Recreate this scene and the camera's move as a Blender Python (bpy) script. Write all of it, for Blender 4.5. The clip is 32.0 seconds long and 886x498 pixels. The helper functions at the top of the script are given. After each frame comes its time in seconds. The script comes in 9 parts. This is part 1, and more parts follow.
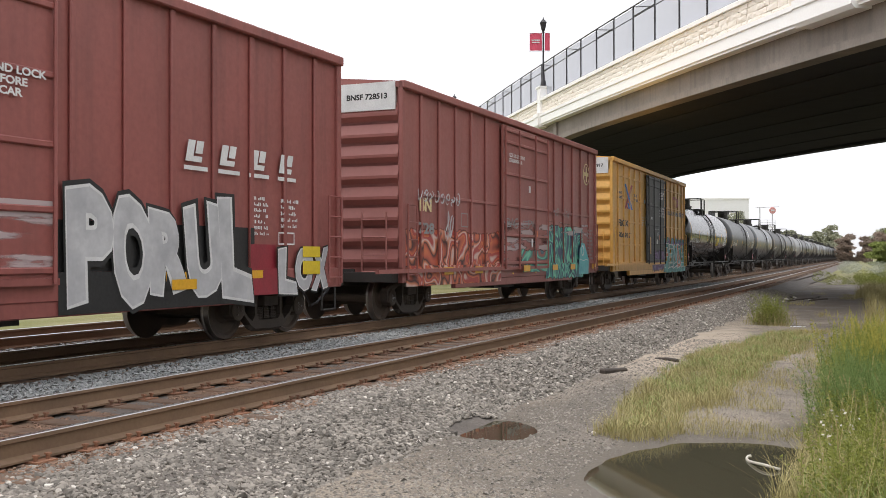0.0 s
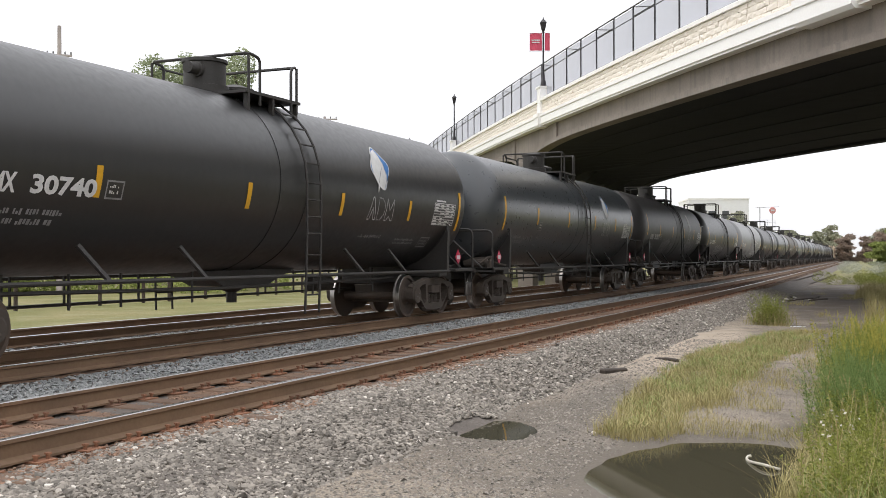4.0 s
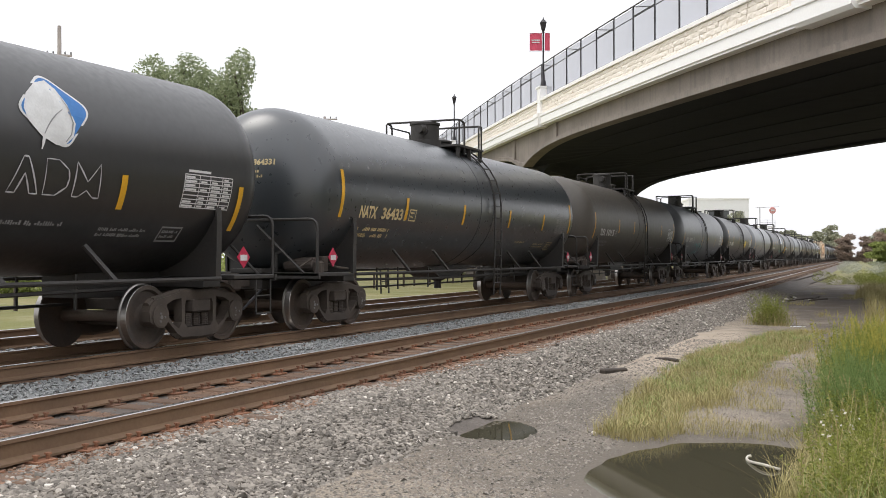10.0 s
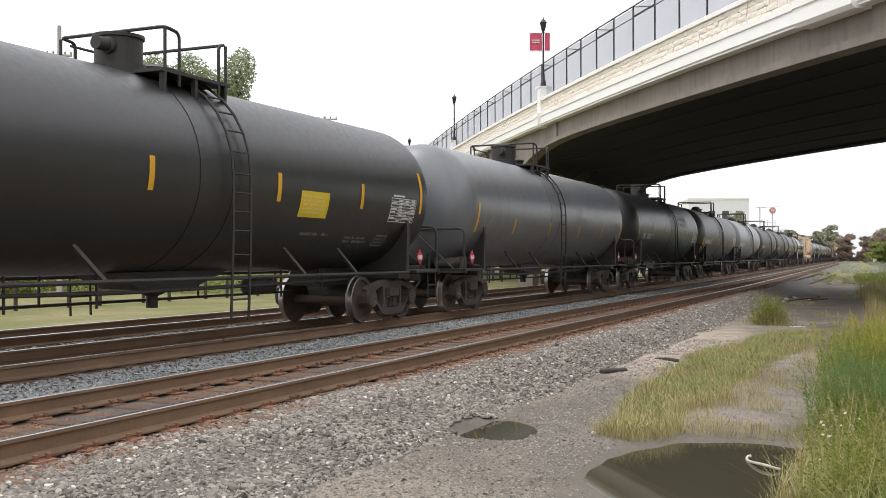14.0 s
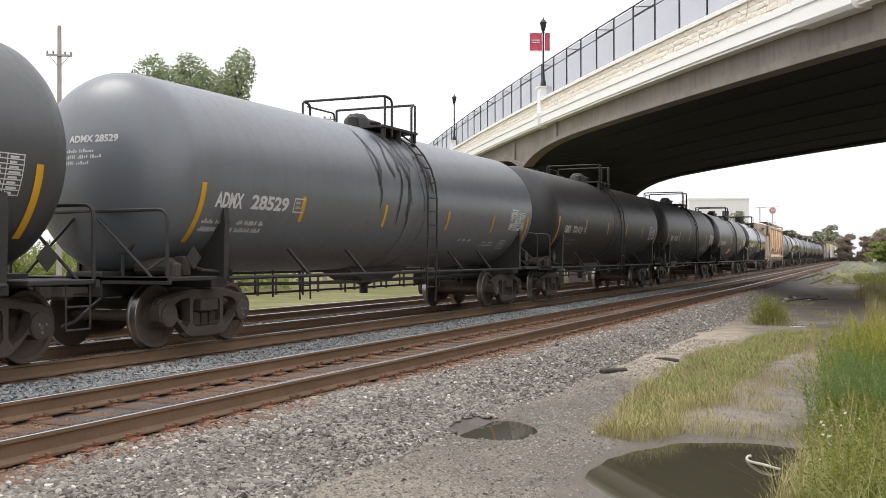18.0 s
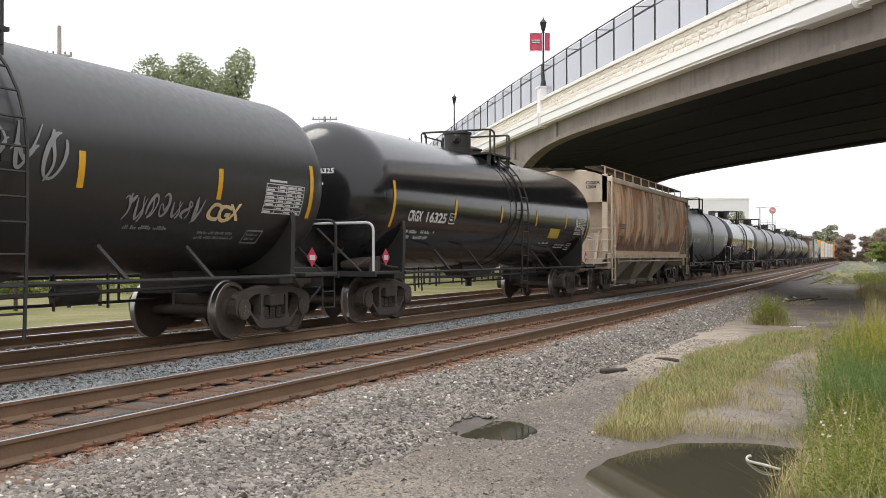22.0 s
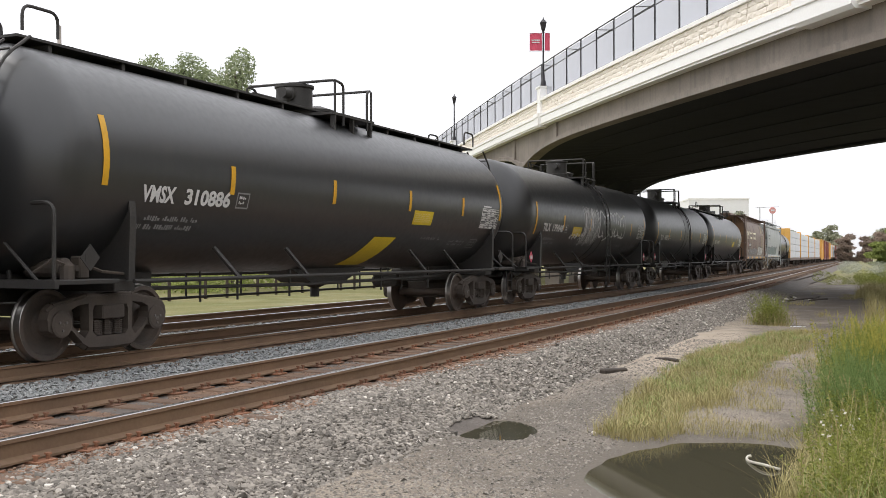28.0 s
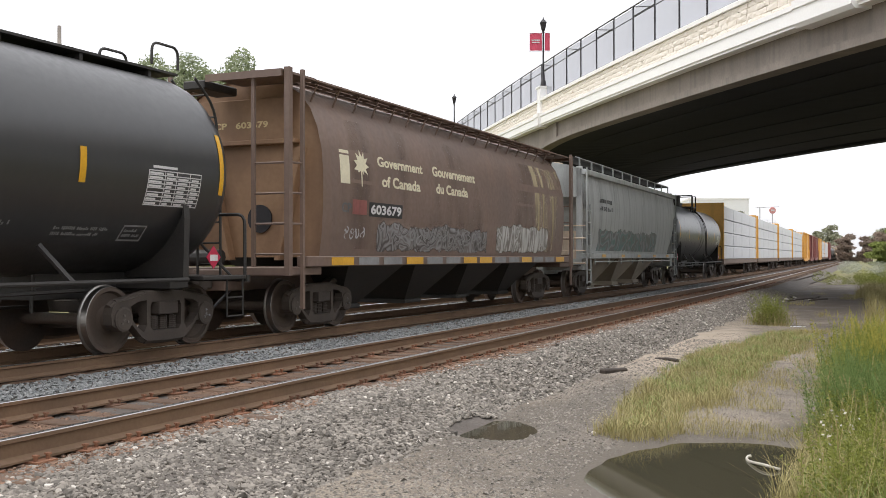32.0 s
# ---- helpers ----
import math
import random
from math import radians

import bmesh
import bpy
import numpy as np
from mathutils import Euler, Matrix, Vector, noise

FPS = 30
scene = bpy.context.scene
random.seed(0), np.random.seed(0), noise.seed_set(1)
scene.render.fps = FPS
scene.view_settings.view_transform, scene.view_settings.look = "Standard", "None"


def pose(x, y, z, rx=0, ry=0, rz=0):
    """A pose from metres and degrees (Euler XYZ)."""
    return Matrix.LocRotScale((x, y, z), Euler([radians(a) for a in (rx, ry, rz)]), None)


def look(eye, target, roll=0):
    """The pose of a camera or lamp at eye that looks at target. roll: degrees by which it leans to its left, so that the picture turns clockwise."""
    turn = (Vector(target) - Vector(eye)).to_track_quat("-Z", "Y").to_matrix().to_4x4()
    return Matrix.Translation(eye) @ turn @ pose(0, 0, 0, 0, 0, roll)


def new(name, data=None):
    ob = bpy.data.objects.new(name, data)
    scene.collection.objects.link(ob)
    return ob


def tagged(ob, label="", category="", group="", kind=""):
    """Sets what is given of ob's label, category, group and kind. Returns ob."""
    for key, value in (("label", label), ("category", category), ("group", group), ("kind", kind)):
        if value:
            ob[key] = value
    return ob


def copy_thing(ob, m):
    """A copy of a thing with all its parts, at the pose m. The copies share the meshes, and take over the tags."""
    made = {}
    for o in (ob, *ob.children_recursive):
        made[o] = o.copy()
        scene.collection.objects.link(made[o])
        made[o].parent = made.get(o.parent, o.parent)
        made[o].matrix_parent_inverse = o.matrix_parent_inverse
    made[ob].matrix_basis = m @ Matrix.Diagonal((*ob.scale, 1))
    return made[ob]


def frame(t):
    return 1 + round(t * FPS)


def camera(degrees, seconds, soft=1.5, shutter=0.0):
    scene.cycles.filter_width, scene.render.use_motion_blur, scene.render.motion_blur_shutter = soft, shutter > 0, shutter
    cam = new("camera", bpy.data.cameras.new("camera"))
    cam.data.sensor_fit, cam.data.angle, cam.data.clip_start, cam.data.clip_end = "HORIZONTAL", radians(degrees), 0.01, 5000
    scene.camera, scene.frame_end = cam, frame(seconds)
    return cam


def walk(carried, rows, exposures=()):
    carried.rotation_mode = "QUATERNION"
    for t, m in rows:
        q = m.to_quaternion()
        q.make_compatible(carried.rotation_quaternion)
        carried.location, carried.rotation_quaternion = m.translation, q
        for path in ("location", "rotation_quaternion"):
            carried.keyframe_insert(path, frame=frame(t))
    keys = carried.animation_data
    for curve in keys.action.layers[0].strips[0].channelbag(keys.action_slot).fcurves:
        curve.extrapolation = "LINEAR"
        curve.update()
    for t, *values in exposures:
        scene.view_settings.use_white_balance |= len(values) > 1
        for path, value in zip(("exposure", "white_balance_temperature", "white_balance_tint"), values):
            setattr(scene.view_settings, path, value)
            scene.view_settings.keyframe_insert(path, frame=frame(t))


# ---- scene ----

cam = camera(46.86, 32.0, soft=0.65)
TURN, TILT = 0.4173, 0.0082
EYE = Vector((0.0, 0.0, 1.293))
AIM = EYE + Vector((-math.sin(TURN) * math.cos(TILT), math.cos(TURN) * math.cos(TILT), math.sin(TILT))) * 10
walk(cam, [(0.0, look(EYE, AIM, -0.115)), (32.0, look(EYE, AIM, -0.115))], [(0.0, -0.45), (32.0, -0.45)])

# ---- light: a bright overcast sky and a weak, wide sun ----
world = bpy.data.worlds.new("overcast")
scene.world = world
world.use_nodes = True
wn, wl = world.node_tree.nodes, world.node_tree.links
wn.clear()
w_out, w_bg = wn.new("ShaderNodeOutputWorld"), wn.new("ShaderNodeBackground")
w_sky, w_hsv, w_mix = wn.new("ShaderNodeTexSky"), wn.new("ShaderNodeHueSaturation"), wn.new("ShaderNodeMix")
w_sky.sky_type, w_sky.sun_disc = "NISHITA", False
w_sky.sun_elevation, w_sky.sun_rotation = radians(58), radians(255)
w_hsv.inputs["Saturation"].default_value, w_hsv.inputs["Value"].default_value = 0.35, 0.10
w_mix.data_type = "RGBA"
w_mix.inputs[0].default_value = 0.82
w_mix.inputs[7].default_value = (1.0, 1.0, 1.04, 1)
wl.new(w_sky.outputs[0], w_hsv.inputs["Color"])
wl.new(w_hsv.outputs[0], w_mix.inputs[6])
wl.new(w_mix.outputs[2], w_bg.inputs["Color"])
# an overcast sky is brighter overhead than at the horizon
w_co, w_xyz, w_up = wn.new("ShaderNodeTexCoord"), wn.new("ShaderNodeSeparateXYZ"), wn.new("ShaderNodeMapRange")
wl.new(w_co.outputs["Generated"], w_xyz.inputs[0])
wl.new(w_xyz.outputs[2], w_up.inputs["Value"])
w_up.inputs["To Min"].default_value, w_up.inputs["To Max"].default_value = 1.5, 2.9
wl.new(w_up.outputs[0], w_bg.inputs["Strength"])
wl.new(w_bg.outputs[0], w_out.inputs["Surface"])
sun = new("sun", bpy.data.lights.new("sun", "SUN"))
sun.data.energy, sun.data.angle, sun.data.color = 1.5, radians(25), (1.0, 0.95, 0.88)
sun.matrix_basis = look((-30, 0, 50), (0, 8, 0))

# ---- the track's line: straight past the camera, a slight bend, then straight ----
D_NEAR, D_TRAIN, D_FAR = 6.597, 10.557, 14.2
SPEED = 15.698
BEND, S0, S1 = 26.85e-5, 12.36, 62.7


def off(s):
    if s < S0:
        return 0.0
    if s < S1:
        return BEND * (s - S0) ** 2
    return BEND * (S1 - S0) ** 2 + 2 * BEND * (S1 - S0) * (s - S1)


def on_view(r, a, z):
    """A world point from metres to the right of and along the camera's axis."""
    c, s = math.cos(TURN), math.sin(TURN)
    return Vector((r * c - a * s, r * s + a * c, z))


# ---- materials ----
def mat(name, col, rough=0.6, metal=0.0, second=None, big=1.2, fine=25.0, amount=0.5, bump=0.15, streak=0.0, dirt=None, dirt_amount=0.35, spec=0.5, pieces=0.0, islands=0.0, fine_amount=0.3):
    m = bpy.data.materials.new(name)
    m.use_nodes = True
    n, l = m.node_tree.nodes, m.node_tree.links
    b = n["Principled BSDF"]
    co = n.new("ShaderNodeTexCoord")
    src = co.outputs["Object"]
    def noise_of(scale, detail, stretch=None):
        t = n.new("ShaderNodeTexNoise")
        t.inputs["Scale"].default_value, t.inputs["Detail"].default_value = scale, detail
        if stretch:
            mp = n.new("ShaderNodeMapping")
            mp.inputs["Scale"].default_value = stretch
            l.new(src, mp.inputs[0])
            l.new(mp.outputs[0], t.inputs["Vector"])
        else:
            l.new(src, t.inputs["Vector"])
        return t.outputs["Fac"]
    def ramp(fac, lo, hi):
        r = n.new("ShaderNodeMapRange")
        r.inputs["From Min"].default_value, r.inputs["From Max"].default_value = lo, hi
        l.new(fac, r.inputs["Value"])
        return r.outputs[0]
    def mix(fac, a, c, mode="MIX"):
        x = n.new("ShaderNodeMix")
        x.data_type, x.blend_type = "RGBA", mode
        for k, v in ((0, fac), (6, a), (7, c)):
            if isinstance(v, (int, float)):
                x.inputs[k].default_value = v
            elif isinstance(v, tuple):
                x.inputs[k].default_value = (*v, 1)
            else:
                l.new(v, x.inputs[k])
        return x.outputs[2]
    def times(f, k):
        x = n.new("ShaderNodeMath")
        x.operation = "MULTIPLY"
        l.new(f, x.inputs[0])
        if isinstance(k, (int, float)):
            x.inputs[1].default_value = k
        else:
            l.new(k, x.inputs[1])
        return x.outputs[0]
    col = tuple(col)
    second = tuple(second) if second else tuple(c * 0.6 for c in col)
    large = noise_of(big, 4.0)
    out = mix(times(ramp(large, 0.35, 0.68), amount), col, second)
    small = noise_of(fine, 3.0)
    out = mix(times(ramp(small, 0.3, 0.75), fine_amount), out, tuple(c * 0.55 for c in col))
    if dirt or streak:
        d = noise_of(1.6, 4.0, (1, 3.0, 0.22)) if streak else noise_of(0.9, 5.0)
        out = mix(times(ramp(d, 0.48, 0.72), streak or dirt_amount), out, tuple(dirt or (0.05, 0.04, 0.03)))
    if pieces:
        oi = n.new("ShaderNodeObjectInfo")
        out = mix(times(oi.outputs["Random"], pieces), out, second)
    if islands:
        ge = n.new("ShaderNodeNewGeometry")
        out = mix(times(ge.outputs["Random Per Island"], islands), out, second)
    l.new(out, b.inputs["Base Color"])
    b.inputs["Metallic"].default_value = metal
    b.inputs["Specular IOR Level"].default_value = spec
    rr = n.new("ShaderNodeMapRange")
    rr.inputs["To Min"].default_value, rr.inputs["To Max"].default_value = max(0.02, rough - 0.1), min(1, rough + 0.12)
    l.new(small if fine < 40 else large, rr.inputs["Value"])
    l.new(rr.outputs[0], b.inputs["Roughness"])
    if bump:
        bp = n.new("ShaderNodeBump")
        bp.inputs["Strength"].default_value, bp.inputs["Distance"].default_value = bump, 0.02
        l.new(small, bp.inputs["Height"])
        l.new(bp.outputs[0], b.inputs["Normal"])
    return m


M = dict(
    black=mat("black_tank_paint", (0.017, 0.017, 0.0175), 0.36, second=(0.022, 0.0215, 0.021), big=0.5, fine=9, amount=0.6, bump=0.004, dirt=(0.045, 0.042, 0.038), streak=0.12, fine_amount=0.1, spec=0.7),
    gloss=mat("glossy_black_paint", (0.012, 0.012, 0.013), 0.15, second=(0.018, 0.018, 0.018), big=0.5, fine=9, bump=0.004, dirt=(0.03, 0.03, 0.03), streak=0.1, fine_amount=0.1, spec=0.6),
    satin=mat("satin_black_paint", (0.024, 0.024, 0.025), 0.34, second=(0.03, 0.03, 0.03), big=0.5, fine=9, bump=0.004, dirt=(0.05, 0.045, 0.04), streak=0.15, fine_amount=0.1, spec=0.8),
    grey=mat("grey_tank_paint", (0.155, 0.163, 0.176), 0.36, second=(0.11, 0.115, 0.122), big=0.4, fine=9, amount=0.5, bump=0.004, dirt=(0.07, 0.06, 0.05), streak=0.3, fine_amount=0.1, spec=1.0),
    mist=mat("light_blue_grey_tank_paint", (0.15, 0.162, 0.178), 0.36, second=(0.125, 0.133, 0.145), big=0.4, fine=9, bump=0.004, dirt=(0.1, 0.09, 0.08), streak=0.25, fine_amount=0.1, spec=0.9),
    pale=mat("pale_grey_tank_paint", (0.255, 0.26, 0.265), 0.42, second=(0.2, 0.197, 0.193), big=0.5, fine=9, amount=0.6, bump=0.006, dirt=(0.17, 0.13, 0.09), streak=0.22, fine_amount=0.1, spec=0.8),
    slate=mat("slate_tank_paint", (0.04, 0.046, 0.051), 0.3, second=(0.03, 0.034, 0.038), big=0.5, fine=9, bump=0.004, dirt=(0.05, 0.045, 0.04), streak=0.25, fine_amount=0.1, spec=0.9),
    brownblack=mat("weathered_brown_black_paint", (0.085, 0.075, 0.062), 0.5, second=(0.06, 0.054, 0.048), big=0.6, fine=9, bump=0.008, dirt=(0.09, 0.075, 0.055), streak=0.35, fine_amount=0.1, spec=0.6),
    dull=mat("dull_charcoal_paint", (0.027, 0.0255, 0.0255), 0.46, second=(0.038, 0.035, 0.034), big=0.6, fine=9, bump=0.006, dirt=(0.06, 0.053, 0.048), streak=0.2, fine_amount=0.1, spec=0.6),
    charcoal=mat("dusty_grey_black_paint", (0.05, 0.051, 0.053), 0.42, second=(0.06, 0.059, 0.058), big=0.6, fine=9, bump=0.004, dirt=(0.045, 0.042, 0.04), streak=0.2, fine_amount=0.1, spec=0.9),
    red=mat("oxide_red_paint", (0.3, 0.09, 0.078), 0.5, second=(0.24, 0.078, 0.067), big=0.8, fine=12, bump=0.04, dirt=(0.09, 0.035, 0.03), streak=0.35),
    red_faded=mat("faded_oxide_red_paint", (0.31, 0.105, 0.09), 0.5, second=(0.255, 0.09, 0.078), big=0.8, fine=12, bump=0.03, dirt=(0.16, 0.06, 0.05), streak=0.3, fine_amount=0.15),
    yellowcar=mat("ochre_yellow_paint", (0.86, 0.48, 0.115), 0.48, second=(0.74, 0.41, 0.1), big=0.8, fine=12, bump=0.03, dirt=(0.3, 0.16, 0.05), streak=0.25),
    door_black=mat("black_door_paint", (0.042, 0.042, 0.045), 0.5, second=(0.045, 0.045, 0.045), bump=0.03, dirt=(0.08, 0.07, 0.06), streak=0.3),
    cream=mat("rusted_cream_paint", (0.92, 0.67, 0.43), 0.6, second=(0.78, 0.47, 0.25), big=0.55, fine=6, amount=0.75, bump=0.04, dirt=(0.6, 0.33, 0.16), streak=0.45, fine_amount=0.2),
    cream_end=mat("dirty_cream_paint", (0.78, 0.65, 0.5), 0.6, second=(0.5, 0.37, 0.26), bump=0.04, dirt=(0.2, 0.14, 0.1), streak=0.4),
    soot=mat("sooty_cream_paint", (0.42, 0.37, 0.29), 0.7, second=(0.2, 0.17, 0.13), bump=0.04),
    brownhop=mat("weathered_brown_hopper_paint", (0.2, 0.135, 0.105), 0.55, second=(0.15, 0.105, 0.085), big=0.6, fine=10, amount=0.8, bump=0.03, dirt=(0.22, 0.14, 0.09), streak=0.3),
    rusthop=mat("rust_orange_hopper_paint", (0.34, 0.205, 0.115), 0.65, second=(0.23, 0.135, 0.08), big=1.2, fine=10, amount=0.9, bump=0.05, dirt=(0.16, 0.09, 0.055), streak=0.5),
    greyhop=mat("grey_green_hopper_paint", (0.46, 0.48, 0.47), 0.55, second=(0.36, 0.375, 0.37), bump=0.04, dirt=(0.08, 0.08, 0.07), streak=0.5),
    wrap=mat("white_lumber_wrap", (0.72, 0.73, 0.76), 0.45, second=(0.6, 0.6, 0.64), big=2, fine=14, bump=0.08),
    frame=mat("grimy_underframe_steel", (0.032, 0.03, 0.028), 0.6, second=(0.045, 0.037, 0.031), big=3, fine=30, bump=0.1),
    truck=mat("rusty_cast_steel", (0.105, 0.082, 0.066), 0.75, second=(0.05, 0.04, 0.034), big=3, fine=30, amount=0.7, bump=0.12, pieces=0.5),
    wheel=mat("dusty_wheel_steel", (0.075, 0.062, 0.054), 0.75, second=(0.12, 0.08, 0.055), big=3, fine=30, bump=0.08, pieces=0.5),
    tread=mat("polished_tread_steel", (0.4, 0.38, 0.36), 0.35, metal=1.0, bump=0.02),
    cap=mat("bearing_cap_steel", (0.26, 0.26, 0.27), 0.5, second=(0.1, 0.075, 0.06), big=6, pieces=0.95),
    rail_top=mat("worn_rail_head", (0.5, 0.49, 0.48), 0.28, metal=1.0, bump=0.03),
    rail_rust=mat("rusty_rail_web", (0.215, 0.135, 0.08), 0.85, second=(0.14, 0.09, 0.058), big=2, fine=30, amount=0.6, bump=0.1),
    tie=mat("weathered_wood_tie", (0.22, 0.132, 0.082), 0.9, second=(0.1, 0.068, 0.05), big=3, fine=40, amount=0.7, bump=0.5, pieces=0.7),
    plate=mat("rusty_tie_plate", (0.36, 0.165, 0.09), 0.85, second=(0.15, 0.082, 0.052), big=5, fine=40, bump=0.2, pieces=1.0),
    # bed below the loose stones, darkened to paint the shade in their gaps
    ballast=mat("grey_ballast", (0.16, 0.138, 0.12), 0.95, second=(0.075, 0.063, 0.054), big=2.2, fine=28, amount=0.6, bump=1.0, fine_amount=0.75),
    stones=mat("ballast_stones", (0.385, 0.345, 0.295), 0.85, second=(0.1, 0.089, 0.076), big=0.9, fine=60, amount=0.25, bump=0.2, islands=0.95, fine_amount=0.15),
    palestone=mat("pale_stones", (0.74, 0.69, 0.62), 0.85, second=(0.4, 0.35, 0.3), big=2, fine=60, amount=0.3, bump=0.3, islands=0.8),
    brownstone=mat("rust_brown_stones", (0.36, 0.22, 0.145), 0.9, second=(0.12, 0.08, 0.06), big=1.5, fine=60, amount=0.3, bump=0.3, islands=0.9),
    bluestone=mat("blue_grey_stones", (0.42, 0.425, 0.41), 0.9, second=(0.17, 0.18, 0.18), big=1.5, fine=60, amount=0.3, bump=0.3, islands=0.9),
    white=mat("white_stencil", (0.72, 0.72, 0.71), 0.6, second=(0.5, 0.5, 0.49), big=4, fine=40, amount=0.5, bump=0.0),
    dim=mat("faded_stencil", (0.3, 0.3, 0.3), 0.7, second=(0.16, 0.16, 0.16), big=4, fine=40, bump=0.0),
    ghost=mat("thin_spray_paint", (0.16, 0.16, 0.16), 0.7, second=(0.07, 0.07, 0.07), big=4, fine=30, bump=0.0),
    blackmark=mat("black_stencil", (0.02, 0.02, 0.02), 0.6, bump=0.0),
    stripe=mat("yellow_reflector", (0.75, 0.4, 0.015), 0.4, second=(0.6, 0.32, 0.02), big=4, bump=0.0),
    yellow=mat("yellow_placard", (0.75, 0.55, 0.02), 0.5, bump=0.0),
    cream_ink=mat("cream_stencil", (0.82, 0.76, 0.56), 0.55, second=(0.6, 0.54, 0.38), big=4, fine=30, bump=0.0),
    gold=mat("gold_stencil", (0.75, 0.6, 0.32), 0.5, bump=0.0),
    silver=mat("silver_spray_paint", (0.55, 0.55, 0.56), 0.4, second=(0.33, 0.33, 0.35), big=2.5, fine=14, amount=0.7, bump=0.0),
    teal=mat("teal_spray_paint", (0.03, 0.27, 0.23), 0.5, second=(0.02, 0.1, 0.16), big=3, bump=0.0),
    aqua=mat("aqua_spray_paint", (0.12, 0.5, 0.52), 0.5, second=(0.04, 0.3, 0.36), big=3, bump=0.0),
    orange=mat("orange_spray_paint", (0.6, 0.16, 0.05), 0.5, second=(0.35, 0.07, 0.05), big=3, bump=0.0),
    purple=mat("purple_spray_paint", (0.17, 0.06, 0.24), 0.5, second=(0.08, 0.04, 0.12), big=3, bump=0.0),
    hot=mat("crimson_spray_paint", (0.3, 0.025, 0.04), 0.5, second=(0.15, 0.02, 0.03), big=3, bump=0.0),
    blue=mat("blue_emblem", (0.03, 0.18, 0.5), 0.5, bump=0.0),
    redmark=mat("red_emblem", (0.55, 0.06, 0.05), 0.5, bump=0.0),
    green=mat("green_emblem", (0.26, 0.42, 0.12), 0.6, second=(0.42, 0.36, 0.17), big=3, fine=12, amount=0.9, bump=0.0),
    placard=mat("crimson_placard", (0.55, 0.02, 0.07), 0.45, bump=0.0),
    dirt_road=None,
    parapet=mat("white_stone_parapet", (0.9, 0.84, 0.76), 0.85, second=(0.8, 0.73, 0.64), big=2.2, fine=7, amount=0.5, bump=0.8, pieces=0.5, islands=0.3, fine_amount=0.12),
    cornice=mat("white_precast_concrete", (0.94, 0.93, 0.91), 0.7, second=(0.86, 0.85, 0.83), big=0.5, fine=12, bump=0.05, fine_amount=0.08),
    concrete=mat("stained_brown_concrete", (0.27, 0.232, 0.2), 0.8, second=(0.17, 0.145, 0.125), big=0.5, fine=14, amount=0.7, bump=0.1, dirt=(0.12, 0.11, 0.1), streak=0.4),
    # near-black colour that holds the shade under the bridge
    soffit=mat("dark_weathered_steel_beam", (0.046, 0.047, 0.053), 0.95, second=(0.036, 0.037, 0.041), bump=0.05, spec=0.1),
    iron=mat("black_iron", (0.018, 0.016, 0.02), 0.5, bump=0.05),
    banner=mat("red_banner_cloth", (0.68, 0.1, 0.16), 0.8, second=(0.58, 0.08, 0.13), bump=0.05),
    wood=mat("dark_fence_wood", (0.075, 0.055, 0.042), 0.85, second=(0.05, 0.038, 0.03), big=3, fine=30, bump=0.2, pieces=0.4),
    bark=mat("grey_bark", (0.1, 0.08, 0.06), 0.9, bump=0.5),
    leaf2=mat("hazy_far_leaves", (0.42, 0.42, 0.3), 0.7, second=(0.27, 0.28, 0.19), big=0.4, fine=6, amount=0.8, bump=0.0, islands=0.7),
    grass=mat("green_grass_blades", (0.35, 0.44, 0.12), 0.6, second=(0.15, 0.22, 0.05), big=1.2, fine=6, amount=0.6, bump=0.0, islands=0.8),
    straw=mat("yellowing_grass_blades", (0.5, 0.41, 0.185), 0.65, second=(0.29, 0.265, 0.1), big=1.2, fine=6, amount=0.7, bump=0.0, islands=0.8),
    siding=mat("white_wall_panels", (0.86, 0.86, 0.85), 0.6, second=(0.8, 0.8, 0.79), bump=0.03),
    # pole wood lightened to carry the haze in its colour
    pole_wood=mat("grey_pole_wood", (0.5, 0.45, 0.42), 0.9, second=(0.25, 0.22, 0.2), bump=0.2),
    junk=mat("white_litter", (0.66, 0.62, 0.54), 0.5, second=(0.55, 0.5, 0.45), big=8, bump=0.1),
    crib=mat("rusty_ballast_dirt", (0.23, 0.138, 0.085), 0.95, second=(0.115, 0.078, 0.058), big=2.2, fine=30, amount=0.7, bump=1.0, fine_amount=0.6),
    # far signal's red and steel, with distance haze mixed into the colour
    faded_red=mat("sun_faded_red_sign", (0.66, 0.3, 0.28), 0.6, second=(0.6, 0.34, 0.32), bump=0.0),
    far_steel=mat("pale_painted_steel", (0.5, 0.49, 0.5), 0.6, second=(0.4, 0.39, 0.4), bump=0.0),
    dark_run_paint=mat("worn_dark_emblem", (0.12, 0.1, 0.08), 0.6, second=(0.3, 0.22, 0.14), big=4, bump=0.0),
    litter_wood=mat("wet_dark_wood", (0.06, 0.048, 0.04), 0.85, second=(0.1, 0.08, 0.06), big=6, bump=0.4),
)


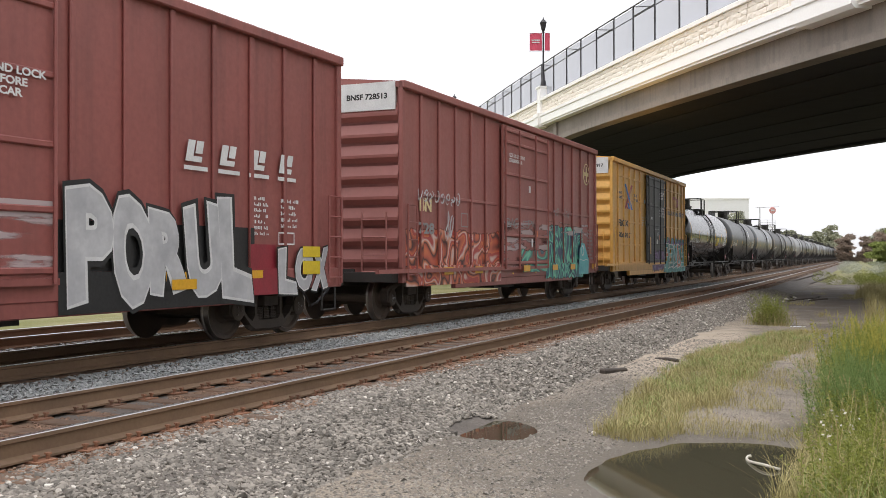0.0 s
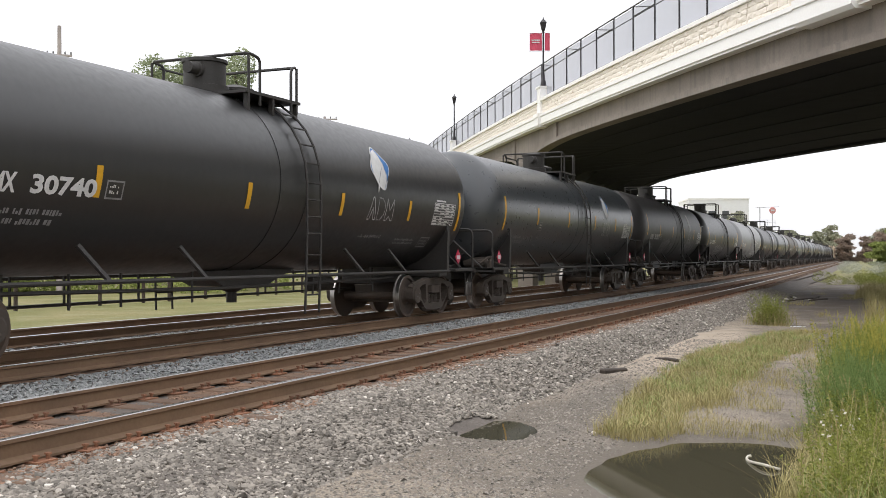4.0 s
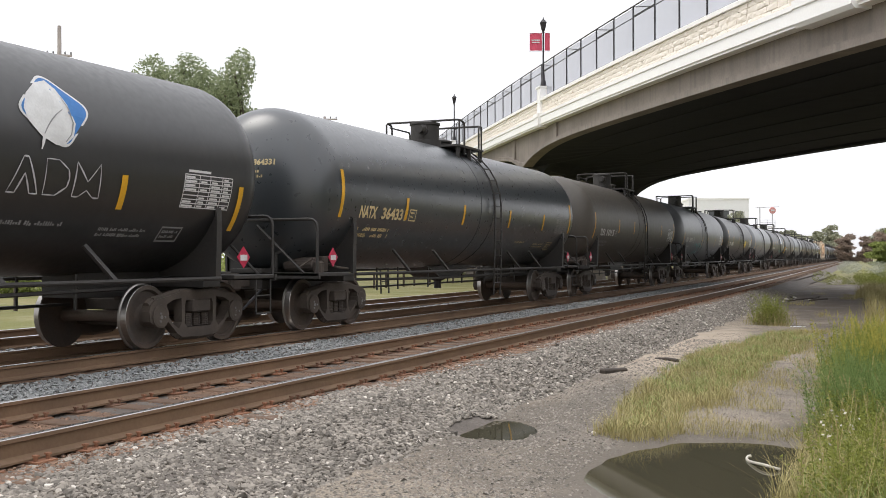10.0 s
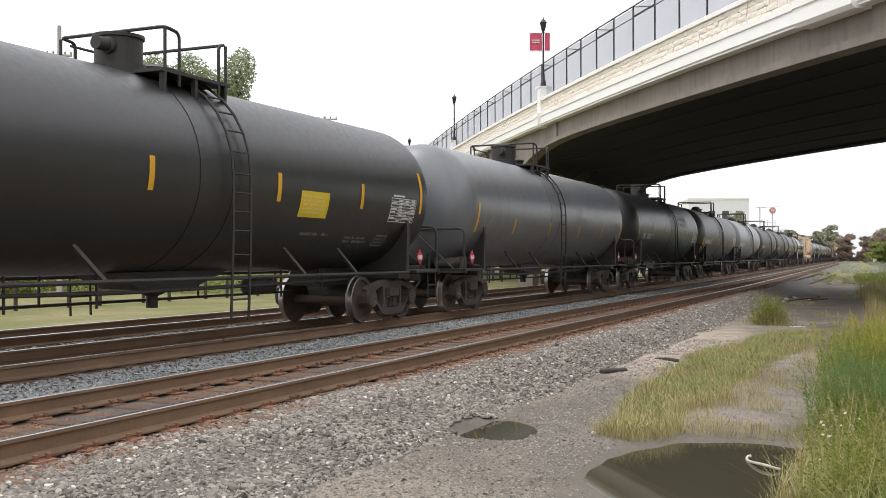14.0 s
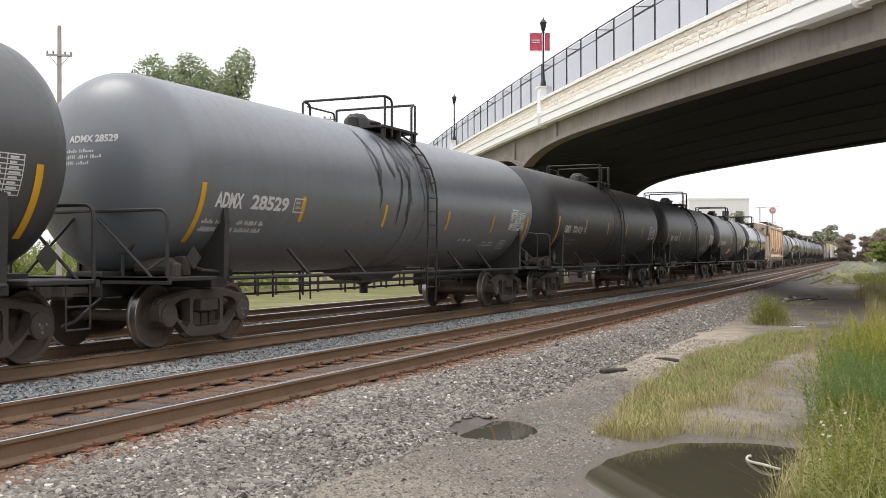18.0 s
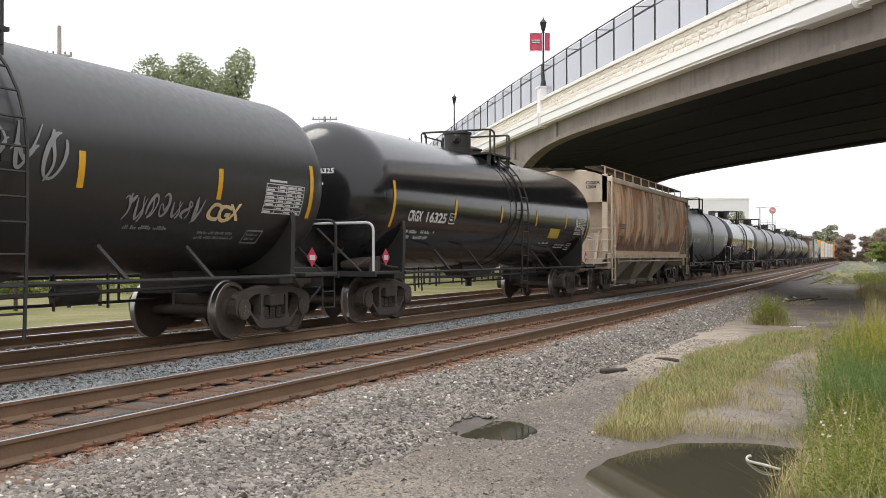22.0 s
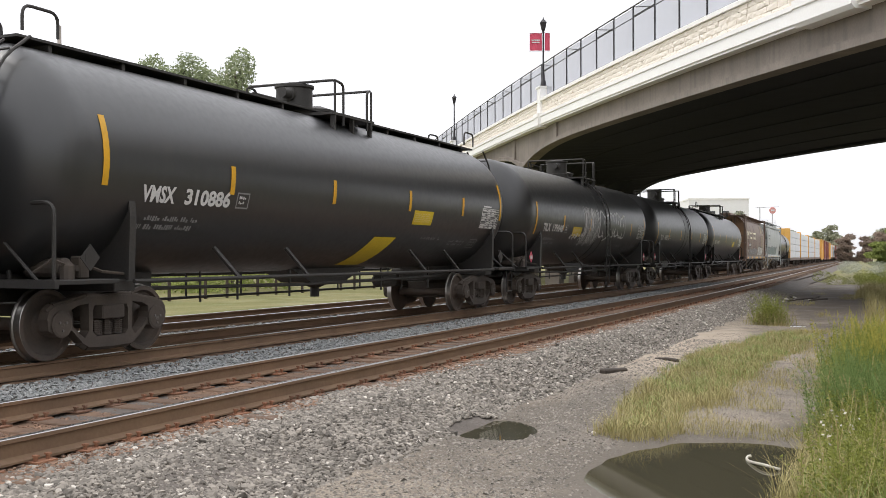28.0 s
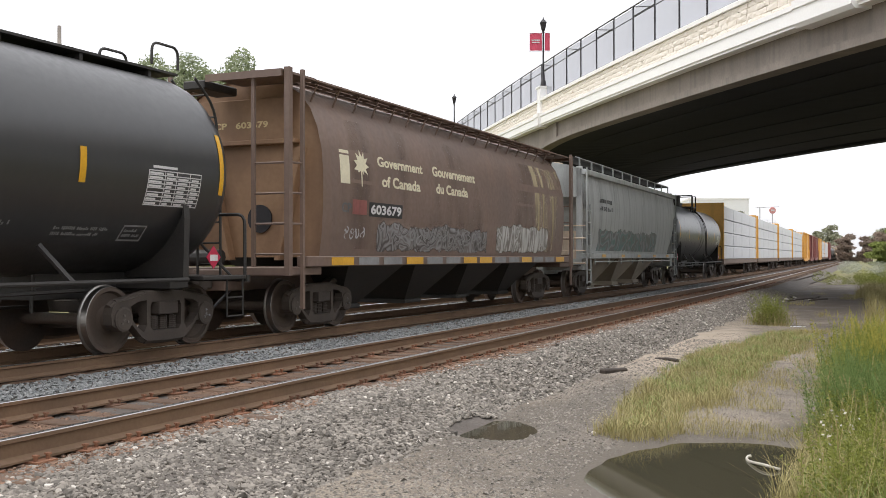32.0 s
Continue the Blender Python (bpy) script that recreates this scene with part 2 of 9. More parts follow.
def ground_mat():
    m = bpy.data.materials.new("damp_dirt_and_lawn")
    m.use_nodes = True
    n, l = m.node_tree.nodes, m.node_tree.links
    b = n["Principled BSDF"]
    co = n.new("ShaderNodeTexCoord")
    def nz(scale, detail=5.0):
        t = n.new("ShaderNodeTexNoise")
        t.inputs["Scale"].default_value, t.inputs["Detail"].default_value = scale, detail
        l.new(co.outputs["Object"], t.inputs["Vector"])
        return t.outputs["Fac"]
    def rng(f, a, c, lo=0.0, hi=1.0):
        r = n.new("ShaderNodeMapRange")
        for k, v in (("From Min", a), ("From Max", c), ("To Min", lo), ("To Max", hi)):
            r.inputs[k].default_value = v
        l.new(f, r.inputs["Value"])
        return r.outputs[0]
    def mx(f, a, c):
        x = n.new("ShaderNodeMix")
        x.data_type = "RGBA"
        l.new(f, x.inputs[0])
        for k, v in ((6, a), (7, c)):
            if isinstance(v, tuple):
                x.inputs[k].default_value = (*v, 1)
            else:
                l.new(v, x.inputs[k])
        return x.outputs[2]
    grit = nz(45.0, 3.0)
    dirt = mx(rng(nz(0.61), 0.44, 0.62), (0.28, 0.24, 0.192), (0.155, 0.13, 0.105))
    dirt = mx(rng(nz(0.37), 0.48, 0.64), dirt, (0.36, 0.305, 0.24))
    dirt = mx(rng(nz(2.6), 0.5, 0.72, 0.0, 0.7), dirt, (0.12, 0.1, 0.085))
    dirt = mx(rng(grit, 0.4, 0.68, 0.0, 0.75), dirt, (0.085, 0.072, 0.062))
    dirt = mx(rng(nz(70.0, 2.0), 0.62, 0.72, 0.0, 0.7), dirt, (0.5, 0.45, 0.38))
    def zone(cx, cy, ax, ay, lo, hi):
        """A ragged patch of the ground round a point."""
        mp, ln = n.new("ShaderNodeMapping"), n.new("ShaderNodeVectorMath")
        mp.vector_type = "TEXTURE"
        mp.inputs["Location"].default_value, mp.inputs["Scale"].default_value = (cx, cy, 0), (ax, ay, 1e6)
        ln.operation = "LENGTH"
        l.new(co.outputs["Object"], mp.inputs[0])
        l.new(mp.outputs[0], ln.inputs[0])
        sm = n.new("ShaderNodeMath")
        l.new(ln.outputs["Value"], sm.inputs[0])
        l.new(rng(nz(2.2), 0.0, 1.0, -0.5, 0.5), sm.inputs[1])
        return rng(sm.outputs[0], hi, lo)
    # pale sand along the toe, a darker patch below the bridge, wet mud round the puddles
    dirt = mx(zone(-3.6, 20.5, 0.75, 5.5, 0.7, 1.2), dirt, mx(grit, (0.5, 0.42, 0.33), (0.3, 0.25, 0.2)))
    dirt = mx(zone(-2.2, 46.0, 4.5, 15.0, 0.7, 1.15), dirt, mx(grit, (0.17, 0.14, 0.115), (0.08, 0.07, 0.06)))
    for cx, cy, ax, ay in ((-1.25, 8.6, 1.9, 2.2), (-3.62, 9.8, 0.75, 1.5), (-3.3, 12.2, 0.4, 2.4)):
        dirt = mx(zone(cx, cy, ax, ay, 0.7, 1.2), dirt, mx(grit, (0.2, 0.175, 0.145), (0.11, 0.095, 0.08)))
    lawn = mx(rng(nz(0.25), 0.4, 0.62), (0.17, 0.165, 0.06), (0.25, 0.215, 0.105))
    lawn = mx(rng(nz(9.0), 0.35, 0.7, 0.0, 0.6), lawn, (0.11, 0.125, 0.04))
    sx = n.new("ShaderNodeSeparateXYZ")
    l.new(co.outputs["Object"], sx.inputs[0])
    ad = n.new("ShaderNodeMath")
    ad.operation = "ADD"
    l.new(sx.outputs[0], ad.inputs[0])
    l.new(rng(nz(0.6), 0.0, 1.0, -1.5, 1.5), ad.inputs[1])
    left = rng(ad.outputs[0], -17.2, -18.2)
    right = rng(ad.outputs[0], 2.0, 5.0)
    out = mx(left, dirt, lawn)
    out = mx(right, out, lawn)
    far = rng(sx.outputs[1], 70.0, 110.0)
    out = mx(far, out, lawn)
    l.new(out, b.inputs["Base Color"])
    b.inputs["Roughness"].default_value = 0.85
    wet = rng(nz(0.7), 0.45, 0.62, 0.92, 0.68)
    b.inputs["Specular IOR Level"].default_value = 0.2
    l.new(wet, b.inputs["Roughness"])
    bp = n.new("ShaderNodeBump")
    bp.inputs["Strength"].default_value, bp.inputs["Distance"].default_value = 0.7, 0.02
    l.new(grit, bp.inputs["Height"])
    l.new(bp.outputs[0], b.inputs["Normal"])
    return m


def water_mat():
    m = bpy.data.materials.new("muddy_puddle_water")
    m.use_nodes = True
    n, l = m.node_tree.nodes, m.node_tree.links
    b = n["Principled BSDF"]
    b.inputs["Base Color"].default_value = (0.058, 0.053, 0.034, 1)
    b.inputs["Roughness"].default_value = 0.03
    b.inputs["IOR"].default_value = 1.33
    t = n.new("ShaderNodeTexNoise")
    t.inputs["Scale"].default_value = 5.0
    bp = n.new("ShaderNodeBump")
    bp.inputs["Strength"].default_value, bp.inputs["Distance"].default_value = 0.02, 0.01
    l.new(t.outputs["Fac"], bp.inputs["Height"])
    l.new(bp.outputs[0], b.inputs["Normal"])
    return m


def screen_mat():
    """Fine wire mesh that the sky shows through."""
    m = bpy.data.materials.new("fine_mesh_screen")
    m.use_nodes = True
    n, l = m.node_tree.nodes, m.node_tree.links
    b = n["Principled BSDF"]
    b.inputs["Base Color"].default_value = (0.3, 0.31, 0.36, 1)
    b.inputs["Roughness"].default_value = 0.6
    t = n.new("ShaderNodeBsdfTransparent")
    x = n.new("ShaderNodeMixShader")
    nzt = n.new("ShaderNodeTexNoise")
    nzt.inputs["Scale"].default_value = 0.6
    r = n.new("ShaderNodeMapRange")
    r.inputs["To Min"].default_value, r.inputs["To Max"].default_value = 0.78, 0.5
    l.new(nzt.outputs["Fac"], r.inputs["Value"])
    l.new(r.outputs[0], x.inputs[0])
    l.new(t.outputs[0], x.inputs[1])
    l.new(b.outputs[0], x.inputs[2])
    l.new(x.outputs[0], n["Material Output"].inputs["Surface"])
    return m


def leaf_mat(name, a, b):
    """Leaves that let some light through."""
    m = bpy.data.materials.new(name)
    m.use_nodes = True
    n, l = m.node_tree.nodes, m.node_tree.links
    n.remove(n["Principled BSDF"])
    ge, mx = n.new("ShaderNodeNewGeometry"), n.new("ShaderNodeMix")
    mx.data_type = "RGBA"
    mx.inputs[6].default_value, mx.inputs[7].default_value = (*a, 1), (*b, 1)
    l.new(ge.outputs["Random Per Island"], mx.inputs[0])
    d, t, x = n.new("ShaderNodeBsdfDiffuse"), n.new("ShaderNodeBsdfTranslucent"), n.new("ShaderNodeMixShader")
    x.inputs[0].default_value = 0.45
    for s_ in (d, t):
        l.new(mx.outputs[2], s_.inputs["Color"])
    l.new(d.outputs[0], x.inputs[1])
    l.new(t.outputs[0], x.inputs[2])
    l.new(x.outputs[0], n["Material Output"].inputs["Surface"])
    return m


def stain_mat(name, col, stretch, lo, hi, z0=None, z1=None, strength=0.9):
    """A thin stain with soft, ragged edges: bare paint shows where there is none."""
    m = bpy.data.materials.new(name)
    m.use_nodes = True
    n, l = m.node_tree.nodes, m.node_tree.links
    b = n["Principled BSDF"]
    b.inputs["Base Color"].default_value, b.inputs["Roughness"].default_value = (*col, 1), 0.75
    co, mp, t = n.new("ShaderNodeTexCoord"), n.new("ShaderNodeMapping"), n.new("ShaderNodeTexNoise")
    mp.inputs["Scale"].default_value = stretch
    t.inputs["Scale"].default_value, t.inputs["Detail"].default_value = 1.0, 5.0
    l.new(co.outputs["Object"], mp.inputs[0])
    l.new(mp.outputs[0], t.inputs["Vector"])
    val = t.outputs["Fac"]
    if z0 is not None:
        sp, r = n.new("ShaderNodeSeparateXYZ"), n.new("ShaderNodeMapRange")
        l.new(co.outputs["Object"], sp.inputs[0])
        r.inputs["From Min"].default_value, r.inputs["From Max"].default_value = z0, z1
        r.inputs["To Min"].default_value, r.inputs["To Max"].default_value = 0.32, -0.22
        l.new(sp.outputs[2], r.inputs["Value"])
        ad = n.new("ShaderNodeMath")
        l.new(val, ad.inputs[0])
        l.new(r.outputs[0], ad.inputs[1])
        val = ad.outputs[0]
    r = n.new("ShaderNodeMapRange")
    r.inputs["From Min"].default_value, r.inputs["From Max"].default_value, r.inputs["To Max"].default_value = lo, hi, strength
    l.new(val, r.inputs["Value"])
    l.new(r.outputs[0], b.inputs["Alpha"])
    return m


M["leaf"] = leaf_mat("summer_leaves", (0.42, 0.46, 0.29), (0.21, 0.25, 0.14))
M["leaf_bush"] = leaf_mat("yellow_green_bush_leaves", (0.42, 0.46, 0.17), (0.2, 0.25, 0.08))
M["leaf_weed"] = leaf_mat("bright_weed_leaves", (0.37, 0.385, 0.11), (0.16, 0.195, 0.045))
M["leaf_fern"] = leaf_mat("deep_green_weed_leaves", (0.26, 0.34, 0.13), (0.12, 0.18, 0.055))
M["leaf_gold"] = leaf_mat("yellow_flower_plumes", (0.52, 0.46, 0.12), (0.33, 0.32, 0.08))
M["leaf_brown"] = leaf_mat("reddish_brown_far_leaves", (0.4, 0.31, 0.25), (0.26, 0.21, 0.17))
M["leaf_pale"] = leaf_mat("whitish_weed_heads", (0.62, 0.62, 0.55), (0.36, 0.4, 0.27))
M["rust_band"] = stain_mat("dark_rust_band", (0.2, 0.125, 0.08), (1, 1.9, 0.8), 0.46, 0.72, 1.45, 2.45, strength=0.9)
M["rust_run"] = stain_mat("orange_rust_runs", (0.58, 0.27, 0.11), (1, 1.5, 0.45), 0.44, 0.68, strength=0.8)
M["dark_run"] = stain_mat("dark_grime_runs", (0.3, 0.15, 0.08), (1, 3.4, 0.2), 0.56, 0.72, strength=0.5)
M["pale_run"] = stain_mat("pale_grain_dust_runs", (0.5, 0.42, 0.26), (1, 2.4, 0.2), 0.45, 0.62, strength=0.7)
M["soot_run"] = stain_mat("black_grime_runs", (0.1, 0.075, 0.062), (1, 1.0, 0.3), 0.5, 0.75, strength=0.4)
def spray_mat(name, cols, box, stretch=(1, 1, 1), scale=1.1, bands=5.0, warp=0.6, rag=0.3, strength=0.97):
    """Spray paint inside a ragged box (y0, y1, z0, z1): winding contour bands in several colours with soft edges."""
    m = bpy.data.materials.new(name)
    m.use_nodes = True
    n, l = m.node_tree.nodes, m.node_tree.links
    b = n["Principled BSDF"]
    b.inputs["Roughness"].default_value = 0.5
    co = n.new("ShaderNodeTexCoord").outputs["Object"]
    def op(kind, a, c=None):
        x = n.new("ShaderNodeMath")
        x.operation = kind
        for k, v in ((0, a), (1, c)):
            if isinstance(v, (int, float)):
                x.inputs[k].default_value = v
            elif v is not None:
                l.new(v, x.inputs[k])
        return x.outputs[0]
    def nz(vec, sc, detail):
        t = n.new("ShaderNodeTexNoise")
        t.inputs["Scale"].default_value, t.inputs["Detail"].default_value, t.inputs["Distortion"].default_value = sc, detail, warp
        l.new(vec, t.inputs["Vector"])
        return t.outputs["Fac"]
    mp = n.new("ShaderNodeMapping")
    mp.inputs["Scale"].default_value = stretch
    l.new(co, mp.inputs[0])
    field = op("FRACT", op("MULTIPLY", nz(mp.outputs[0], scale, 1.0), bands))
    ramp = n.new("ShaderNodeValToRGB")
    el = ramp.color_ramp.elements
    while len(el) < len(cols):
        el.new(0.5)
    for k, c in enumerate(cols):
        el[k].position, el[k].color = k / len(cols), (*c, 1)
    ramp.color_ramp.interpolation = "LINEAR"
    l.new(field, ramp.inputs[0])
    l.new(ramp.outputs[0], b.inputs["Base Color"])
    sp = n.new("ShaderNodeSeparateXYZ")
    l.new(co, sp.inputs[0])
    y0, y1, z0, z1 = box
    d = op("MINIMUM", op("MINIMUM", op("SUBTRACT", sp.outputs[1], y0), op("SUBTRACT", y1, sp.outputs[1])), op("MINIMUM", op("SUBTRACT", sp.outputs[2], z0), op("SUBTRACT", z1, sp.outputs[2])))
    d = op("SUBTRACT", d, op("MULTIPLY", nz(co, 1.7, 3.0), rag))
    r = n.new("ShaderNodeMapRange")
    r.inputs["From Min"].default_value, r.inputs["From Max"].default_value, r.inputs["To Max"].default_value = 0.0, 0.05, strength
    l.new(d, r.inputs["Value"])
    l.new(r.outputs[0], b.inputs["Alpha"])
    return m


NAVY, TEAL, MINT, DARK = (0.02, 0.05, 0.11), (0.025, 0.24, 0.2), (0.16, 0.55, 0.38), (0.05, 0.02, 0.02)
M["spray_teal"] = spray_mat("teal_and_navy_spray_paint", (NAVY, NAVY, TEAL, TEAL, MINT, MINT, TEAL, NAVY), (1.7, 5.9, 0.5, 2.35), (1, 1.15, 0.62), 1.3, 8.0, 0.9)
M["spray_teal_low"] = spray_mat("teal_spray_paint_on_door", (NAVY, TEAL, MINT, TEAL, (0.24, 0.07, 0.06)), (-0.5, 2.0, 0.6, 1.65), (1, 0.5, 1.2), 1.2, 6.0, 0.6)
M["spray_orange"] = spray_mat("orange_spray_paint", ((0.62, 0.18, 0.06), (0.45, 0.09, 0.05), DARK, (0.6, 0.2, 0.1), (0.62, 0.5, 0.45), (0.4, 0.06, 0.05)), (-7.4, -1.5, 0.5, 2.05), (1, 0.9, 1.0), 1.3, 5.0, 0.8)
M["spray_field"] = spray_mat("dark_teal_spray_paint", ((0.015, 0.14, 0.14), (0.03, 0.27, 0.25), (0.02, 0.18, 0.18), (0.1, 0.42, 0.4)), (1.6, 7.6, 0.4, 2.3), (1, 1, 1), 1.1, 4.0, 0.6, 0.35)
M["spray_purple"] = spray_mat("purple_spray_cloud", ((0.16, 0.07, 0.25), (0.06, 0.035, 0.1), (0.3, 0.22, 0.4), (0.16, 0.06, 0.22)), (-0.75, 2.3, 0.45, 1.85), (1, 0.6, 1.6), 1.3, 4.0, 0.6, 0.55, 0.75)
M["spray_grey"] = spray_mat("faded_grey_spray_paint", ((0.12, 0.11, 0.105), (0.3, 0.3, 0.31), (0.17, 0.15, 0.14), (0.36, 0.36, 0.37), (0.09, 0.08, 0.075)), (-5.2, 1.0, 1.2, 2.15), (1, 1.3, 1.6), 1.5, 5.0, 0.8, 0.4, 0.75)
M["spray_white"] = spray_mat("white_spray_paint", ((0.6, 0.6, 0.58), (0.16, 0.14, 0.12), (0.5, 0.5, 0.48), (0.62, 0.62, 0.6), (0.2, 0.18, 0.16)), (1.2, 5.8, 1.2, 2.3), (1, 2.0, 0.6), 1.4, 5.0, 0.5, 0.45, 0.9)
M["spray_green"] = spray_mat("faded_green_spray_paint", ((0.2, 0.22, 0.22), (0.08, 0.22, 0.2), (0.33, 0.35, 0.35), (0.14, 0.15, 0.15)), (-6.2, 4.0, 1.2, 2.5), (1, 0.8, 1.0), 1.3, 5.0, 0.6, 0.5, 0.7)
M["pink_smear"] = stain_mat("pale_pink_smears", (0.5, 0.42, 0.42), (1, 0.8, 6.5), 0.5, 0.58, strength=0.8)
M["dark_smear"] = stain_mat("dark_maroon_smears", (0.08, 0.035, 0.033), (1, 0.6, 2.2), 0.47, 0.6, strength=0.7)
M["rust_spot"] = stain_mat("thin_rust_patches", (0.36, 0.2, 0.11), (1.2, 1.2, 1.2), 0.55, 0.8, strength=0.5)
M["dirt_road"], M["water"], M["screen"] = ground_mat(), water_mat(), screen_mat()


# ---- mesh helpers ----
def to_mesh(name, bm, material, smooth=False):
    me = bpy.data.meshes.new(name)
    bm.to_mesh(me)
    bm.free()
    for k in material if isinstance(material, (list, tuple)) else [material]:
        me.materials.append(M[k] if isinstance(k, str) else k)
    if smooth:
        for p in me.polygons:
            p.use_smooth = True
        me.set_sharp_from_angle(angle=radians(38))
    return me


def part(name, bm, material, parent=None, label="", smooth=False):
    """One mesh object out of a bmesh (or a finished mesh), under a thing or a part."""
    me = bm if isinstance(bm, bpy.types.Mesh) else to_mesh(name, bm, material, smooth)
    ob = new(name, me)
    ob.parent = parent
    if label:
        ob["label"] = label
    if name in ("small_print", "data_table") or name[:8] == "graffiti":
        ob["kind"] = "stuff"
    return ob


def raw(name, verts, faces, material, parent=None, smooth=False):
    me = bpy.data.meshes.new(name)
    me.from_pydata(verts, [], faces)
    for k in material if isinstance(material, (list, tuple)) else [material]:
        me.materials.append(M[k])
    if smooth:
        me.shade_smooth()
    ob = new(name, me)
    ob.parent = parent
    return ob


def empty(name, m=None):
    ob = new(name)
    if m is not None:
        ob.matrix_basis = m
    return ob


def box(bm, x0, x1, y0, y1, z0, z1, bevel=0.0):
    v = [bm.verts.new((x, y, z)) for x in (x0, x1) for y in (y0, y1) for z in (z0, z1)]
    fs = [bm.faces.new([v[i] for i in q]) for q in ((0, 1, 3, 2), (4, 6, 7, 5), (0, 4, 5, 1), (2, 3, 7, 6), (0, 2, 6, 4), (1, 5, 7, 3))]
    if bevel:
        es = list({e for f in fs for e in f.edges})
        bmesh.ops.bevel(bm, geom=es, offset=bevel, segments=1, affect="EDGES")
    return bm


def boxes(*bs, bevel=0.0):
    bm = bmesh.new()
    for b in bs:
        box(bm, *b, bevel=bevel)
    return bm


def prism(bm, pts, a0, a1, axis="x"):
    """A flat polygon, given in the two other axes, drawn out from a0 to a1."""
    def at(p, a):
        return {"x": (a, p[0], p[1]), "y": (p[0], a, p[1]), "z": (p[0], p[1], a)}[axis]
    lo = [bm.verts.new(at(p, a0)) for p in pts]
    hi = [bm.verts.new(at(p, a1)) for p in pts]
    n = len(pts)
    fs = [bm.faces.new(lo[::-1]), bm.faces.new(hi)]
    fs += [bm.faces.new((lo[i], lo[(i + 1) % n], hi[(i + 1) % n], hi[i])) for i in range(n)]
    bmesh.ops.recalc_face_normals(bm, faces=fs)
    return bm


def tube(bm, pts, r, seg=6, closed=False):
    """A round bar along points."""
    pts = [Vector(p) for p in pts]
    rings = []
    for i, p in enumerate(pts):
        a = pts[i - 1] if i else p
        c = pts[i + 1] if i + 1 < len(pts) else p
        d = (c - a).normalized()
        u = d.orthogonal().normalized() if not rings else (u - d * u.dot(d)).normalized()
        w = d.cross(u)
        rings.append([bm.verts.new(p + (u * math.cos(k * math.tau / seg) + w * math.sin(k * math.tau / seg)) * r) for k in range(seg)])
    for a, c in zip(rings, rings[1:]):
        for k in range(seg):
            bm.faces.new((a[k], a[(k + 1) % seg], c[(k + 1) % seg], c[k]))
    bm.faces.new(rings[0][::-1])
    bm.faces.new(rings[-1])
    return bm


def lathe(bm, prof, seg=24, axis="x", centre=(0, 0, 0), mats=None):
    """Turns (along, radius) points round an axis."""
    rings = []
    for a, r in prof:
        ring = []
        for k in range(seg):
            c, s = math.cos(k * math.tau / seg) * r, math.sin(k * math.tau / seg) * r
            p = {"x": (a, c, s), "y": (s, a, c), "z": (c, s, a)}[axis]
            ring.append(bm.verts.new(Vector(p) + Vector(centre)))
        rings.append(ring)
    for i, (a, c) in enumerate(zip(rings, rings[1:])):
        for k in range(seg):
            f = bm.faces.new((a[k], a[(k + 1) % seg], c[(k + 1) % seg], c[k]))
            if mats:
                f.material_index = mats[i]
    for ring, (a, r), i in ((rings[0], prof[0], 0), (rings[-1], prof[-1], -1)):
        f = bm.faces.new(ring if i else ring[::-1])
        if mats:
            f.material_index = mats[i]
    return bm


def cyl(bm, p, q, r, seg=12):
    return tube(bm, [p, q], r, seg)


def rounded(pts, r=0.08, n=4):
    """A polyline with its inner corners rounded."""
    pts = [Vector(p) for p in pts]
    out = [pts[0]]
    for a, b, c in zip(pts, pts[1:], pts[2:]):
        p0 = b + (a - b).normalized() * min(r, (a - b).length * 0.45)
        p1 = b + (c - b).normalized() * min(r, (c - b).length * 0.45)
        for k in range(n + 1):
            t = k / n
            out.append(p0 * (1 - t) ** 2 + b * 2 * t * (1 - t) + p1 * t * t)
    return out + [pts[-1]]


# ---- ground ----
def smoothstep(a, b, x):
    t = min(1.0, max(0.0, (x - a) / (b - a)))
    return t * t * (3 - 2 * t)


PUDDLES = [(-1.16, 8.6, 0.92, 1.2, 0.0), (-3.76, 9.8, 0.33, 0.46, 0.35), (-2.3, 27.5, 0.22, 0.4, 0.0)]


def puddle_r(x, y, k):
    """How far out from a puddle's middle, 1.3 being about its ragged edge."""
    px, py, a, b, turn = PUDDLES[k]
    c, s = math.cos(turn), math.sin(turn)
    u, v = ((x - px) * c + (y - py) * s) / a, (-(x - px) * s + (y - py) * c) / b
    d = math.hypot(u, v)
    if d > 3:
        return d
    return d * (1 + 0.16 * noise.noise((u * 0.9, v * 0.9, k * 7.1)) + 0.07 * noise.noise((u * 3, v * 3, k * 3.3)))


def puddle_d(x, y):
    return min(puddle_r(x, y, k) for k in range(len(PUDDLES)))


def ground_z(x, y):
    t = x + off(y)
    z = -0.45
    z += 0.0 if t > -17 else -0.33 * smoothstep(-17, -26, t)
    z += 0.02 * noise.noise((x * 0.7, y * 0.7, 0)) + 0.014 * noise.noise((x * 2.3, y * 2.3, 3)) + 0.006 * noise.noise((x * 6, y * 6, 8))
    if t > 1.0:
        z += 0.35 * smoothstep(1.0, 9.0, t)
    for k in range(len(PUDDLES)):
        d = puddle_r(x, y, k)
        if d < 2.6:
            f = 1 - smoothstep(1.3, 2.4, d)
            z = z * (1 - f) - 0.455 * f - 0.06 * (1 - smoothstep(0.9, 1.7, d))
    return z


def lines(dense0, dense1, step, lo, hi):
    out = list(np.arange(dense0, dense1 + 1e-6, step))
    g = step
    while out[-1] < hi:
        g *= 1.35
        out.append(out[-1] + g)
    g = step
    while out[0] > lo:
        g *= 1.35
        out.insert(0, out[0] - g)
    return out


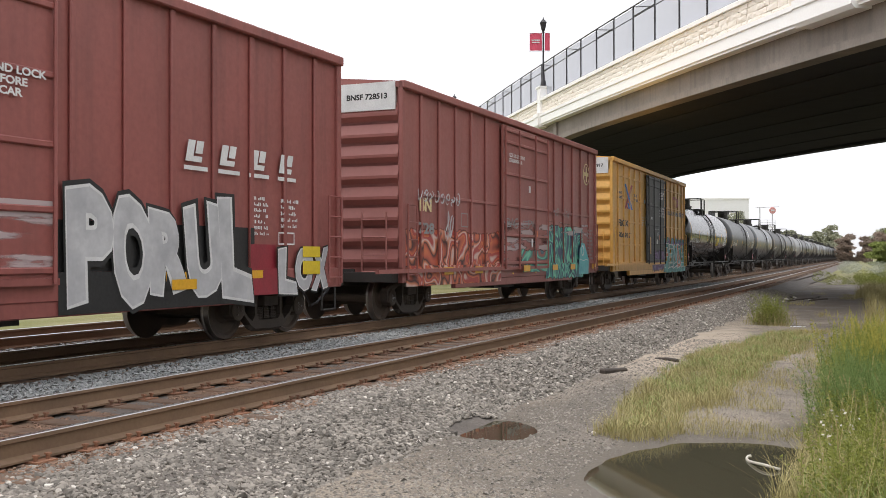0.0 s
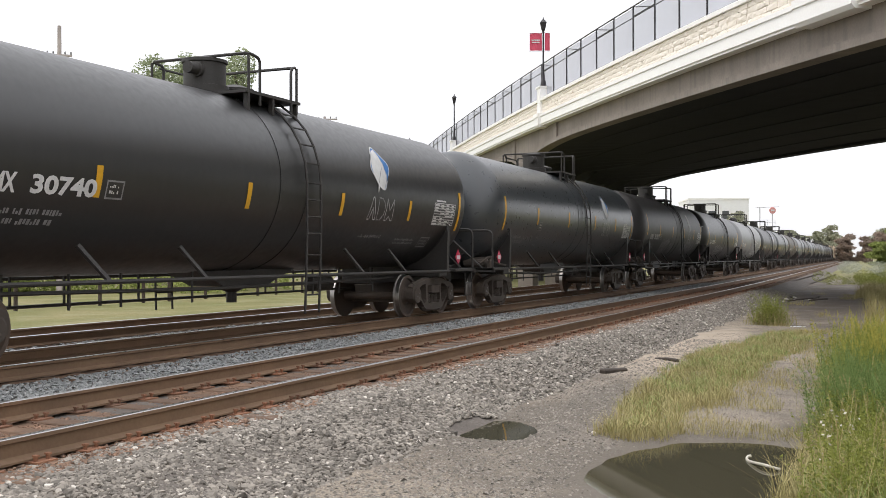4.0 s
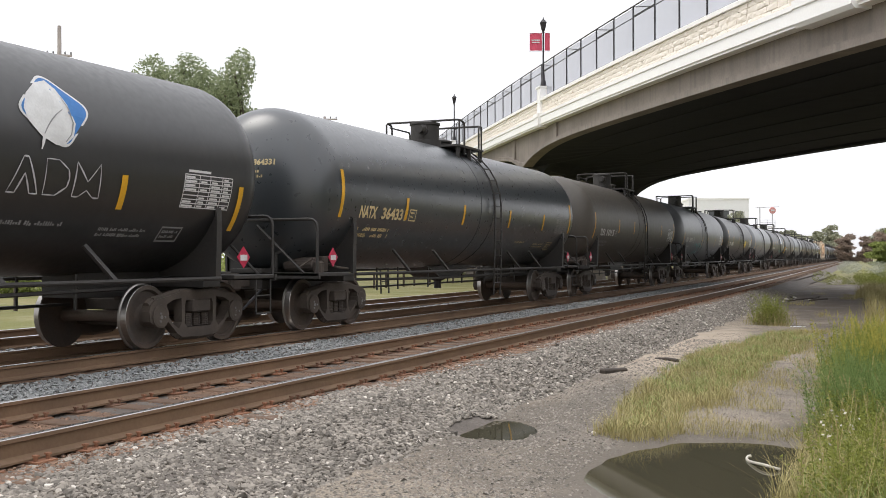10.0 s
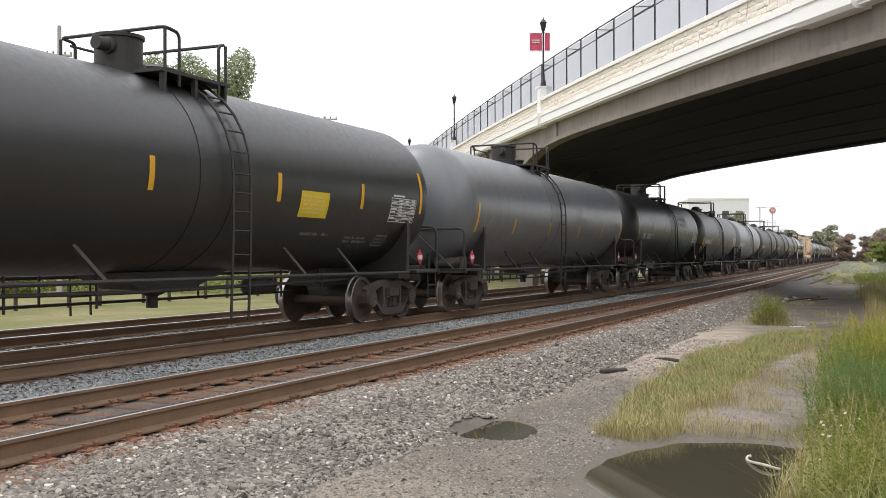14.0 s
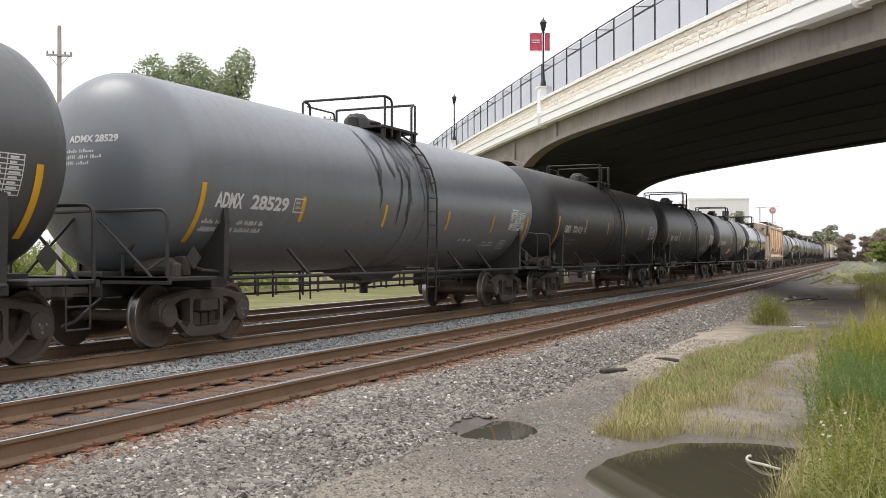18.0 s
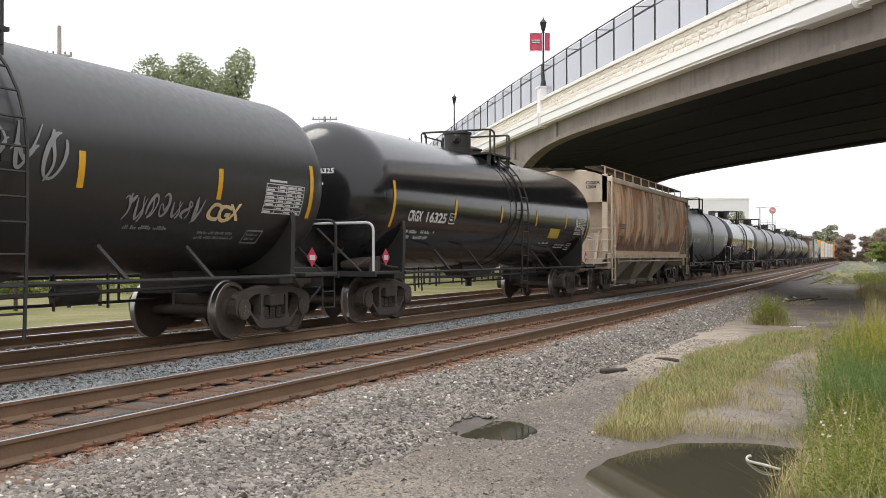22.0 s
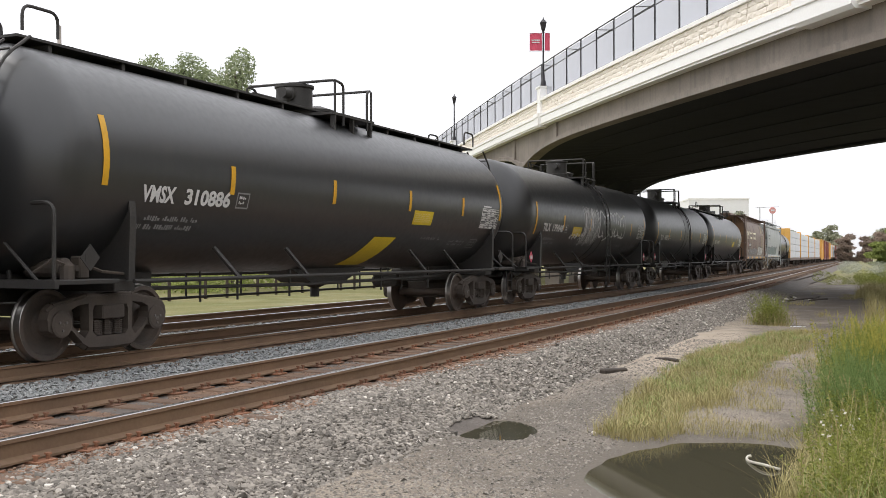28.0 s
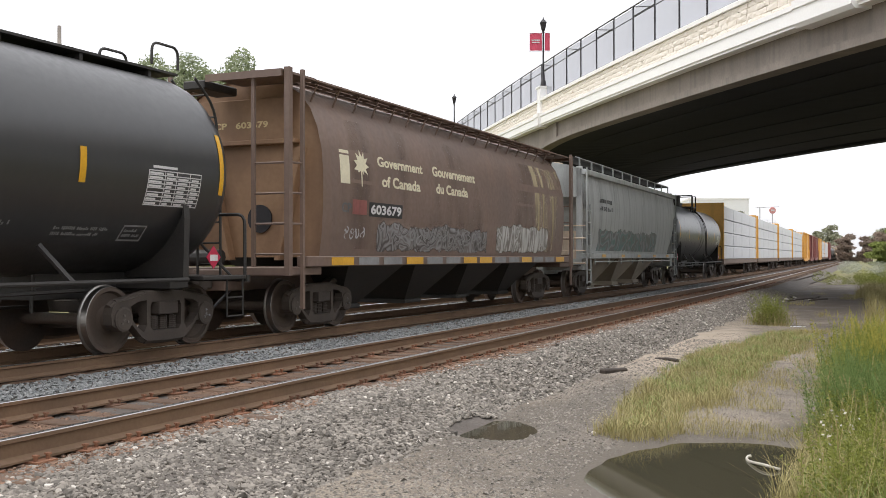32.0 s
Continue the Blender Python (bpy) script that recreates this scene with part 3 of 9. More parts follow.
gx, gy = lines(-19, 5, 0.16, -2600, 2600), lines(4, 42, 0.17, -1500, 3500)
gx = sorted(gx + [(a + b) / 2 for a, b in zip(gx, gx[1:]) if -4.6 < a < 0.6])
gy = sorted(gy + [(a + b) / 2 for a, b in zip(gy, gy[1:]) if 6.0 < a < 12.5])
verts = [(x, y, ground_z(x, y)) for y in gy for x in gx]
nx = len(gx)
faces = [(j * nx + i, j * nx + i + 1, (j + 1) * nx + i + 1, (j + 1) * nx + i) for j in range(len(gy) - 1) for i in range(nx - 1)]
ground = tagged(raw("ground", verts, faces, "dirt_road", smooth=True), "damp grey dirt with lawn beyond the tracks", "ground", kind="structure")

for k, (px, py, a, b, turn) in enumerate(PUDDLES):
    ring = []
    rnd = random.Random(5 + k)
    for i in range(48):
        u = i * math.tau / 48
        w = 1.68 + 0.04 * noise.noise((math.cos(u) * 1.3, math.sin(u) * 1.3, k * 7.1))
        c, s = math.cos(turn), math.sin(turn)
        ex, ey = a * w * math.cos(u), b * w * math.sin(u)
        ring.append((px + ex * c - ey * s, py + ex * s + ey * c))
    bm = bmesh.new()
    prism(bm, ring, -0.6, -0.485, "z")
    tagged(part("puddle", bm, "water"), "shallow brown puddle of still water on the dirt", "puddle", kind="structure")


# ---- tracks ----
PATH_Y = list(np.arange(-420, 0, 60.0)) + list(np.arange(0, 70, 3.0)) + list(np.arange(70, 1100, 50.0))


def sweep(profile, d, y_list=PATH_Y, mats=None):
    """Draws a cross-section (offset to the right of the line at distance d, height) along the track."""
    vs, fs, n = [], [], len(profile)
    for y in y_list:
        vs += [(-d - off(y) + p[0], y, p[1]) for p in profile]
    for j in range(len(y_list) - 1):
        for i in range(n):
            fs.append((j * n + i, j * n + (i + 1) % n, (j + 1) * n + (i + 1) % n, (j + 1) * n + i))
    return vs, fs


def ballast(name, d0, d1, top, foot, label):
    prof = [(d0 + 1.05, foot), (d0, top), (d1, top), (d1 - 1.05, foot - 0.1)]
    y_list = list(np.arange(-420, 0, 60.0)) + list(np.arange(0, 60, 1.5)) + list(np.arange(60, 1100, 40.0))
    vs, fs = [], []
    for y in y_list:
        o = off(y)
        row = []
        for i in range(3):
            (xa, za), (xb, zb) = prof[i], prof[i + 1]
            for k in range(8 if i == 1 else 3):
                t = k / (8 if i == 1 else 3)
                row.append((xa + (xb - xa) * t - o, y, za + (zb - za) * t + 0.03 * noise.noise((xa + (xb - xa) * t, y * 1.3, 1.0))))
        row.append((prof[3][0] - o, y, prof[3][1]))
        vs += row
    n = len(row)
    for j in range(len(y_list) - 1):
        fs += [(j * n + i, (j + 1) * n + i, (j + 1) * n + i + 1, j * n + i + 1) for i in range(n - 1)]
    return tagged(raw(name, vs, fs, "ballast", smooth=True), label, "ballast", kind="structure")


ballast("ballast_bed", -4.95, -16.1, -0.222, -0.5, "crushed grey stone ballast under the rails")
RAIL = [(-0.07, -0.185), (0.07, -0.185), (0.07, -0.17), (0.012, -0.14), (0.012, -0.045), (0.036, -0.035), (0.036, -0.006), (0.028, 0.0), (-0.028, 0.0), (-0.036, -0.006), (-0.036, -0.035), (-0.012, -0.045), (-0.012, -0.14), (-0.07, -0.17)]
for nm, d_, top in (("crib_near", D_NEAR, -0.218), ("crib_train", D_TRAIN, -0.21), ("crib_back", D_FAR, -0.22)):
    vs, fs = sweep([(-1.22, -0.26), (-0.95, top), (0.95, top), (1.2, -0.26)], d_)
    tagged(raw(nm, vs, fs, "crib"), "rusty dirt and stones packed between the ties", "ballast", kind="structure")
tie_me = to_mesh("tie", boxes((-1.3, 1.3, -0.115, 0.115, -0.36, -0.2), bevel=0.012), "tie")
bm = boxes((-0.17, 0.17, -0.1, 0.1, -0.2, -0.186))
for sx_, sy_ in ((-0.11, -0.06), (0.11, 0.06), (0.11, -0.06), (-0.11, 0.06)):
    box(bm, sx_ - 0.011, sx_ + 0.011, sy_ - 0.011, sy_ + 0.011, -0.186, -0.155)
    box(bm, sx_ - 0.02, sx_ + 0.02, sy_ - 0.018, sy_ + 0.018, -0.155, -0.14)
plate_me = to_mesh("tie_plate", bm, "plate")


def track(name, d, label, single, dz=0.0):
    t = tagged(empty(name, pose(0, 0, dz)), label, "railway track", kind="structure")
    for side in (-0.7535, 0.7535):
        vs, fs = sweep([(side + p[0], p[1]) for p in RAIL], d)
        me = bpy.data.meshes.new("rail")
        me.from_pydata(vs, [], fs)
        for k in ("rail_rust", "rail_top"):
            me.materials.append(M[k])
        for i, p in enumerate(me.polygons):
            p.material_index = 1 if i % len(RAIL) in (6, 7, 8) else 0
        part("rail", me, None, t)
    rnd = random.Random(3)
    vs, fs = [], []
    cube = [(x, y, z) for x in (-1.3, 1.3) for y in (-0.115, 0.115) for z in (-0.36, -0.2)]
    cf = ((0, 1, 3, 2), (4, 6, 7, 5), (0, 4, 5, 1), (2, 3, 7, 6), (0, 2, 6, 4), (1, 5, 7, 3))
    y = -60.0
    while y < 320:
        y += 0.5 + rnd.uniform(-0.02, 0.02)
        x = -d - off(y)
        if single and 3 < y < 62:
            o = part("tie", tie_me, None, t)
            o.matrix_basis = pose(x + rnd.uniform(-0.05, 0.05), y, rnd.uniform(-0.012, 0.008), rz=rnd.uniform(-1.2, 1.2))
            for side in (-0.7535, 0.7535):
                o = part("tie_plate", plate_me, None, t)
                o.matrix_basis = pose(x + side, y, 0)
        else:
            k = len(vs)
            vs += [(x + c[0], y + c[1], c[2]) for c in cube]
            fs += [tuple(k + i for i in q) for q in cf]
    o = raw("ties", vs, fs, "tie", t)
    o["kind"] = "stuff"
    return t


# ---- bridge ----
# near edge: r = 15.84 - 0.165 a, in metres right of and along the view
SLANT = 0.165
B_LEN = math.hypot(1, SLANT)
U_DIR = on_view(-SLANT / B_LEN, 1 / B_LEN, 0)
W_DIR = on_view(1 / B_LEN, SLANT / B_LEN, 0)
B_ORG = on_view(15.84 - SLANT * 45, 45, 0)
B_WIDTH = 16.5


def bp(u, w, z):
    """A point u along the bridge, w in from its near edge."""
    p = B_ORG + U_DIR * u + W_DIR * w
    return Vector((p.x, p.y, z))


def deck(u):
    """Height of the parapet's top."""
    return 10.2 + 0.028 * u - 0.00033 * u * u


def belly(u, w=0.0):
    """Underside of the girders: arches between piers that stand in rows along the tracks."""
    q = u - 1.52 * w
    spans = (-150.0, -93.0, -33.0, 20.5, 62.0, 104.0, 146.0)
    for a, b in zip(spans, spans[1:]):
        if a <= q <= b:
            m = (2 * q - a - b) / (b - a)
            return deck(u) - 2.62 - 0.022 * w - 1.15 * abs(m) ** 7
    return deck(u) - 3.7


U_LIST = list(np.arange(-58, 138.1, 1.5))


def strip(prof, u_list=U_LIST):
    """Draws a section along the bridge; prof(u) gives (w, z) points."""
    vs, fs, n = [], [], len(prof(0))
    for u in u_list:
        vs += [tuple(bp(u, w, z)) for w, z in prof(u)]
    for j in range(len(u_list) - 1):
        fs += [(j * n + i, (j + 1) * n + i, (j + 1) * n + (i + 1) % n, j * n + (i + 1) % n) for i in range(n)]
    fs += [tuple(range(n)), tuple(range((len(u_list) - 1) * n, len(u_list) * n))[::-1]]
    return vs, fs


bridge = tagged(empty("road_bridge"), "arched concrete road bridge with white stone parapet", "bridge")
for side in (0, 1):
    def w_(a, side=side):
        return B_WIDTH - a if side else a
    raw("cornice", *strip(lambda u: [(w_(-0.45), deck(u) - 0.95), (w_(-0.45), deck(u) - 1.1), (w_(-0.4), deck(u) - 1.12), (w_(-0.42), deck(u) - 1.52), (w_(-0.36), deck(u) - 1.56), (w_(-0.36), deck(u) - 1.62), (w_(0.5), deck(u) - 1.62), (w_(0.5), deck(u) - 0.95)]), "cornice", bridge)
    raw("coping", *strip(lambda u: [(w_(-0.36), deck(u) - 0.16), (w_(-0.36), deck(u)), (w_(0.3), deck(u)), (w_(0.3), deck(u) - 0.16)]), "cornice", bridge)
    # far girder takes the shade-dark colour, the near one plain concrete
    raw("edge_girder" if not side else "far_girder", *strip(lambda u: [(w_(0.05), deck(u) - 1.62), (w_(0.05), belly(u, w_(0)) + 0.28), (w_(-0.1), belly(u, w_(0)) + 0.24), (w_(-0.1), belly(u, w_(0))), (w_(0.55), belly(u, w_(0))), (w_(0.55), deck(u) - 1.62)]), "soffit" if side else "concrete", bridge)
    raw("parapet_core", *strip(lambda u: [(w_(-0.22), deck(u) - 0.95), (w_(-0.22), deck(u) - 0.16), (w_(0.25), deck(u) - 0.16), (w_(0.25), deck(u) - 0.95)]), "parapet", bridge)
# slab, panel and inner girders have the underside shade in their colour
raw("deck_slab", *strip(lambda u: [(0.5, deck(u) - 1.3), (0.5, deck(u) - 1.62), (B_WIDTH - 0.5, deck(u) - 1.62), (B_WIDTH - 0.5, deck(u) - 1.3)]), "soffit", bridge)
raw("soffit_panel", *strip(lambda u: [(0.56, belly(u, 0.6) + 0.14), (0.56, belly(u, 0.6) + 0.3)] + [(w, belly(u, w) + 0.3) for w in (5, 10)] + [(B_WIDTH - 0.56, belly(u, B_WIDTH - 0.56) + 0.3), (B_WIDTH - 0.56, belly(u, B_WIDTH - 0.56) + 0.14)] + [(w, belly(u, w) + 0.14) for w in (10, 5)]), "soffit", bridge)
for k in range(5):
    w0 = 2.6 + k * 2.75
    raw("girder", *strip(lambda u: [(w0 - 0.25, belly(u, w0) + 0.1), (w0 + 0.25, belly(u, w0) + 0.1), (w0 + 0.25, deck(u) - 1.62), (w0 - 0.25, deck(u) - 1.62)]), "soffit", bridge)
# rough stone blocks of the near parapet
rnd = random.Random(8)
block_vs, block_fs, count = [], [], 0
u_at = [-26.0 + 0.2 * row for row in range(4)]
while min(u_at) < 110:
    row = u_at.index(min(u_at))
    u = u_at[row]
    ln = rnd.uniform(0.35, 0.8) * (1 if u < 30 else 2)
    z0, hgt = -0.945 + 0.196 * row, 0.184
    face = []
    for uu in (u + 0.008, u + ln - 0.008):
        for dz in (0.0, hgt):
            face.append(bp(uu, -0.22 - rnd.uniform(0.015, 0.06), deck(uu) + z0 + dz))
    mid_ = sum(face, Vector()) / 4 - W_DIR * rnd.uniform(0.015, 0.05)
    back = [bp(uu, -0.2, deck(uu) + z0 + dz) for uu in (u + 0.008, u + ln - 0.008) for dz in (0.0, hgt)]
    vs = [tuple(p) for p in face + back + [mid_]]
    fs = [(0, 2, 8), (2, 3, 8), (3, 1, 8), (1, 0, 8), (4, 6, 2, 0), (1, 3, 7, 5), (4, 0, 1, 5), (2, 6, 7, 3)]
    if count < 300:
        raw("stone_block", vs, fs, "parapet", bridge)
    else:
        k = len(block_vs)
        block_vs += vs
        block_fs += [tuple(k + i for i in f) for f in fs]
    count += 1
    u_at[row] = u + ln
raw("stone_facing", block_vs, block_fs, "parapet", bridge)["kind"] = "stuff"
# pilasters, and the cornice stepping out round them
for u, half in ((-16.6, 1.55), (14.9, 0.5), (44.9, 0.5), (74.9, 0.5), (104.9, 0.5)):
    us = [u - half, u + half]
    raw("corbel", *strip(lambda q: [(-0.6, deck(q) - 0.9), (-0.6, deck(q) - 1.13), (-0.55, deck(q) - 1.15), (-0.56, deck(q) - 1.58), (-0.45, deck(q) - 1.7), (0.04, deck(q) - 1.7), (0.04, deck(q) - 0.9)], us), "cornice", bridge)
    h_ = 0.0 if half > 1 else 0.6
    raw("pilaster", *strip(lambda q: [(-0.4, deck(q) - 0.9), (-0.4, deck(u) + h_ + 0.01), (0.32, deck(u) + h_ + 0.01), (0.32, deck(q) - 0.9)], [u - half * 0.72, u + half * 0.72]), "cornice", bridge)
    if h_:
        raw("pilaster_cap", *strip(lambda q: [(-0.46, deck(u) + 0.6), (-0.46, deck(u) + 0.7), (0.38, deck(u) + 0.7), (0.38, deck(u) + 0.6)], [u - 0.42, u + 0.42]), "cornice", bridge)
for u in (12.6, 22.7):
    raw("girder_rib", *strip(lambda q: [(-0.06, deck(q) - 1.64), (-0.06, belly(q, 0) + 0.2), (0.06, belly(q, 0) + 0.2), (0.06, deck(q) - 1.64)], [u - 0.3, u + 0.3]), "concrete", bridge)
for u0 in (-33.0, 20.5, 62.0):
    for k in range(6):
        w0 = 0.6 + k * 3.06
        u = u0 + 1.52 * w0
        vs = [tuple(bp(u, w0, 0) + Vector((a, b, z))) for z in (-0.9, belly(u, w0) + 0.12) for a, b in ((-0.5, -0.6), (0.5, -0.6), (0.5, 0.6), (-0.5, 0.6))]
        raw("pier_column", vs, [(0, 1, 5, 4), (1, 2, 6, 5), (2, 3, 7, 6), (3, 0, 4, 7), (4, 5, 6, 7), (3, 2, 1, 0)], "concrete", bridge)

# screen fence on the parapets
def bar(a, b, r=0.035, seg=5):
    bm = bmesh.new()
    tube(bm, [a, b], r, seg)
    return bm


FENCE_H = 2.15
for side, w0, u0, u1 in ((0, 0.0, -26.0, 110.0), (1, B_WIDTH, -26.0, 60.0)):
    fence = tagged(empty("bridge_fence"), "tall black metal fence with mesh screens on the bridge parapet", "fence")
    u, k = u0, 0
    while u < u1:
        z = deck(u)
        part("post", bar(bp(u, w0, z), bp(u, w0, z + FENCE_H), 0.045), "iron", fence)
        v = u + 2.6
        if k % 2:
            part("brace", bar(bp(u, w0, z + FENCE_H - 0.55), bp(v, w0, deck(v) + FENCE_H - 0.02), 0.022), "iron", fence)
            part("brace", bar(bp(u, w0, z + FENCE_H - 0.45), bp(v, w0, deck(v) + FENCE_H - 0.45), 0.022), "iron", fence)
        q = [bp(u, w0, z + 0.03), bp(v, w0, deck(v) + 0.03), bp(v, w0, deck(v) + FENCE_H - 0.08), bp(u, w0, z + FENCE_H - 0.08)]
        o = raw("screen", [tuple(p) for p in q], [(0, 1, 2, 3)], "screen", fence)
        o.visible_shadow = False
        u, k = v, k + 1
    us = list(np.arange(u0, u1 + 2.6, 2.6))
    for dz, r in ((FENCE_H, 0.035), (0.06, 0.03), (FENCE_H - 0.5, 0.022)):
        bm = bmesh.new()
        tube(bm, [bp(u, w0, deck(u) + dz) for u in us], r, 5)
        part("rail", bm, "iron", fence)


def lantern(u, banner):
    o = bp(u, -0.1, deck(u) + 0.68)
    lamp = tagged(empty("street_lamp", Matrix.Translation(o + Vector((0, 0, 0.2)))), "black cast street lamp with lantern" + (" and red banner" if banner else ""), "street lamp", "bridge lamps")
    bm = bmesh.new()
    lathe(bm, [(-0.2, 0.19), (0.12, 0.17), (0.2, 0.1), (0.6, 0.075), (0.65, 0.06), (2.95, 0.05), (3.0, 0.09), (3.05, 0.06), (3.12, 0.09)], 10, "z")
    part("pole", bm, "iron", lamp, smooth=True)
    bm = bmesh.new()
    lathe(bm, [(3.12, 0.09), (3.2, 0.13), (3.55, 0.2), (3.57, 0.2)], 6, "z")
    part("lantern", bm, "iron", lamp)
    bm = bmesh.new()
    lathe(bm, [(3.57, 0.24), (3.72, 0.12), (3.78, 0.05), (3.92, 0.015)], 6, "z")
    part("cap", bm, "iron", lamp)
    if banner:
        e = U_DIR
        for sgn, wid in ((-1, 0.72), (1, 0.3)):
            # cloth in the plane across the bridge's line
            r = on_view(1, 0, 0) * sgn
            a0, a1 = r * 0.08, r * (0.08 + wid)
            for zz in (2.98, 1.92):
                part("bracket", bar(r * 0.03 + Vector((0, 0, zz)), r * (0.14 + wid) + Vector((0, 0, zz)), 0.015), "iron", lamp)
            n_ = on_view(0, 1, 0) * 0.008
            vs, fs = [], []
            for i in range(7):
                c = a0.lerp(a1, i / 6) + on_view(0, 1, 0) * 0.03 * math.sin(i * 1.6)
                for z_ in (1.95, 2.96):
                    vs += [tuple(c + Vector((0, 0, z_)) - n_), tuple(c + Vector((0, 0, z_)) + n_)]
            for i in range(6):
                a = i * 4
                fs += [(a, a + 4, a + 6, a + 2), (a + 1, a + 3, a + 7, a + 5)]
            raw("banner", vs, fs, "banner", lamp, smooth=True)
            if sgn < 0:
                for z_, s_ in ((2.55, 0.5), (2.42, 0.45)):
                    c = r * 0.45 + Vector((0, 0, z_)) - on_view(0, 1, 0) * 0.05
                    part("lettering_bar", to_mesh("bar", boxes((-0.25 * s_ * 2, 0.25 * s_ * 2, -0.004, 0.004, -0.035, 0.035)), "white"), None, lamp).matrix_basis = Matrix.Translation(c) @ pose(0, 0, 0, rz=math.degrees(TURN))
    return lamp


lantern(14.9, True)
lantern(44.9, False)
lantern(74.9, True)

# ---- rolling stock: built along y, rail top at z = 0, leading end at -y, the side towards the camera at +x ----
def wheel_bm():
    bm = bmesh.new()
    # tread outside, flange inside; x is outward
    lathe(bm, [(-0.075, 0.33), (-0.075, 0.47), (-0.06, 0.483), (-0.042, 0.478), (-0.03, 0.459), (0.06, 0.452), (0.066, 0.446), (0.066, 0.39), (0.02, 0.365), (0.0, 0.2), (0.03, 0.15), (0.09, 0.13), (0.1, 0.1)], 30, "x", mats=[0, 0, 1, 1, 1, 1, 0, 0, 0, 0, 0, 0])
    return bm


WHEEL_ME = to_mesh("wheel", wheel_bm(), ["wheel", "tread"], True)
bm = bmesh.new()
lathe(bm, [(-0.72, 0.085), (-0.6, 0.1), (-0.5, 0.082), (0.5, 0.082), (0.6, 0.1), (0.72, 0.085)], 14, "x")
AXLE_ME = to_mesh("wheelset", bm, "wheel", True)
bm = bmesh.new()
lathe(bm, [(0.84, 0.12), (0.96, 0.125), (1.05, 0.11), (1.09, 0.075), (1.1, 0.03)], 14, "x")
for k in range(3):
    a = k * math.tau / 3
    cyl(bm, (1.08, 0.065 * math.cos(a), 0.065 * math.sin(a)), (1.112, 0.065 * math.cos(a), 0.065 * math.sin(a)), 0.018, 6)
CAP_ME = to_mesh("bearing_cap", bm, "cap", True)


def side_frame_bm(x):
    """One cast frame: an outline with its three windows, drawn out sideways."""
    half = [(0.0, 0.8), (0.42, 0.8), (0.7, 0.745), (0.98, 0.7), (1.08, 0.64), (1.11, 0.54), (1.09, 0.4), (1.02, 0.36), (0.78, 0.36), (0.7, 0.38), (0.5, 0.2), (0.4, 0.145), (0.0, 0.13)]
    outer = half + [(-p[0], p[1]) for p in half[-2:0:-1]]
    win = [(0.41, 0.71), (0.6, 0.69), (0.74, 0.63), (0.74, 0.5), (0.6, 0.35), (0.47, 0.27), (0.4, 0.36)]
    mid_ = [(-0.3, 0.68), (0.3, 0.68), (0.33, 0.62), (0.33, 0.34), (0.27, 0.28), (-0.27, 0.28), (-0.33, 0.34), (-0.33, 0.62)]
    bm = bmesh.new()
    edges = []
    for loop in (outer, win, [(-p[0], p[1]) for p in win], mid_):
        vs = [bm.verts.new((x - 0.075, *p)) for p in loop]
        edges += [bm.edges.new((vs[i], vs[(i + 1) % len(vs)])) for i in range(len(vs))]
    bmesh.ops.triangle_fill(bm, use_beauty=True, edges=edges)
    out = bmesh.ops.extrude_face_region(bm, geom=bm.faces[:])
    bmesh.ops.translate(bm, vec=(0.15, 0, 0), verts=[v for v in out["geom"] if isinstance(v, bmesh.types.BMVert)])
    # thick rims, journal housings and the slanted friction wedges
    for sgn in (-1, 1):
        lathe(bm, [(x - 0.1, 0.17), (x + 0.1, 0.17), (x + 0.11, 0.14)], 14, "x", (0, sgn * 0.889, 0.47))
    for p, q in zip(outer, outer[1:] + outer[:1]):
        if p[1] > 0.6 and q[1] > 0.6 or p[1] < 0.25 and q[1] < 0.25:
            tube(bm, [(x, p[0], p[1] - 0.02 if p[1] > 0.4 else p[1] + 0.02), (x, q[0], q[1] - 0.02 if q[1] > 0.4 else q[1] + 0.02)], 0.065, 6)
    bmesh.ops.recalc_face_normals(bm, faces=bm.faces)
    return bm


FRAME_ME = [to_mesh("side_frame", side_frame_bm(s * 0.99), "truck") for s in (1, -1)]


bm = bmesh.new()
prof = [(0.29, 0.06)]
for k in range(7):
    prof += [(0.295 + k * 0.027, 0.085), (0.311 + k * 0.027, 0.085), (0.312 + k * 0.027, 0.055), (0.321 + k * 0.027, 0.055)]
lathe(bm, prof, 6, "z")
SPRING_ME = to_mesh("spring", bm, "truck")
bm = boxes((-1.12, 1.12, -0.21, 0.21, 0.5, 0.68), (-0.35, 0.35, -0.25, 0.25, 0.66, 0.8), (-0.85, 0.85, -0.62, -0.56, 0.3, 0.4), (-0.85, 0.85, 0.56, 0.62, 0.3, 0.4), bevel=0.015)
for y in (-0.42, 0.42):
    box(bm, -0.8, 0.8, y - 0.03, y + 0.03, 0.33, 0.38)
TRUCK_ME = to_mesh("truck", bm, "truck")


def truck(car, y):
    t = part("truck", TRUCK_ME, None, car)
    t.matrix_basis = pose(0, y, 0)
    for k in (0, 1):
        part("side_frame", FRAME_ME[k], None, t)
        for dy in (-0.19, 0.0, 0.19) if k == 0 else ():
            part("spring", SPRING_ME, None, t).matrix_basis = pose(0.98, dy, 0)
    for dy in (-0.889, 0.889):
        w = part("wheelset", AXLE_ME, None, car)
        w.matrix_basis = pose(0, y + dy, 0.457)
        for s in (0, 180):
            o = part("wheel", WHEEL_ME, None, w)
            o.matrix_basis = pose(0.78 * (1 if s == 0 else -1), 0, 0, rz=s)
            if s == 0:
                part("bearing_cap", CAP_ME, None, w)


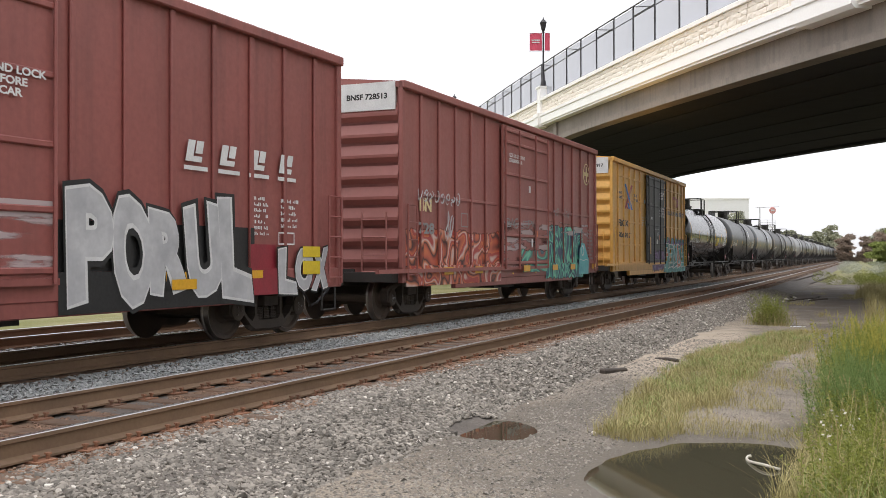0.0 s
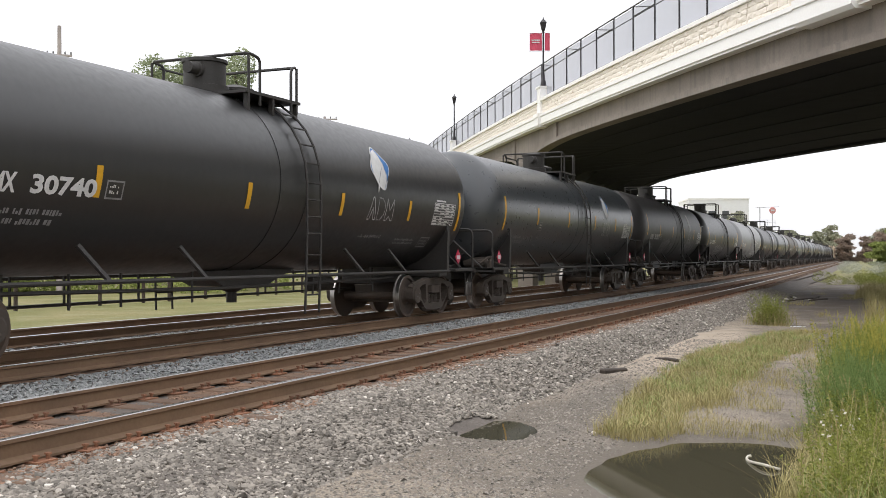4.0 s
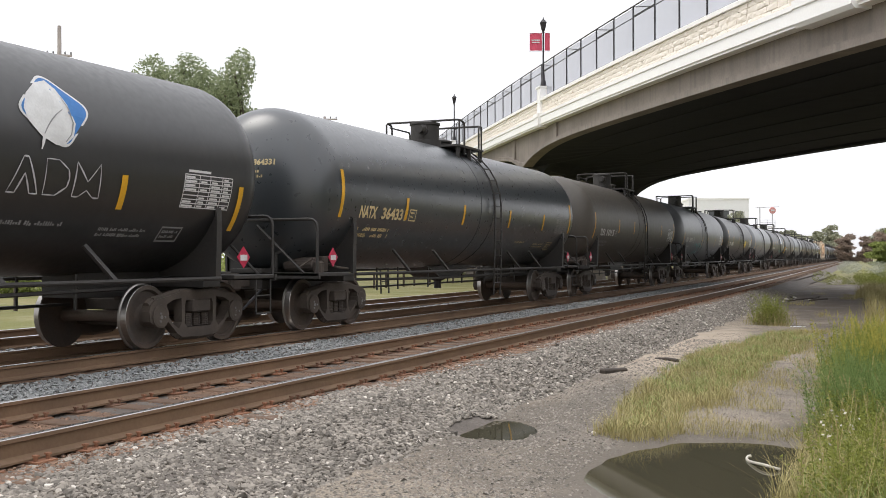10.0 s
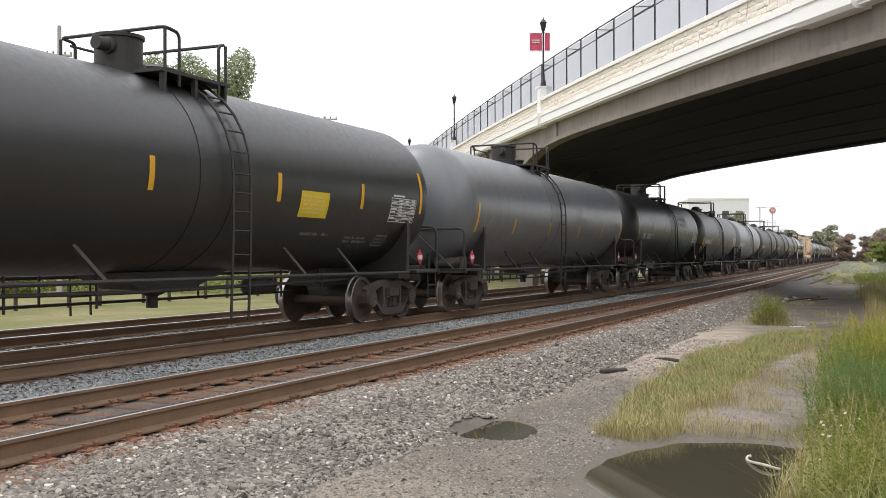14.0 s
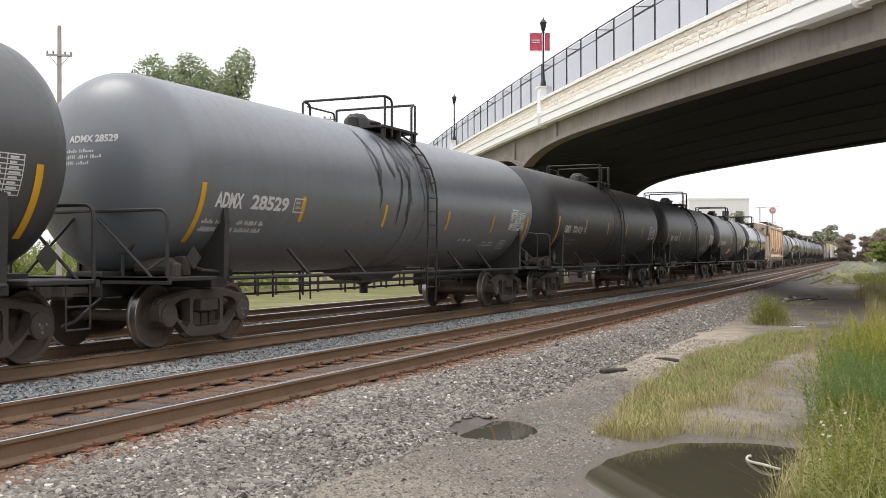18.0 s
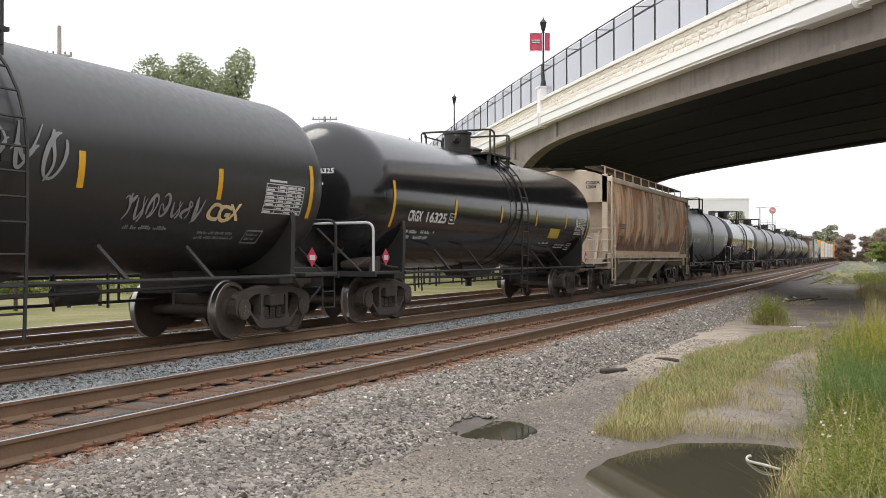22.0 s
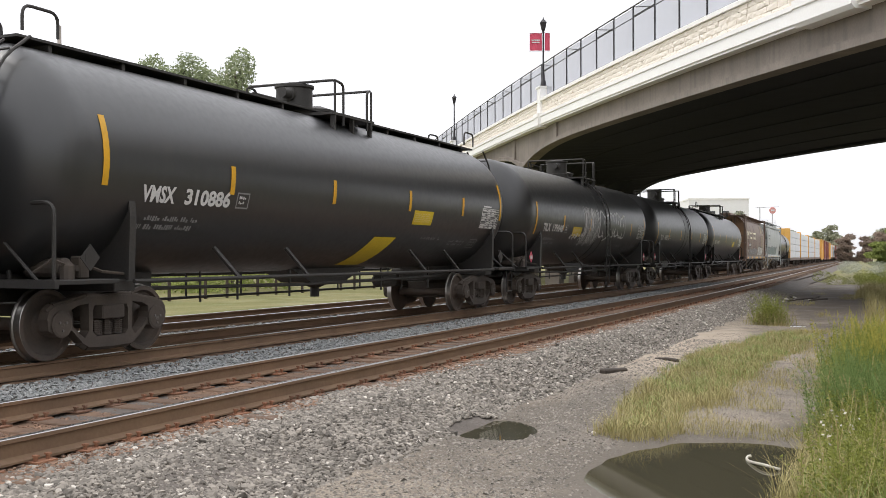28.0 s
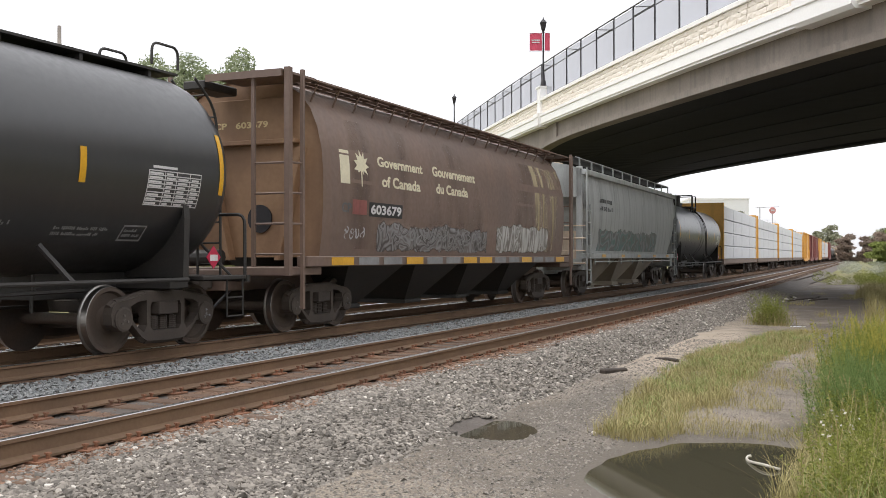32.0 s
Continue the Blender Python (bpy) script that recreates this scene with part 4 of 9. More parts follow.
def coupler(car, y, s):
    bm = bmesh.new()
    box(bm, -0.08, 0.08, min(y, y + s * 0.55), max(y, y + s * 0.55), 0.78, 0.95, bevel=0.02)
    box(bm, -0.17, 0.15, min(y + s * 0.4, y + s * 0.68), max(y + s * 0.4, y + s * 0.68), 0.72, 1.02, bevel=0.04)
    part("coupler", bm, "truck", car, smooth=False)
    bm = bmesh.new()
    tube(bm, [(0.3, y, 0.75), (0.32, y + s * 0.3, 0.6), (0.28, y + s * 0.55, 0.42), (0.2, y + s * 0.7, 0.36)], 0.025, 6)
    part("air_hose", bm, "iron", car)


CAR_L, TANK_L, TANK_R, TANK_Z, TRUCK_Y = 17.25, 16.1, 1.5, 2.55, 6.58


def tank_profile(length, r, head=0.78):
    h = length / 2
    left = [(-h + head * (1 - math.cos(math.pi / 2 * k / 9)), max(0.02, r * math.sin(math.pi / 2 * k / 9))) for k in range(10)]
    mid = []
    for y in (head - h + 0.12, -3.0, 0.0, 3.0, h - head - 0.12):
        mid.append((y, r))
    return left + mid + [(-a, c) for a, c in left[::-1]]


def wrap_tank(y, z, lift=0.006, r=TANK_R, zc=TANK_Z):
    """The point on the tank's side at y, z. Past the straight shell it lies on the head."""
    h, head = TANK_L / 2, 0.78
    e = abs(y) - (h - head)
    rr = r if e <= 0 else r * math.sqrt(max(0.01, 1 - (e / head) ** 2))
    return (math.sqrt(max(0.01, (rr + lift) ** 2 - (z - zc) ** 2)), y, z)


def wrap_head(x, z, lift=0.006):
    """The point on the leading head at x, z."""
    q = min(0.98, (x * x + (z - TANK_Z) ** 2) / TANK_R ** 2)
    return (x, -(TANK_L / 2 - 0.78) - (0.78 + lift) * math.sqrt(1 - q), z)


def wrap_side(x0):
    return lambda y, z, lift=0.006: (x0 + lift, y, z)


def sheet(bm, wrap, pts, lift, mi=0):
    """A filled outline laid on a surface: a fan round its middle."""
    cy, cz = sum(p[0] for p in pts) / len(pts), sum(p[1] for p in pts) / len(pts)
    c = bm.verts.new(wrap(cy, cz, lift))
    n, inner = len(pts), None
    for k in (0.34, 0.67, 1.0):
        v = [bm.verts.new(wrap(cy + (p[0] - cy) * k, cz + (p[1] - cz) * k, lift)) for p in pts]
        for i in range(n):
            j = (i + 1) % n
            f = bm.faces.new((c, v[i], v[j]) if inner is None else (inner[i], v[i], v[j], inner[j]))
            f.material_index = mi
        inner = v


def rect(bm, wrap, y0, y1, z0, z1, lift=0.006, n=1, mi=0, skew=0.0):
    rows = []
    for i in range(n + 1):
        z = z0 + (z1 - z0) * i / n
        dy = skew * (z - z0)
        rows.append([bm.verts.new(wrap(y0 + dy, z, lift)), bm.verts.new(wrap(y1 + dy, z, lift))])
    for a, b in zip(rows, rows[1:]):
        bm.faces.new((a[0], a[1], b[1], b[0])).material_index = mi


def mark(car, name, wrap, y0, y1, z0, z1, m, lift=0.006, label="", n=3, skew=0.0):
    bm = bmesh.new()
    rect(bm, wrap, y0, y1, z0, z1, lift, n, skew=skew)
    return part(name, bm, m, car, label)


TEXTS = {}


def glyphs(txt, weight=0.036):
    """The flat outline of words in the built-in font, scaled to a unit box."""
    if (txt, weight) not in TEXTS:
        cu = bpy.data.curves.new("t", "FONT")
        cu.body, cu.resolution_u, cu.offset = txt, 3, weight
        ob = bpy.data.objects.new("t", cu)
        me = ob.to_mesh()
        TEXTS[txt, weight] = ([v.co.copy() for v in me.vertices], [tuple(p.vertices) for p in me.polygons])
        bpy.data.objects.remove(ob)
    vs, fs = TEXTS[txt, weight]
    ax, bx = min(v.x for v in vs), max(v.x for v in vs)
    ay, by = min(v.y for v in vs), max(v.y for v in vs)
    return [((v.x - ax) / (bx - ax), (v.y - ay) / (by - ay)) for v in vs], fs


def lettering(car, wrap, txt, y0, y1, z0, z1, m="white", lift=0.007, name="lettering"):
    """Words in the built-in font, fitted to a box on the car's side."""
    vs, fs = glyphs(txt)
    return raw(name, [wrap(y0 + u * (y1 - y0), z0 + v * (z1 - z0), lift) for u, v in vs], fs, m, car)


def sprayed(car, wrap, txt, y0, y1, z0, z1, layers, seed, lift=0.008, lean=0.0, sway=0.08, overlap=0.12):
    """Sprayed capitals, each swollen, leaning and crowding the next. layers: (material, how far it swells), lowest first."""
    rnd = random.Random(seed)
    w = (y1 - y0) / len(txt)
    spots = [(rnd.uniform(-1, 1), rnd.uniform(-1, 1), rnd.uniform(-1, 1)) for _ in txt]
    for j, (m, grow) in enumerate(layers):
        pts, faces = [], []
        for i, ch in enumerate(txt):
            r0, r1, r2 = spots[i]
            ya, yb = y0 + (i - overlap) * w, y0 + (i + 1 + overlap) * w
            za, zb = z0 + (0.04 + 0.07 * r0) * (z1 - z0), z1 - (0.04 + 0.08 * r1) * (z1 - z0)
            vs, fs = glyphs(ch, 0.03 + grow)
            gy, gz = grow * 0.9 * (yb - ya), grow * 0.9 * (zb - za)
            k = len(pts)
            for u, v in vs:
                y = ya - gy + u * (yb - ya + 2 * gy) + (lean + sway * r2) * (v - 0.5) * (zb - za) + 0.05 * w * math.sin(5 * v + seed + i)
                z = za - gz + v * (zb - za + 2 * gz) + 0.05 * (zb - za) * math.sin(4 * u + i * 1.7)
                pts.append(wrap(y, z, lift + 0.0028 * j + 0.0009 * (i % 3)))
            faces += [tuple(k + q for q in f) for f in fs]
        raw("graffiti_letters", pts, faces, m, car)["kind"] = "stuff"


def small_print(car, wrap, y0, y1, z0, z1, rows, m="dim", seed=1, fill=0.8, name="small_print"):
    """Lines too small to read: rows of thin upright bars, broken into words."""
    rnd = random.Random(seed)
    bm = bmesh.new()
    h = (z1 - z0) / rows
    for k in range(rows):
        y = y0
        end = y1 - rnd.uniform(0, 0.2) * (y1 - y0)
        while y < end:
            for _ in range(rnd.randint(3, 8)):
                w = h * rnd.uniform(0.2, 0.42)
                if y + w > end:
                    break
                a, c = rnd.uniform(0.7, 0.82), rnd.choice((0.2, 0.2, 0.45))
                rect(bm, wrap, y, y + w, z1 - (k + a) * h, z1 - (k + c) * h)
                y += w + h * 0.14
            y += h * (0.45 if rnd.random() < fill else 1.6)
    return part(name, bm, m, car)


def stroke(bm, wrap, pts, w, lift, mi=0):
    """A painted line through points, with a slightly uneven width."""
    n = len(pts)
    rows = []
    for i, p in enumerate(pts):
        a, b = pts[max(0, i - 1)], pts[min(n - 1, i + 1)]
        dy, dz = b[0] - a[0], b[1] - a[1]
        d = math.hypot(dy, dz) or 1
        ww = w * (0.85 + 0.3 * math.sin(i * 0.45 + pts[0][0] * 9)) * min(1.0, 0.45 + 0.3 * min(i, n - 1 - i))
        rows.append([bm.verts.new(wrap(p[0] - dz / d * ww, p[1] + dy / d * ww, lift)), bm.verts.new(wrap(p[0] + dz / d * ww, p[1] - dy / d * ww, lift))])
    for a, b in zip(rows, rows[1:]):
        bm.faces.new((a[0], a[1], b[1], b[0])).material_index = mi


def scrawl(car, wrap, y0, y1, z0, z1, m, seed, w=0.025, count=None, lift=0.009):
    """A sprayed tag: loops, hooks and curls run together, with no words in it."""
    rnd = random.Random(seed)
    bm = bmesh.new()
    h = z1 - z0
    count = count or max(3, int((y1 - y0) / (h * 0.55)))
    pitch = (y1 - y0) / count
    w = min(w, 0.05 * h + 0.006)
    for k in range(count):
        c, lean = y0 + (k + 0.5) * pitch, rnd.uniform(0.1, 0.3) * h
        tall, low = rnd.uniform(0.6, 1.0), rnd.uniform(0.0, 0.25)
        def at(u, v):
            return (c + u * pitch * 0.75 + (v - 0.5) * lean, z0 + h * (low + v * tall * (1 - low)))
        curves = []
        for kind in rnd.sample(("loop", "stem", "curl", "bowl", "tick"), 2):
            if kind == "loop":
                a, t = rnd.uniform(0, 6.28), rnd.choice((-1, 1))
                curves.append([at(0.45 * math.cos(a + t * i * 0.33), 0.5 + 0.45 * math.sin(a + t * i * 0.33)) for i in range(18)])
            elif kind == "stem":
                u = rnd.uniform(-0.4, 0.4)
                curves.append([at(u + 0.18 * math.sin(i * 0.5), i / 10) for i in range(11)])
            elif kind == "curl":
                curves.append([at(0.45 * math.sin(i * 0.42), 1 - i / 15) for i in range(16)])
            elif kind == "bowl":
                curves.append([at(-0.5 + i / 12, 0.12 + 0.8 * (i / 6 - 1) ** 2) for i in range(13)])
            else:
                v = rnd.uniform(0.35, 0.8)
                curves.append([at(-0.55 + i / 8, v + 0.12 * math.sin(i * 0.9)) for i in range(10)])
        for j, q in enumerate(curves):
            stroke(bm, wrap, q, w * rnd.uniform(0.7, 1.0), lift + 0.0004 * (2 * k + j))
    return part("graffiti", bm, m, car)


def bubble_piece(car, wrap, y0, y1, z0, z1, fills, outline, seed, count, shine=None, lift=0.006):
    """A sprayed mural of fat bubble shapes with dark outlines, and no words."""
    rnd = random.Random(seed)
    edge, fill, hi = bmesh.new(), bmesh.new(), bmesh.new()
    h = z1 - z0
    for k in range(count):
        cy = y0 + (k + 0.5) * (y1 - y0) / count
        wy = (y1 - y0) / count * rnd.uniform(0.4, 0.5)
        zc_, hh = (z0 + z1) / 2 + rnd.uniform(-0.08, 0.08) * h, h * rnd.uniform(0.4, 0.5)
        ph = [rnd.uniform(0, 6.28) for _ in range(3)]
        def ring(grow):
            out = []
            for i in range(30):
                a = i * math.tau / 30
                r = 1 + 0.1 * math.sin(2 * a + ph[0]) + 0.13 * math.sin(3 * a + ph[1]) + 0.08 * math.sin(5 * a + ph[2])
                sq = 1 / max(abs(math.cos(a)), abs(math.sin(a))) ** 0.8
                out.append((cy + (wy * r * sq + grow) * math.cos(a), zc_ + (hh * r * sq * 0.86 + grow) * math.sin(a)))
            return out
        sheet(edge, wrap, ring(0.07), lift + 0.0012 * (k % 3))
        sheet(fill, wrap, ring(0.0), lift + 0.005 + 0.0012 * (k % 3), k % len(fills))
        # counter of the bubble, and a highlight along its rim
        for zz, hz in ((zc_ + hh * rnd.uniform(0.2, 0.45), hh * 0.2), (zc_ - hh * rnd.uniform(0.45, 0.8), hh * 0.24)):
            yy = cy + rnd.uniform(-0.2, 0.2) * wy
            stroke(edge, wrap, [(yy + 0.02 * math.sin(t), zz - hz + 2 * hz * t / 5) for t in range(6)], 0.05, lift + 0.011)
        if shine:
            rg = ring(0.02)
            stroke(hi, wrap, rg[0:13], 0.022, lift + 0.012)
    part("graffiti_outline", edge, outline, car)
    part("graffiti_fill", fill, list(fills), car)
    if shine:
        part("graffiti_highlight", hi, shine, car)


def stain(car, wrap, y0, y1, z0, z1, m, lift=0.003, label=""):
    """A stain laid over a side, following its curve."""
    bm = bmesh.new()
    n, k = 10, 12
    g = [[bm.verts.new(wrap(y0 + (y1 - y0) * j / k, z0 + (z1 - z0) * i / n, lift)) for j in range(k + 1)] for i in range(n + 1)]
    for i in range(n):
        for j in range(k):
            bm.faces.new((g[i][j], g[i][j + 1], g[i + 1][j + 1], g[i + 1][j]))
    o = part("stain", bm, m, car, label, smooth=True)
    o.visible_shadow = False
    return o


# ---- tank car ----
def tank_car(body="black", walkway=False, shift=0.0):
    car = empty("tank_car")
    bm = bmesh.new()
    lathe(bm, tank_profile(TANK_L, TANK_R), 56, "y", (0, 0, TANK_Z))
    part("tank", bm, body, car, smooth=True)
    for s in (-1, 1):
        y = s * TRUCK_Y
        e0, e1 = s * (CAR_L / 2 - 0.62), s * (TRUCK_Y - 1.7)
        bm = bmesh.new()
        box(bm, -0.33, 0.33, min(e0, e1), max(e0, e1), 0.74, 1.1, bevel=0.01)
        part("stub_sill", bm, "frame", car)
        # saddle that carries the tank over the truck
        bm = bmesh.new()
        arc = [(TANK_R * 0.985 * math.sin(a), TANK_Z - TANK_R * 0.985 * math.cos(a)) for a in [radians(k) for k in range(-64, 65, 16)]]
        prism(bm, [(-1.38, 1.02), (-1.4, 1.84)] + arc + [(1.4, 1.84), (1.38, 1.02)], y - 0.02, y + 0.02, "y")
        for sx in (-1, 1):
            tip = (TANK_R * 0.99 * math.sin(radians(70)), TANK_Z - TANK_R * 0.99 * math.cos(radians(70)))
            prism(bm, [(sx * 1.36, 1.0), (sx * 1.41, 1.0), (sx * 1.435, 1.84), (sx * (tip[0] + 0.02), tip[1]), (sx * tip[0], tip[1] - 0.05), (sx * 1.39, 1.82)], y - 0.06, y + 0.06, "y")
        box(bm, -1.3, 1.3, y - 0.2, y + 0.2, 0.86, 1.0, bevel=0.012)
        part("bolster", bm, "frame", car)
        bm = bmesh.new()
        box(bm, -1.48, 1.48, min(e0, s * (TRUCK_Y + 0.3)), max(e0, s * (TRUCK_Y + 0.3)), 0.97, 1.03, bevel=0.01)
        box(bm, -1.5, 1.5, min(e0 - s * 0.06, e0), max(e0 - s * 0.06, e0), 0.93, 1.03)
        part("end_platform", bm, "frame", car)
        # grab rails round the end platform
        for sx in (-1, 1):
            x = 1.44 * sx
            bm = bmesh.new()
            tube(bm, rounded([(x, e0 - s * 0.04, 1.0), (x, e0 - s * 0.04, 1.96), (0.0, e0 - s * 0.04, 1.96)], 0.16), 0.026)
            part("end_handrail", bm, "frame", car)
            bm = bmesh.new()
            tube(bm, [(x * 0.15, e0 - s * 0.04, 1.86), (x * 0.82, e0 - s * 0.04, 1.02)], 0.022)
            part("end_brace", bm, "frame", car)
            bm = bmesh.new()
            for yy in (e0 - s * 0.1, e0 - s * 0.5):
                tube(bm, [(x, yy, 0.98), (x, yy, 0.42)], 0.014)
            for zz in (0.42, 0.7):
                tube(bm, [(x, e0 - s * 0.1, zz), (x, e0 - s * 0.5, zz)], 0.014)
            if s > 0:
                part("step", bm, "frame", car)
            else:
                bm.free()
            # placard holders
            bm = bmesh.new()
            for dx, dz in ((0, 0),):
                c = (1.36 * sx, e0 - s * 0.72, 1.3)
                q = [(0.0, 0.17), (0.17, 0.0), (0.0, -0.17), (-0.17, 0.0)]
                prism(bm, [(c[1] + a, c[2] + b) for a, b in q], c[0] - 0.006, c[0] + 0.006, "x")
            pl = part("placard", bm, "placard", car, "faded crimson diamond hazard placard")
            bm = bmesh.new()
            prism(bm, [(c[1] - 0.09, 1.25), (c[1] + 0.09, 1.25), (c[1] + 0.09, 1.34), (c[1] - 0.09, 1.34)], c[0] + sx * 0.007, c[0] + sx * 0.011, "x")
            part("placard_bar", bm, "white", pl)
        coupler(car, s * (CAR_L / 2 - 0.7), s)
        if s < 0:
            bm = bmesh.new()
            lathe(bm, [(-0.3, 0.06), (-0.28, 0.13), (0.3, 0.13), (0.34, 0.05), (0.5, 0.04)], 12, "x", (0.75, e0 + 0.62, 1.17))
            box(bm, 0.55, 0.85, e0 + 0.9, e0 + 1.2, 1.03, 1.25, bevel=0.02)
            box(bm, 0.95, 1.12, e0 + 0.8, e0 + 0.98, 1.03, 1.32, bevel=0.02)
            lathe(bm, [(1.03, 0.09), (1.2, 0.09), (1.24, 0.05)], 10, "z", (1.2, e0 + 0.5, 0))
            tube(bm, [(0.2, e0 + 0.5, 1.1), (0.7, e0 + 1.0, 1.3), (1.25, e0 + 1.05, 1.12), (1.3, e0 + 1.5, 1.08)], 0.022, 5)
            tube(bm, [(1.2, e0 + 0.5, 1.2), (1.25, e0 + 0.2, 1.28), (1.0, e0 + 0.12, 1.1)], 0.02, 5)
            part("brake_gear", bm, "truck", car)
            bm = bmesh.new()
            lathe(bm, [(0.0, 0.27), (0.03, 0.27), (0.03, 0.23), (0.0, 0.23)], 18, "y", (0.42, e0 + 0.3, 1.62))
            for j in range(4):
                t = j * math.pi / 2 + 0.4
                cyl(bm, (0.42, e0 + 0.315, 1.62), (0.42 + 0.25 * math.cos(t), e0 + 0.315, 1.62 + 0.25 * math.sin(t)), 0.014, 4)
            cyl(bm, (0.42, e0 + 0.33, 1.62), (0.42, e0 + 0.33, 1.03), 0.03, 6)
            part("brake_wheel", bm, "frame", car)
    for sx in (-1, 1):
        bm = bmesh.new()
        tube(bm, [(1.45 * sx, -TRUCK_Y, 0.99), (1.45 * sx, TRUCK_Y, 0.99)], 0.03, 8)
        part("side_bar", bm, "frame", car)
        for y in (-4.2, -2.2, 2.6, 4.4):
            bm = bmesh.new()
            box(bm, -0.02, 0.02, -0.035, 0.035, 0, 0.62)
            o = part("bracket", bm, "frame", car)
            o.matrix_basis = Matrix.Translation((1.44 * sx, y, 0.98)) @ pose(0, 0, 0, 28, -30 * sx, 0)
    # ladders on both sides
    for sx in () if walkway else (-1, 1):
        ys = (0.3 + shift, 0.75 + shift)
        line = []
        for a in (72, 60, 48, 36, 24, 12, 0):
            line.append(((TANK_R + 0.09) * math.cos(radians(a)), TANK_Z + (TANK_R + 0.09) * math.sin(radians(a))))
        line += [(TANK_R + 0.09, 1.7), (TANK_R + 0.07, 0.98), (TANK_R + 0.05, 0.36)]
        for y in ys:
            bm = bmesh.new()
            tube(bm, [(sx * x, y, z) for x, z in line], 0.022)
            part("ladder_rail", bm, "frame", car)
        far_rungs = bmesh.new()
        for (xa, za), (xb, zb) in zip(line, line[1:]):
            seg = math.hypot(xb - xa, zb - za)
            for k in range(max(1, round(seg / 0.33))):
                t = k / max(1, round(seg / 0.33))
                bm = bmesh.new() if sx > 0 else far_rungs
                tube(bm, [(sx * (xa + (xb - xa) * t), ys[0], za + (zb - za) * t), (sx * (xa + (xb - xa) * t), ys[1], za + (zb - za) * t)], 0.015, 5)
                if sx > 0:
                    part("rung", bm, "frame", car)
        if sx < 0:
            part("rung", far_rungs, "frame", car)
        else:
            far_rungs.free()
    if not walkway:
        for y in (-0.3 + shift, 0.52 + shift):
            bm = bmesh.new()
            lathe(bm, [(y - 0.06, TANK_R - 0.01), (y - 0.06, TANK_R + 0.009), (y + 0.06, TANK_R + 0.009), (y + 0.06, TANK_R - 0.01)], 56, "y", (0, 0, TANK_Z))
            part("strap", bm, body, car)
    # platform, manway and rails on top
    zt = TANK_Z + TANK_R
    y0, y1 = -0.5 + shift, 0.95 + shift
    for sx in (-1, 1):
        bm = bmesh.new()
        box(bm, min(sx * 0.45, sx * 1.0), max(sx * 0.45, sx * 1.0), y0 - 0.1, y1 + 0.1, zt - 0.08, zt - 0.03)
        for y in (y0, (y0 + y1) / 2, y1):
            box(bm, min(sx * 0.9, sx * 0.98), max(sx * 0.9, sx * 0.98), y - 0.03, y + 0.03, zt - 0.42, zt - 0.04)
        part("top_platform", bm, "frame", car)
    zr = zt + 0.55
    for y, nm in ((y0, "front_rail"), (y1, "rear_rail")):
        d = -0.28 if y == y0 else 0.0
        bm = bmesh.new()
        tube(bm, rounded([(-0.98, y + 0.3 * (1 if y == y0 else 0), zt - 0.25), (-0.98, y + 0.3 * (1 if y == y0 else 0), zr), (-0.98, y, zr + 0.02), (0.98, y, zr + 0.02), (0.98, y + (0.32 if y == y0 else -0.18), zr - 0.02), (0.98, y + (0.32 if y == y0 else -0.18), zt - 0.25)], 0.1), 0.026)
        part(nm, bm, "frame", car)
        for x in (-0.98, 0.98):
            bm = bmesh.new()
            tube(bm, [(x, y, zt - 0.25), (x, y, zr)], 0.024)
            part("rail_post", bm, "frame", car)
    bm = bmesh.new()
    tube(bm, rounded([(-0.98, y0 + 0.2, zr - 0.06), (-0.98, y1 - 0.1, zr - 0.06), (-0.98, y1 - 0.1, zt - 0.2)], 0.1), 0.022)
    part("back_rail", bm, "frame", car)
    bm = bmesh.new()
    lathe(bm, [(zt - 0.15, 0.4), (zt + 0.1, 0.4), (zt + 0.11, 0.35), (zt + 0.48, 0.35), (zt + 0.49, 0.38), (zt + 0.54, 0.38), (zt + 0.56, 0.3)], 20, "z", (0, -0.35 + shift, 0))
    mw = part("valve_housing", bm, "frame", car, smooth=True)
    bm = bmesh.new()
    lathe(bm, [(-0.09, 0.1), (0.12, 0.1), (0.13, 0.13), (0.2, 0.13)], 12, "y", (0.1, -0.85 + shift, zt + 0.34))
    part("relief_valve", bm, "frame", mw, smooth=True)
    bm = bmesh.new()
    lathe(bm, [(zt - 0.1, 0.3), (zt + 0.12, 0.3), (zt + 0.14, 0.34), (zt + 0.18, 0.34), (zt + 0.26, 0.1)], 18, "z", (0, 0.5 + shift, 0))
    part("manway", bm, "frame", car, smooth=True)
    # bottom outlet, brake gear
    bm = bmesh.new()
    lathe(bm, [(0.52, 0.09), (0.7, 0.09), (0.75, 0.2), (0.86, 0.25), (1.1, 0.3)], 12, "z", (0, 0.4, 0))
    prism(bm, [(-1.0, 1.08), (-0.3, 0.82), (1.0, 0.82), (1.9, 1.1)], -0.35, 0.35, "x")
    part("bottom_outlet", bm, "frame", car)
    bm = bmesh.new()
    tube(bm, [(0.55, -5.6, 0.86), (0.55, -1.0, 0.8), (0.6, 2.0, 0.82), (0.55, 5.6, 0.86)], 0.03, 5)
    tube(bm, [(-0.5, -5.6, 0.62), (-0.5, 5.6, 0.62)], 0.025, 5)
    for y in (-4.0, -3.0, -1.4, 2.2, 3.2, 4.6):
        tube(bm, [(0.55, y, 1.08), (0.55, y, 0.6)], 0.02, 4)
        tube(bm, [(-0.5, y, 1.2), (-0.5, y, 0.6)], 0.02, 4)
    lathe(bm, [(2.4, 0.1), (2.45, 0.15), (3.1, 0.15), (3.15, 0.1)], 16, "y", (0.35, 0, 0.8))
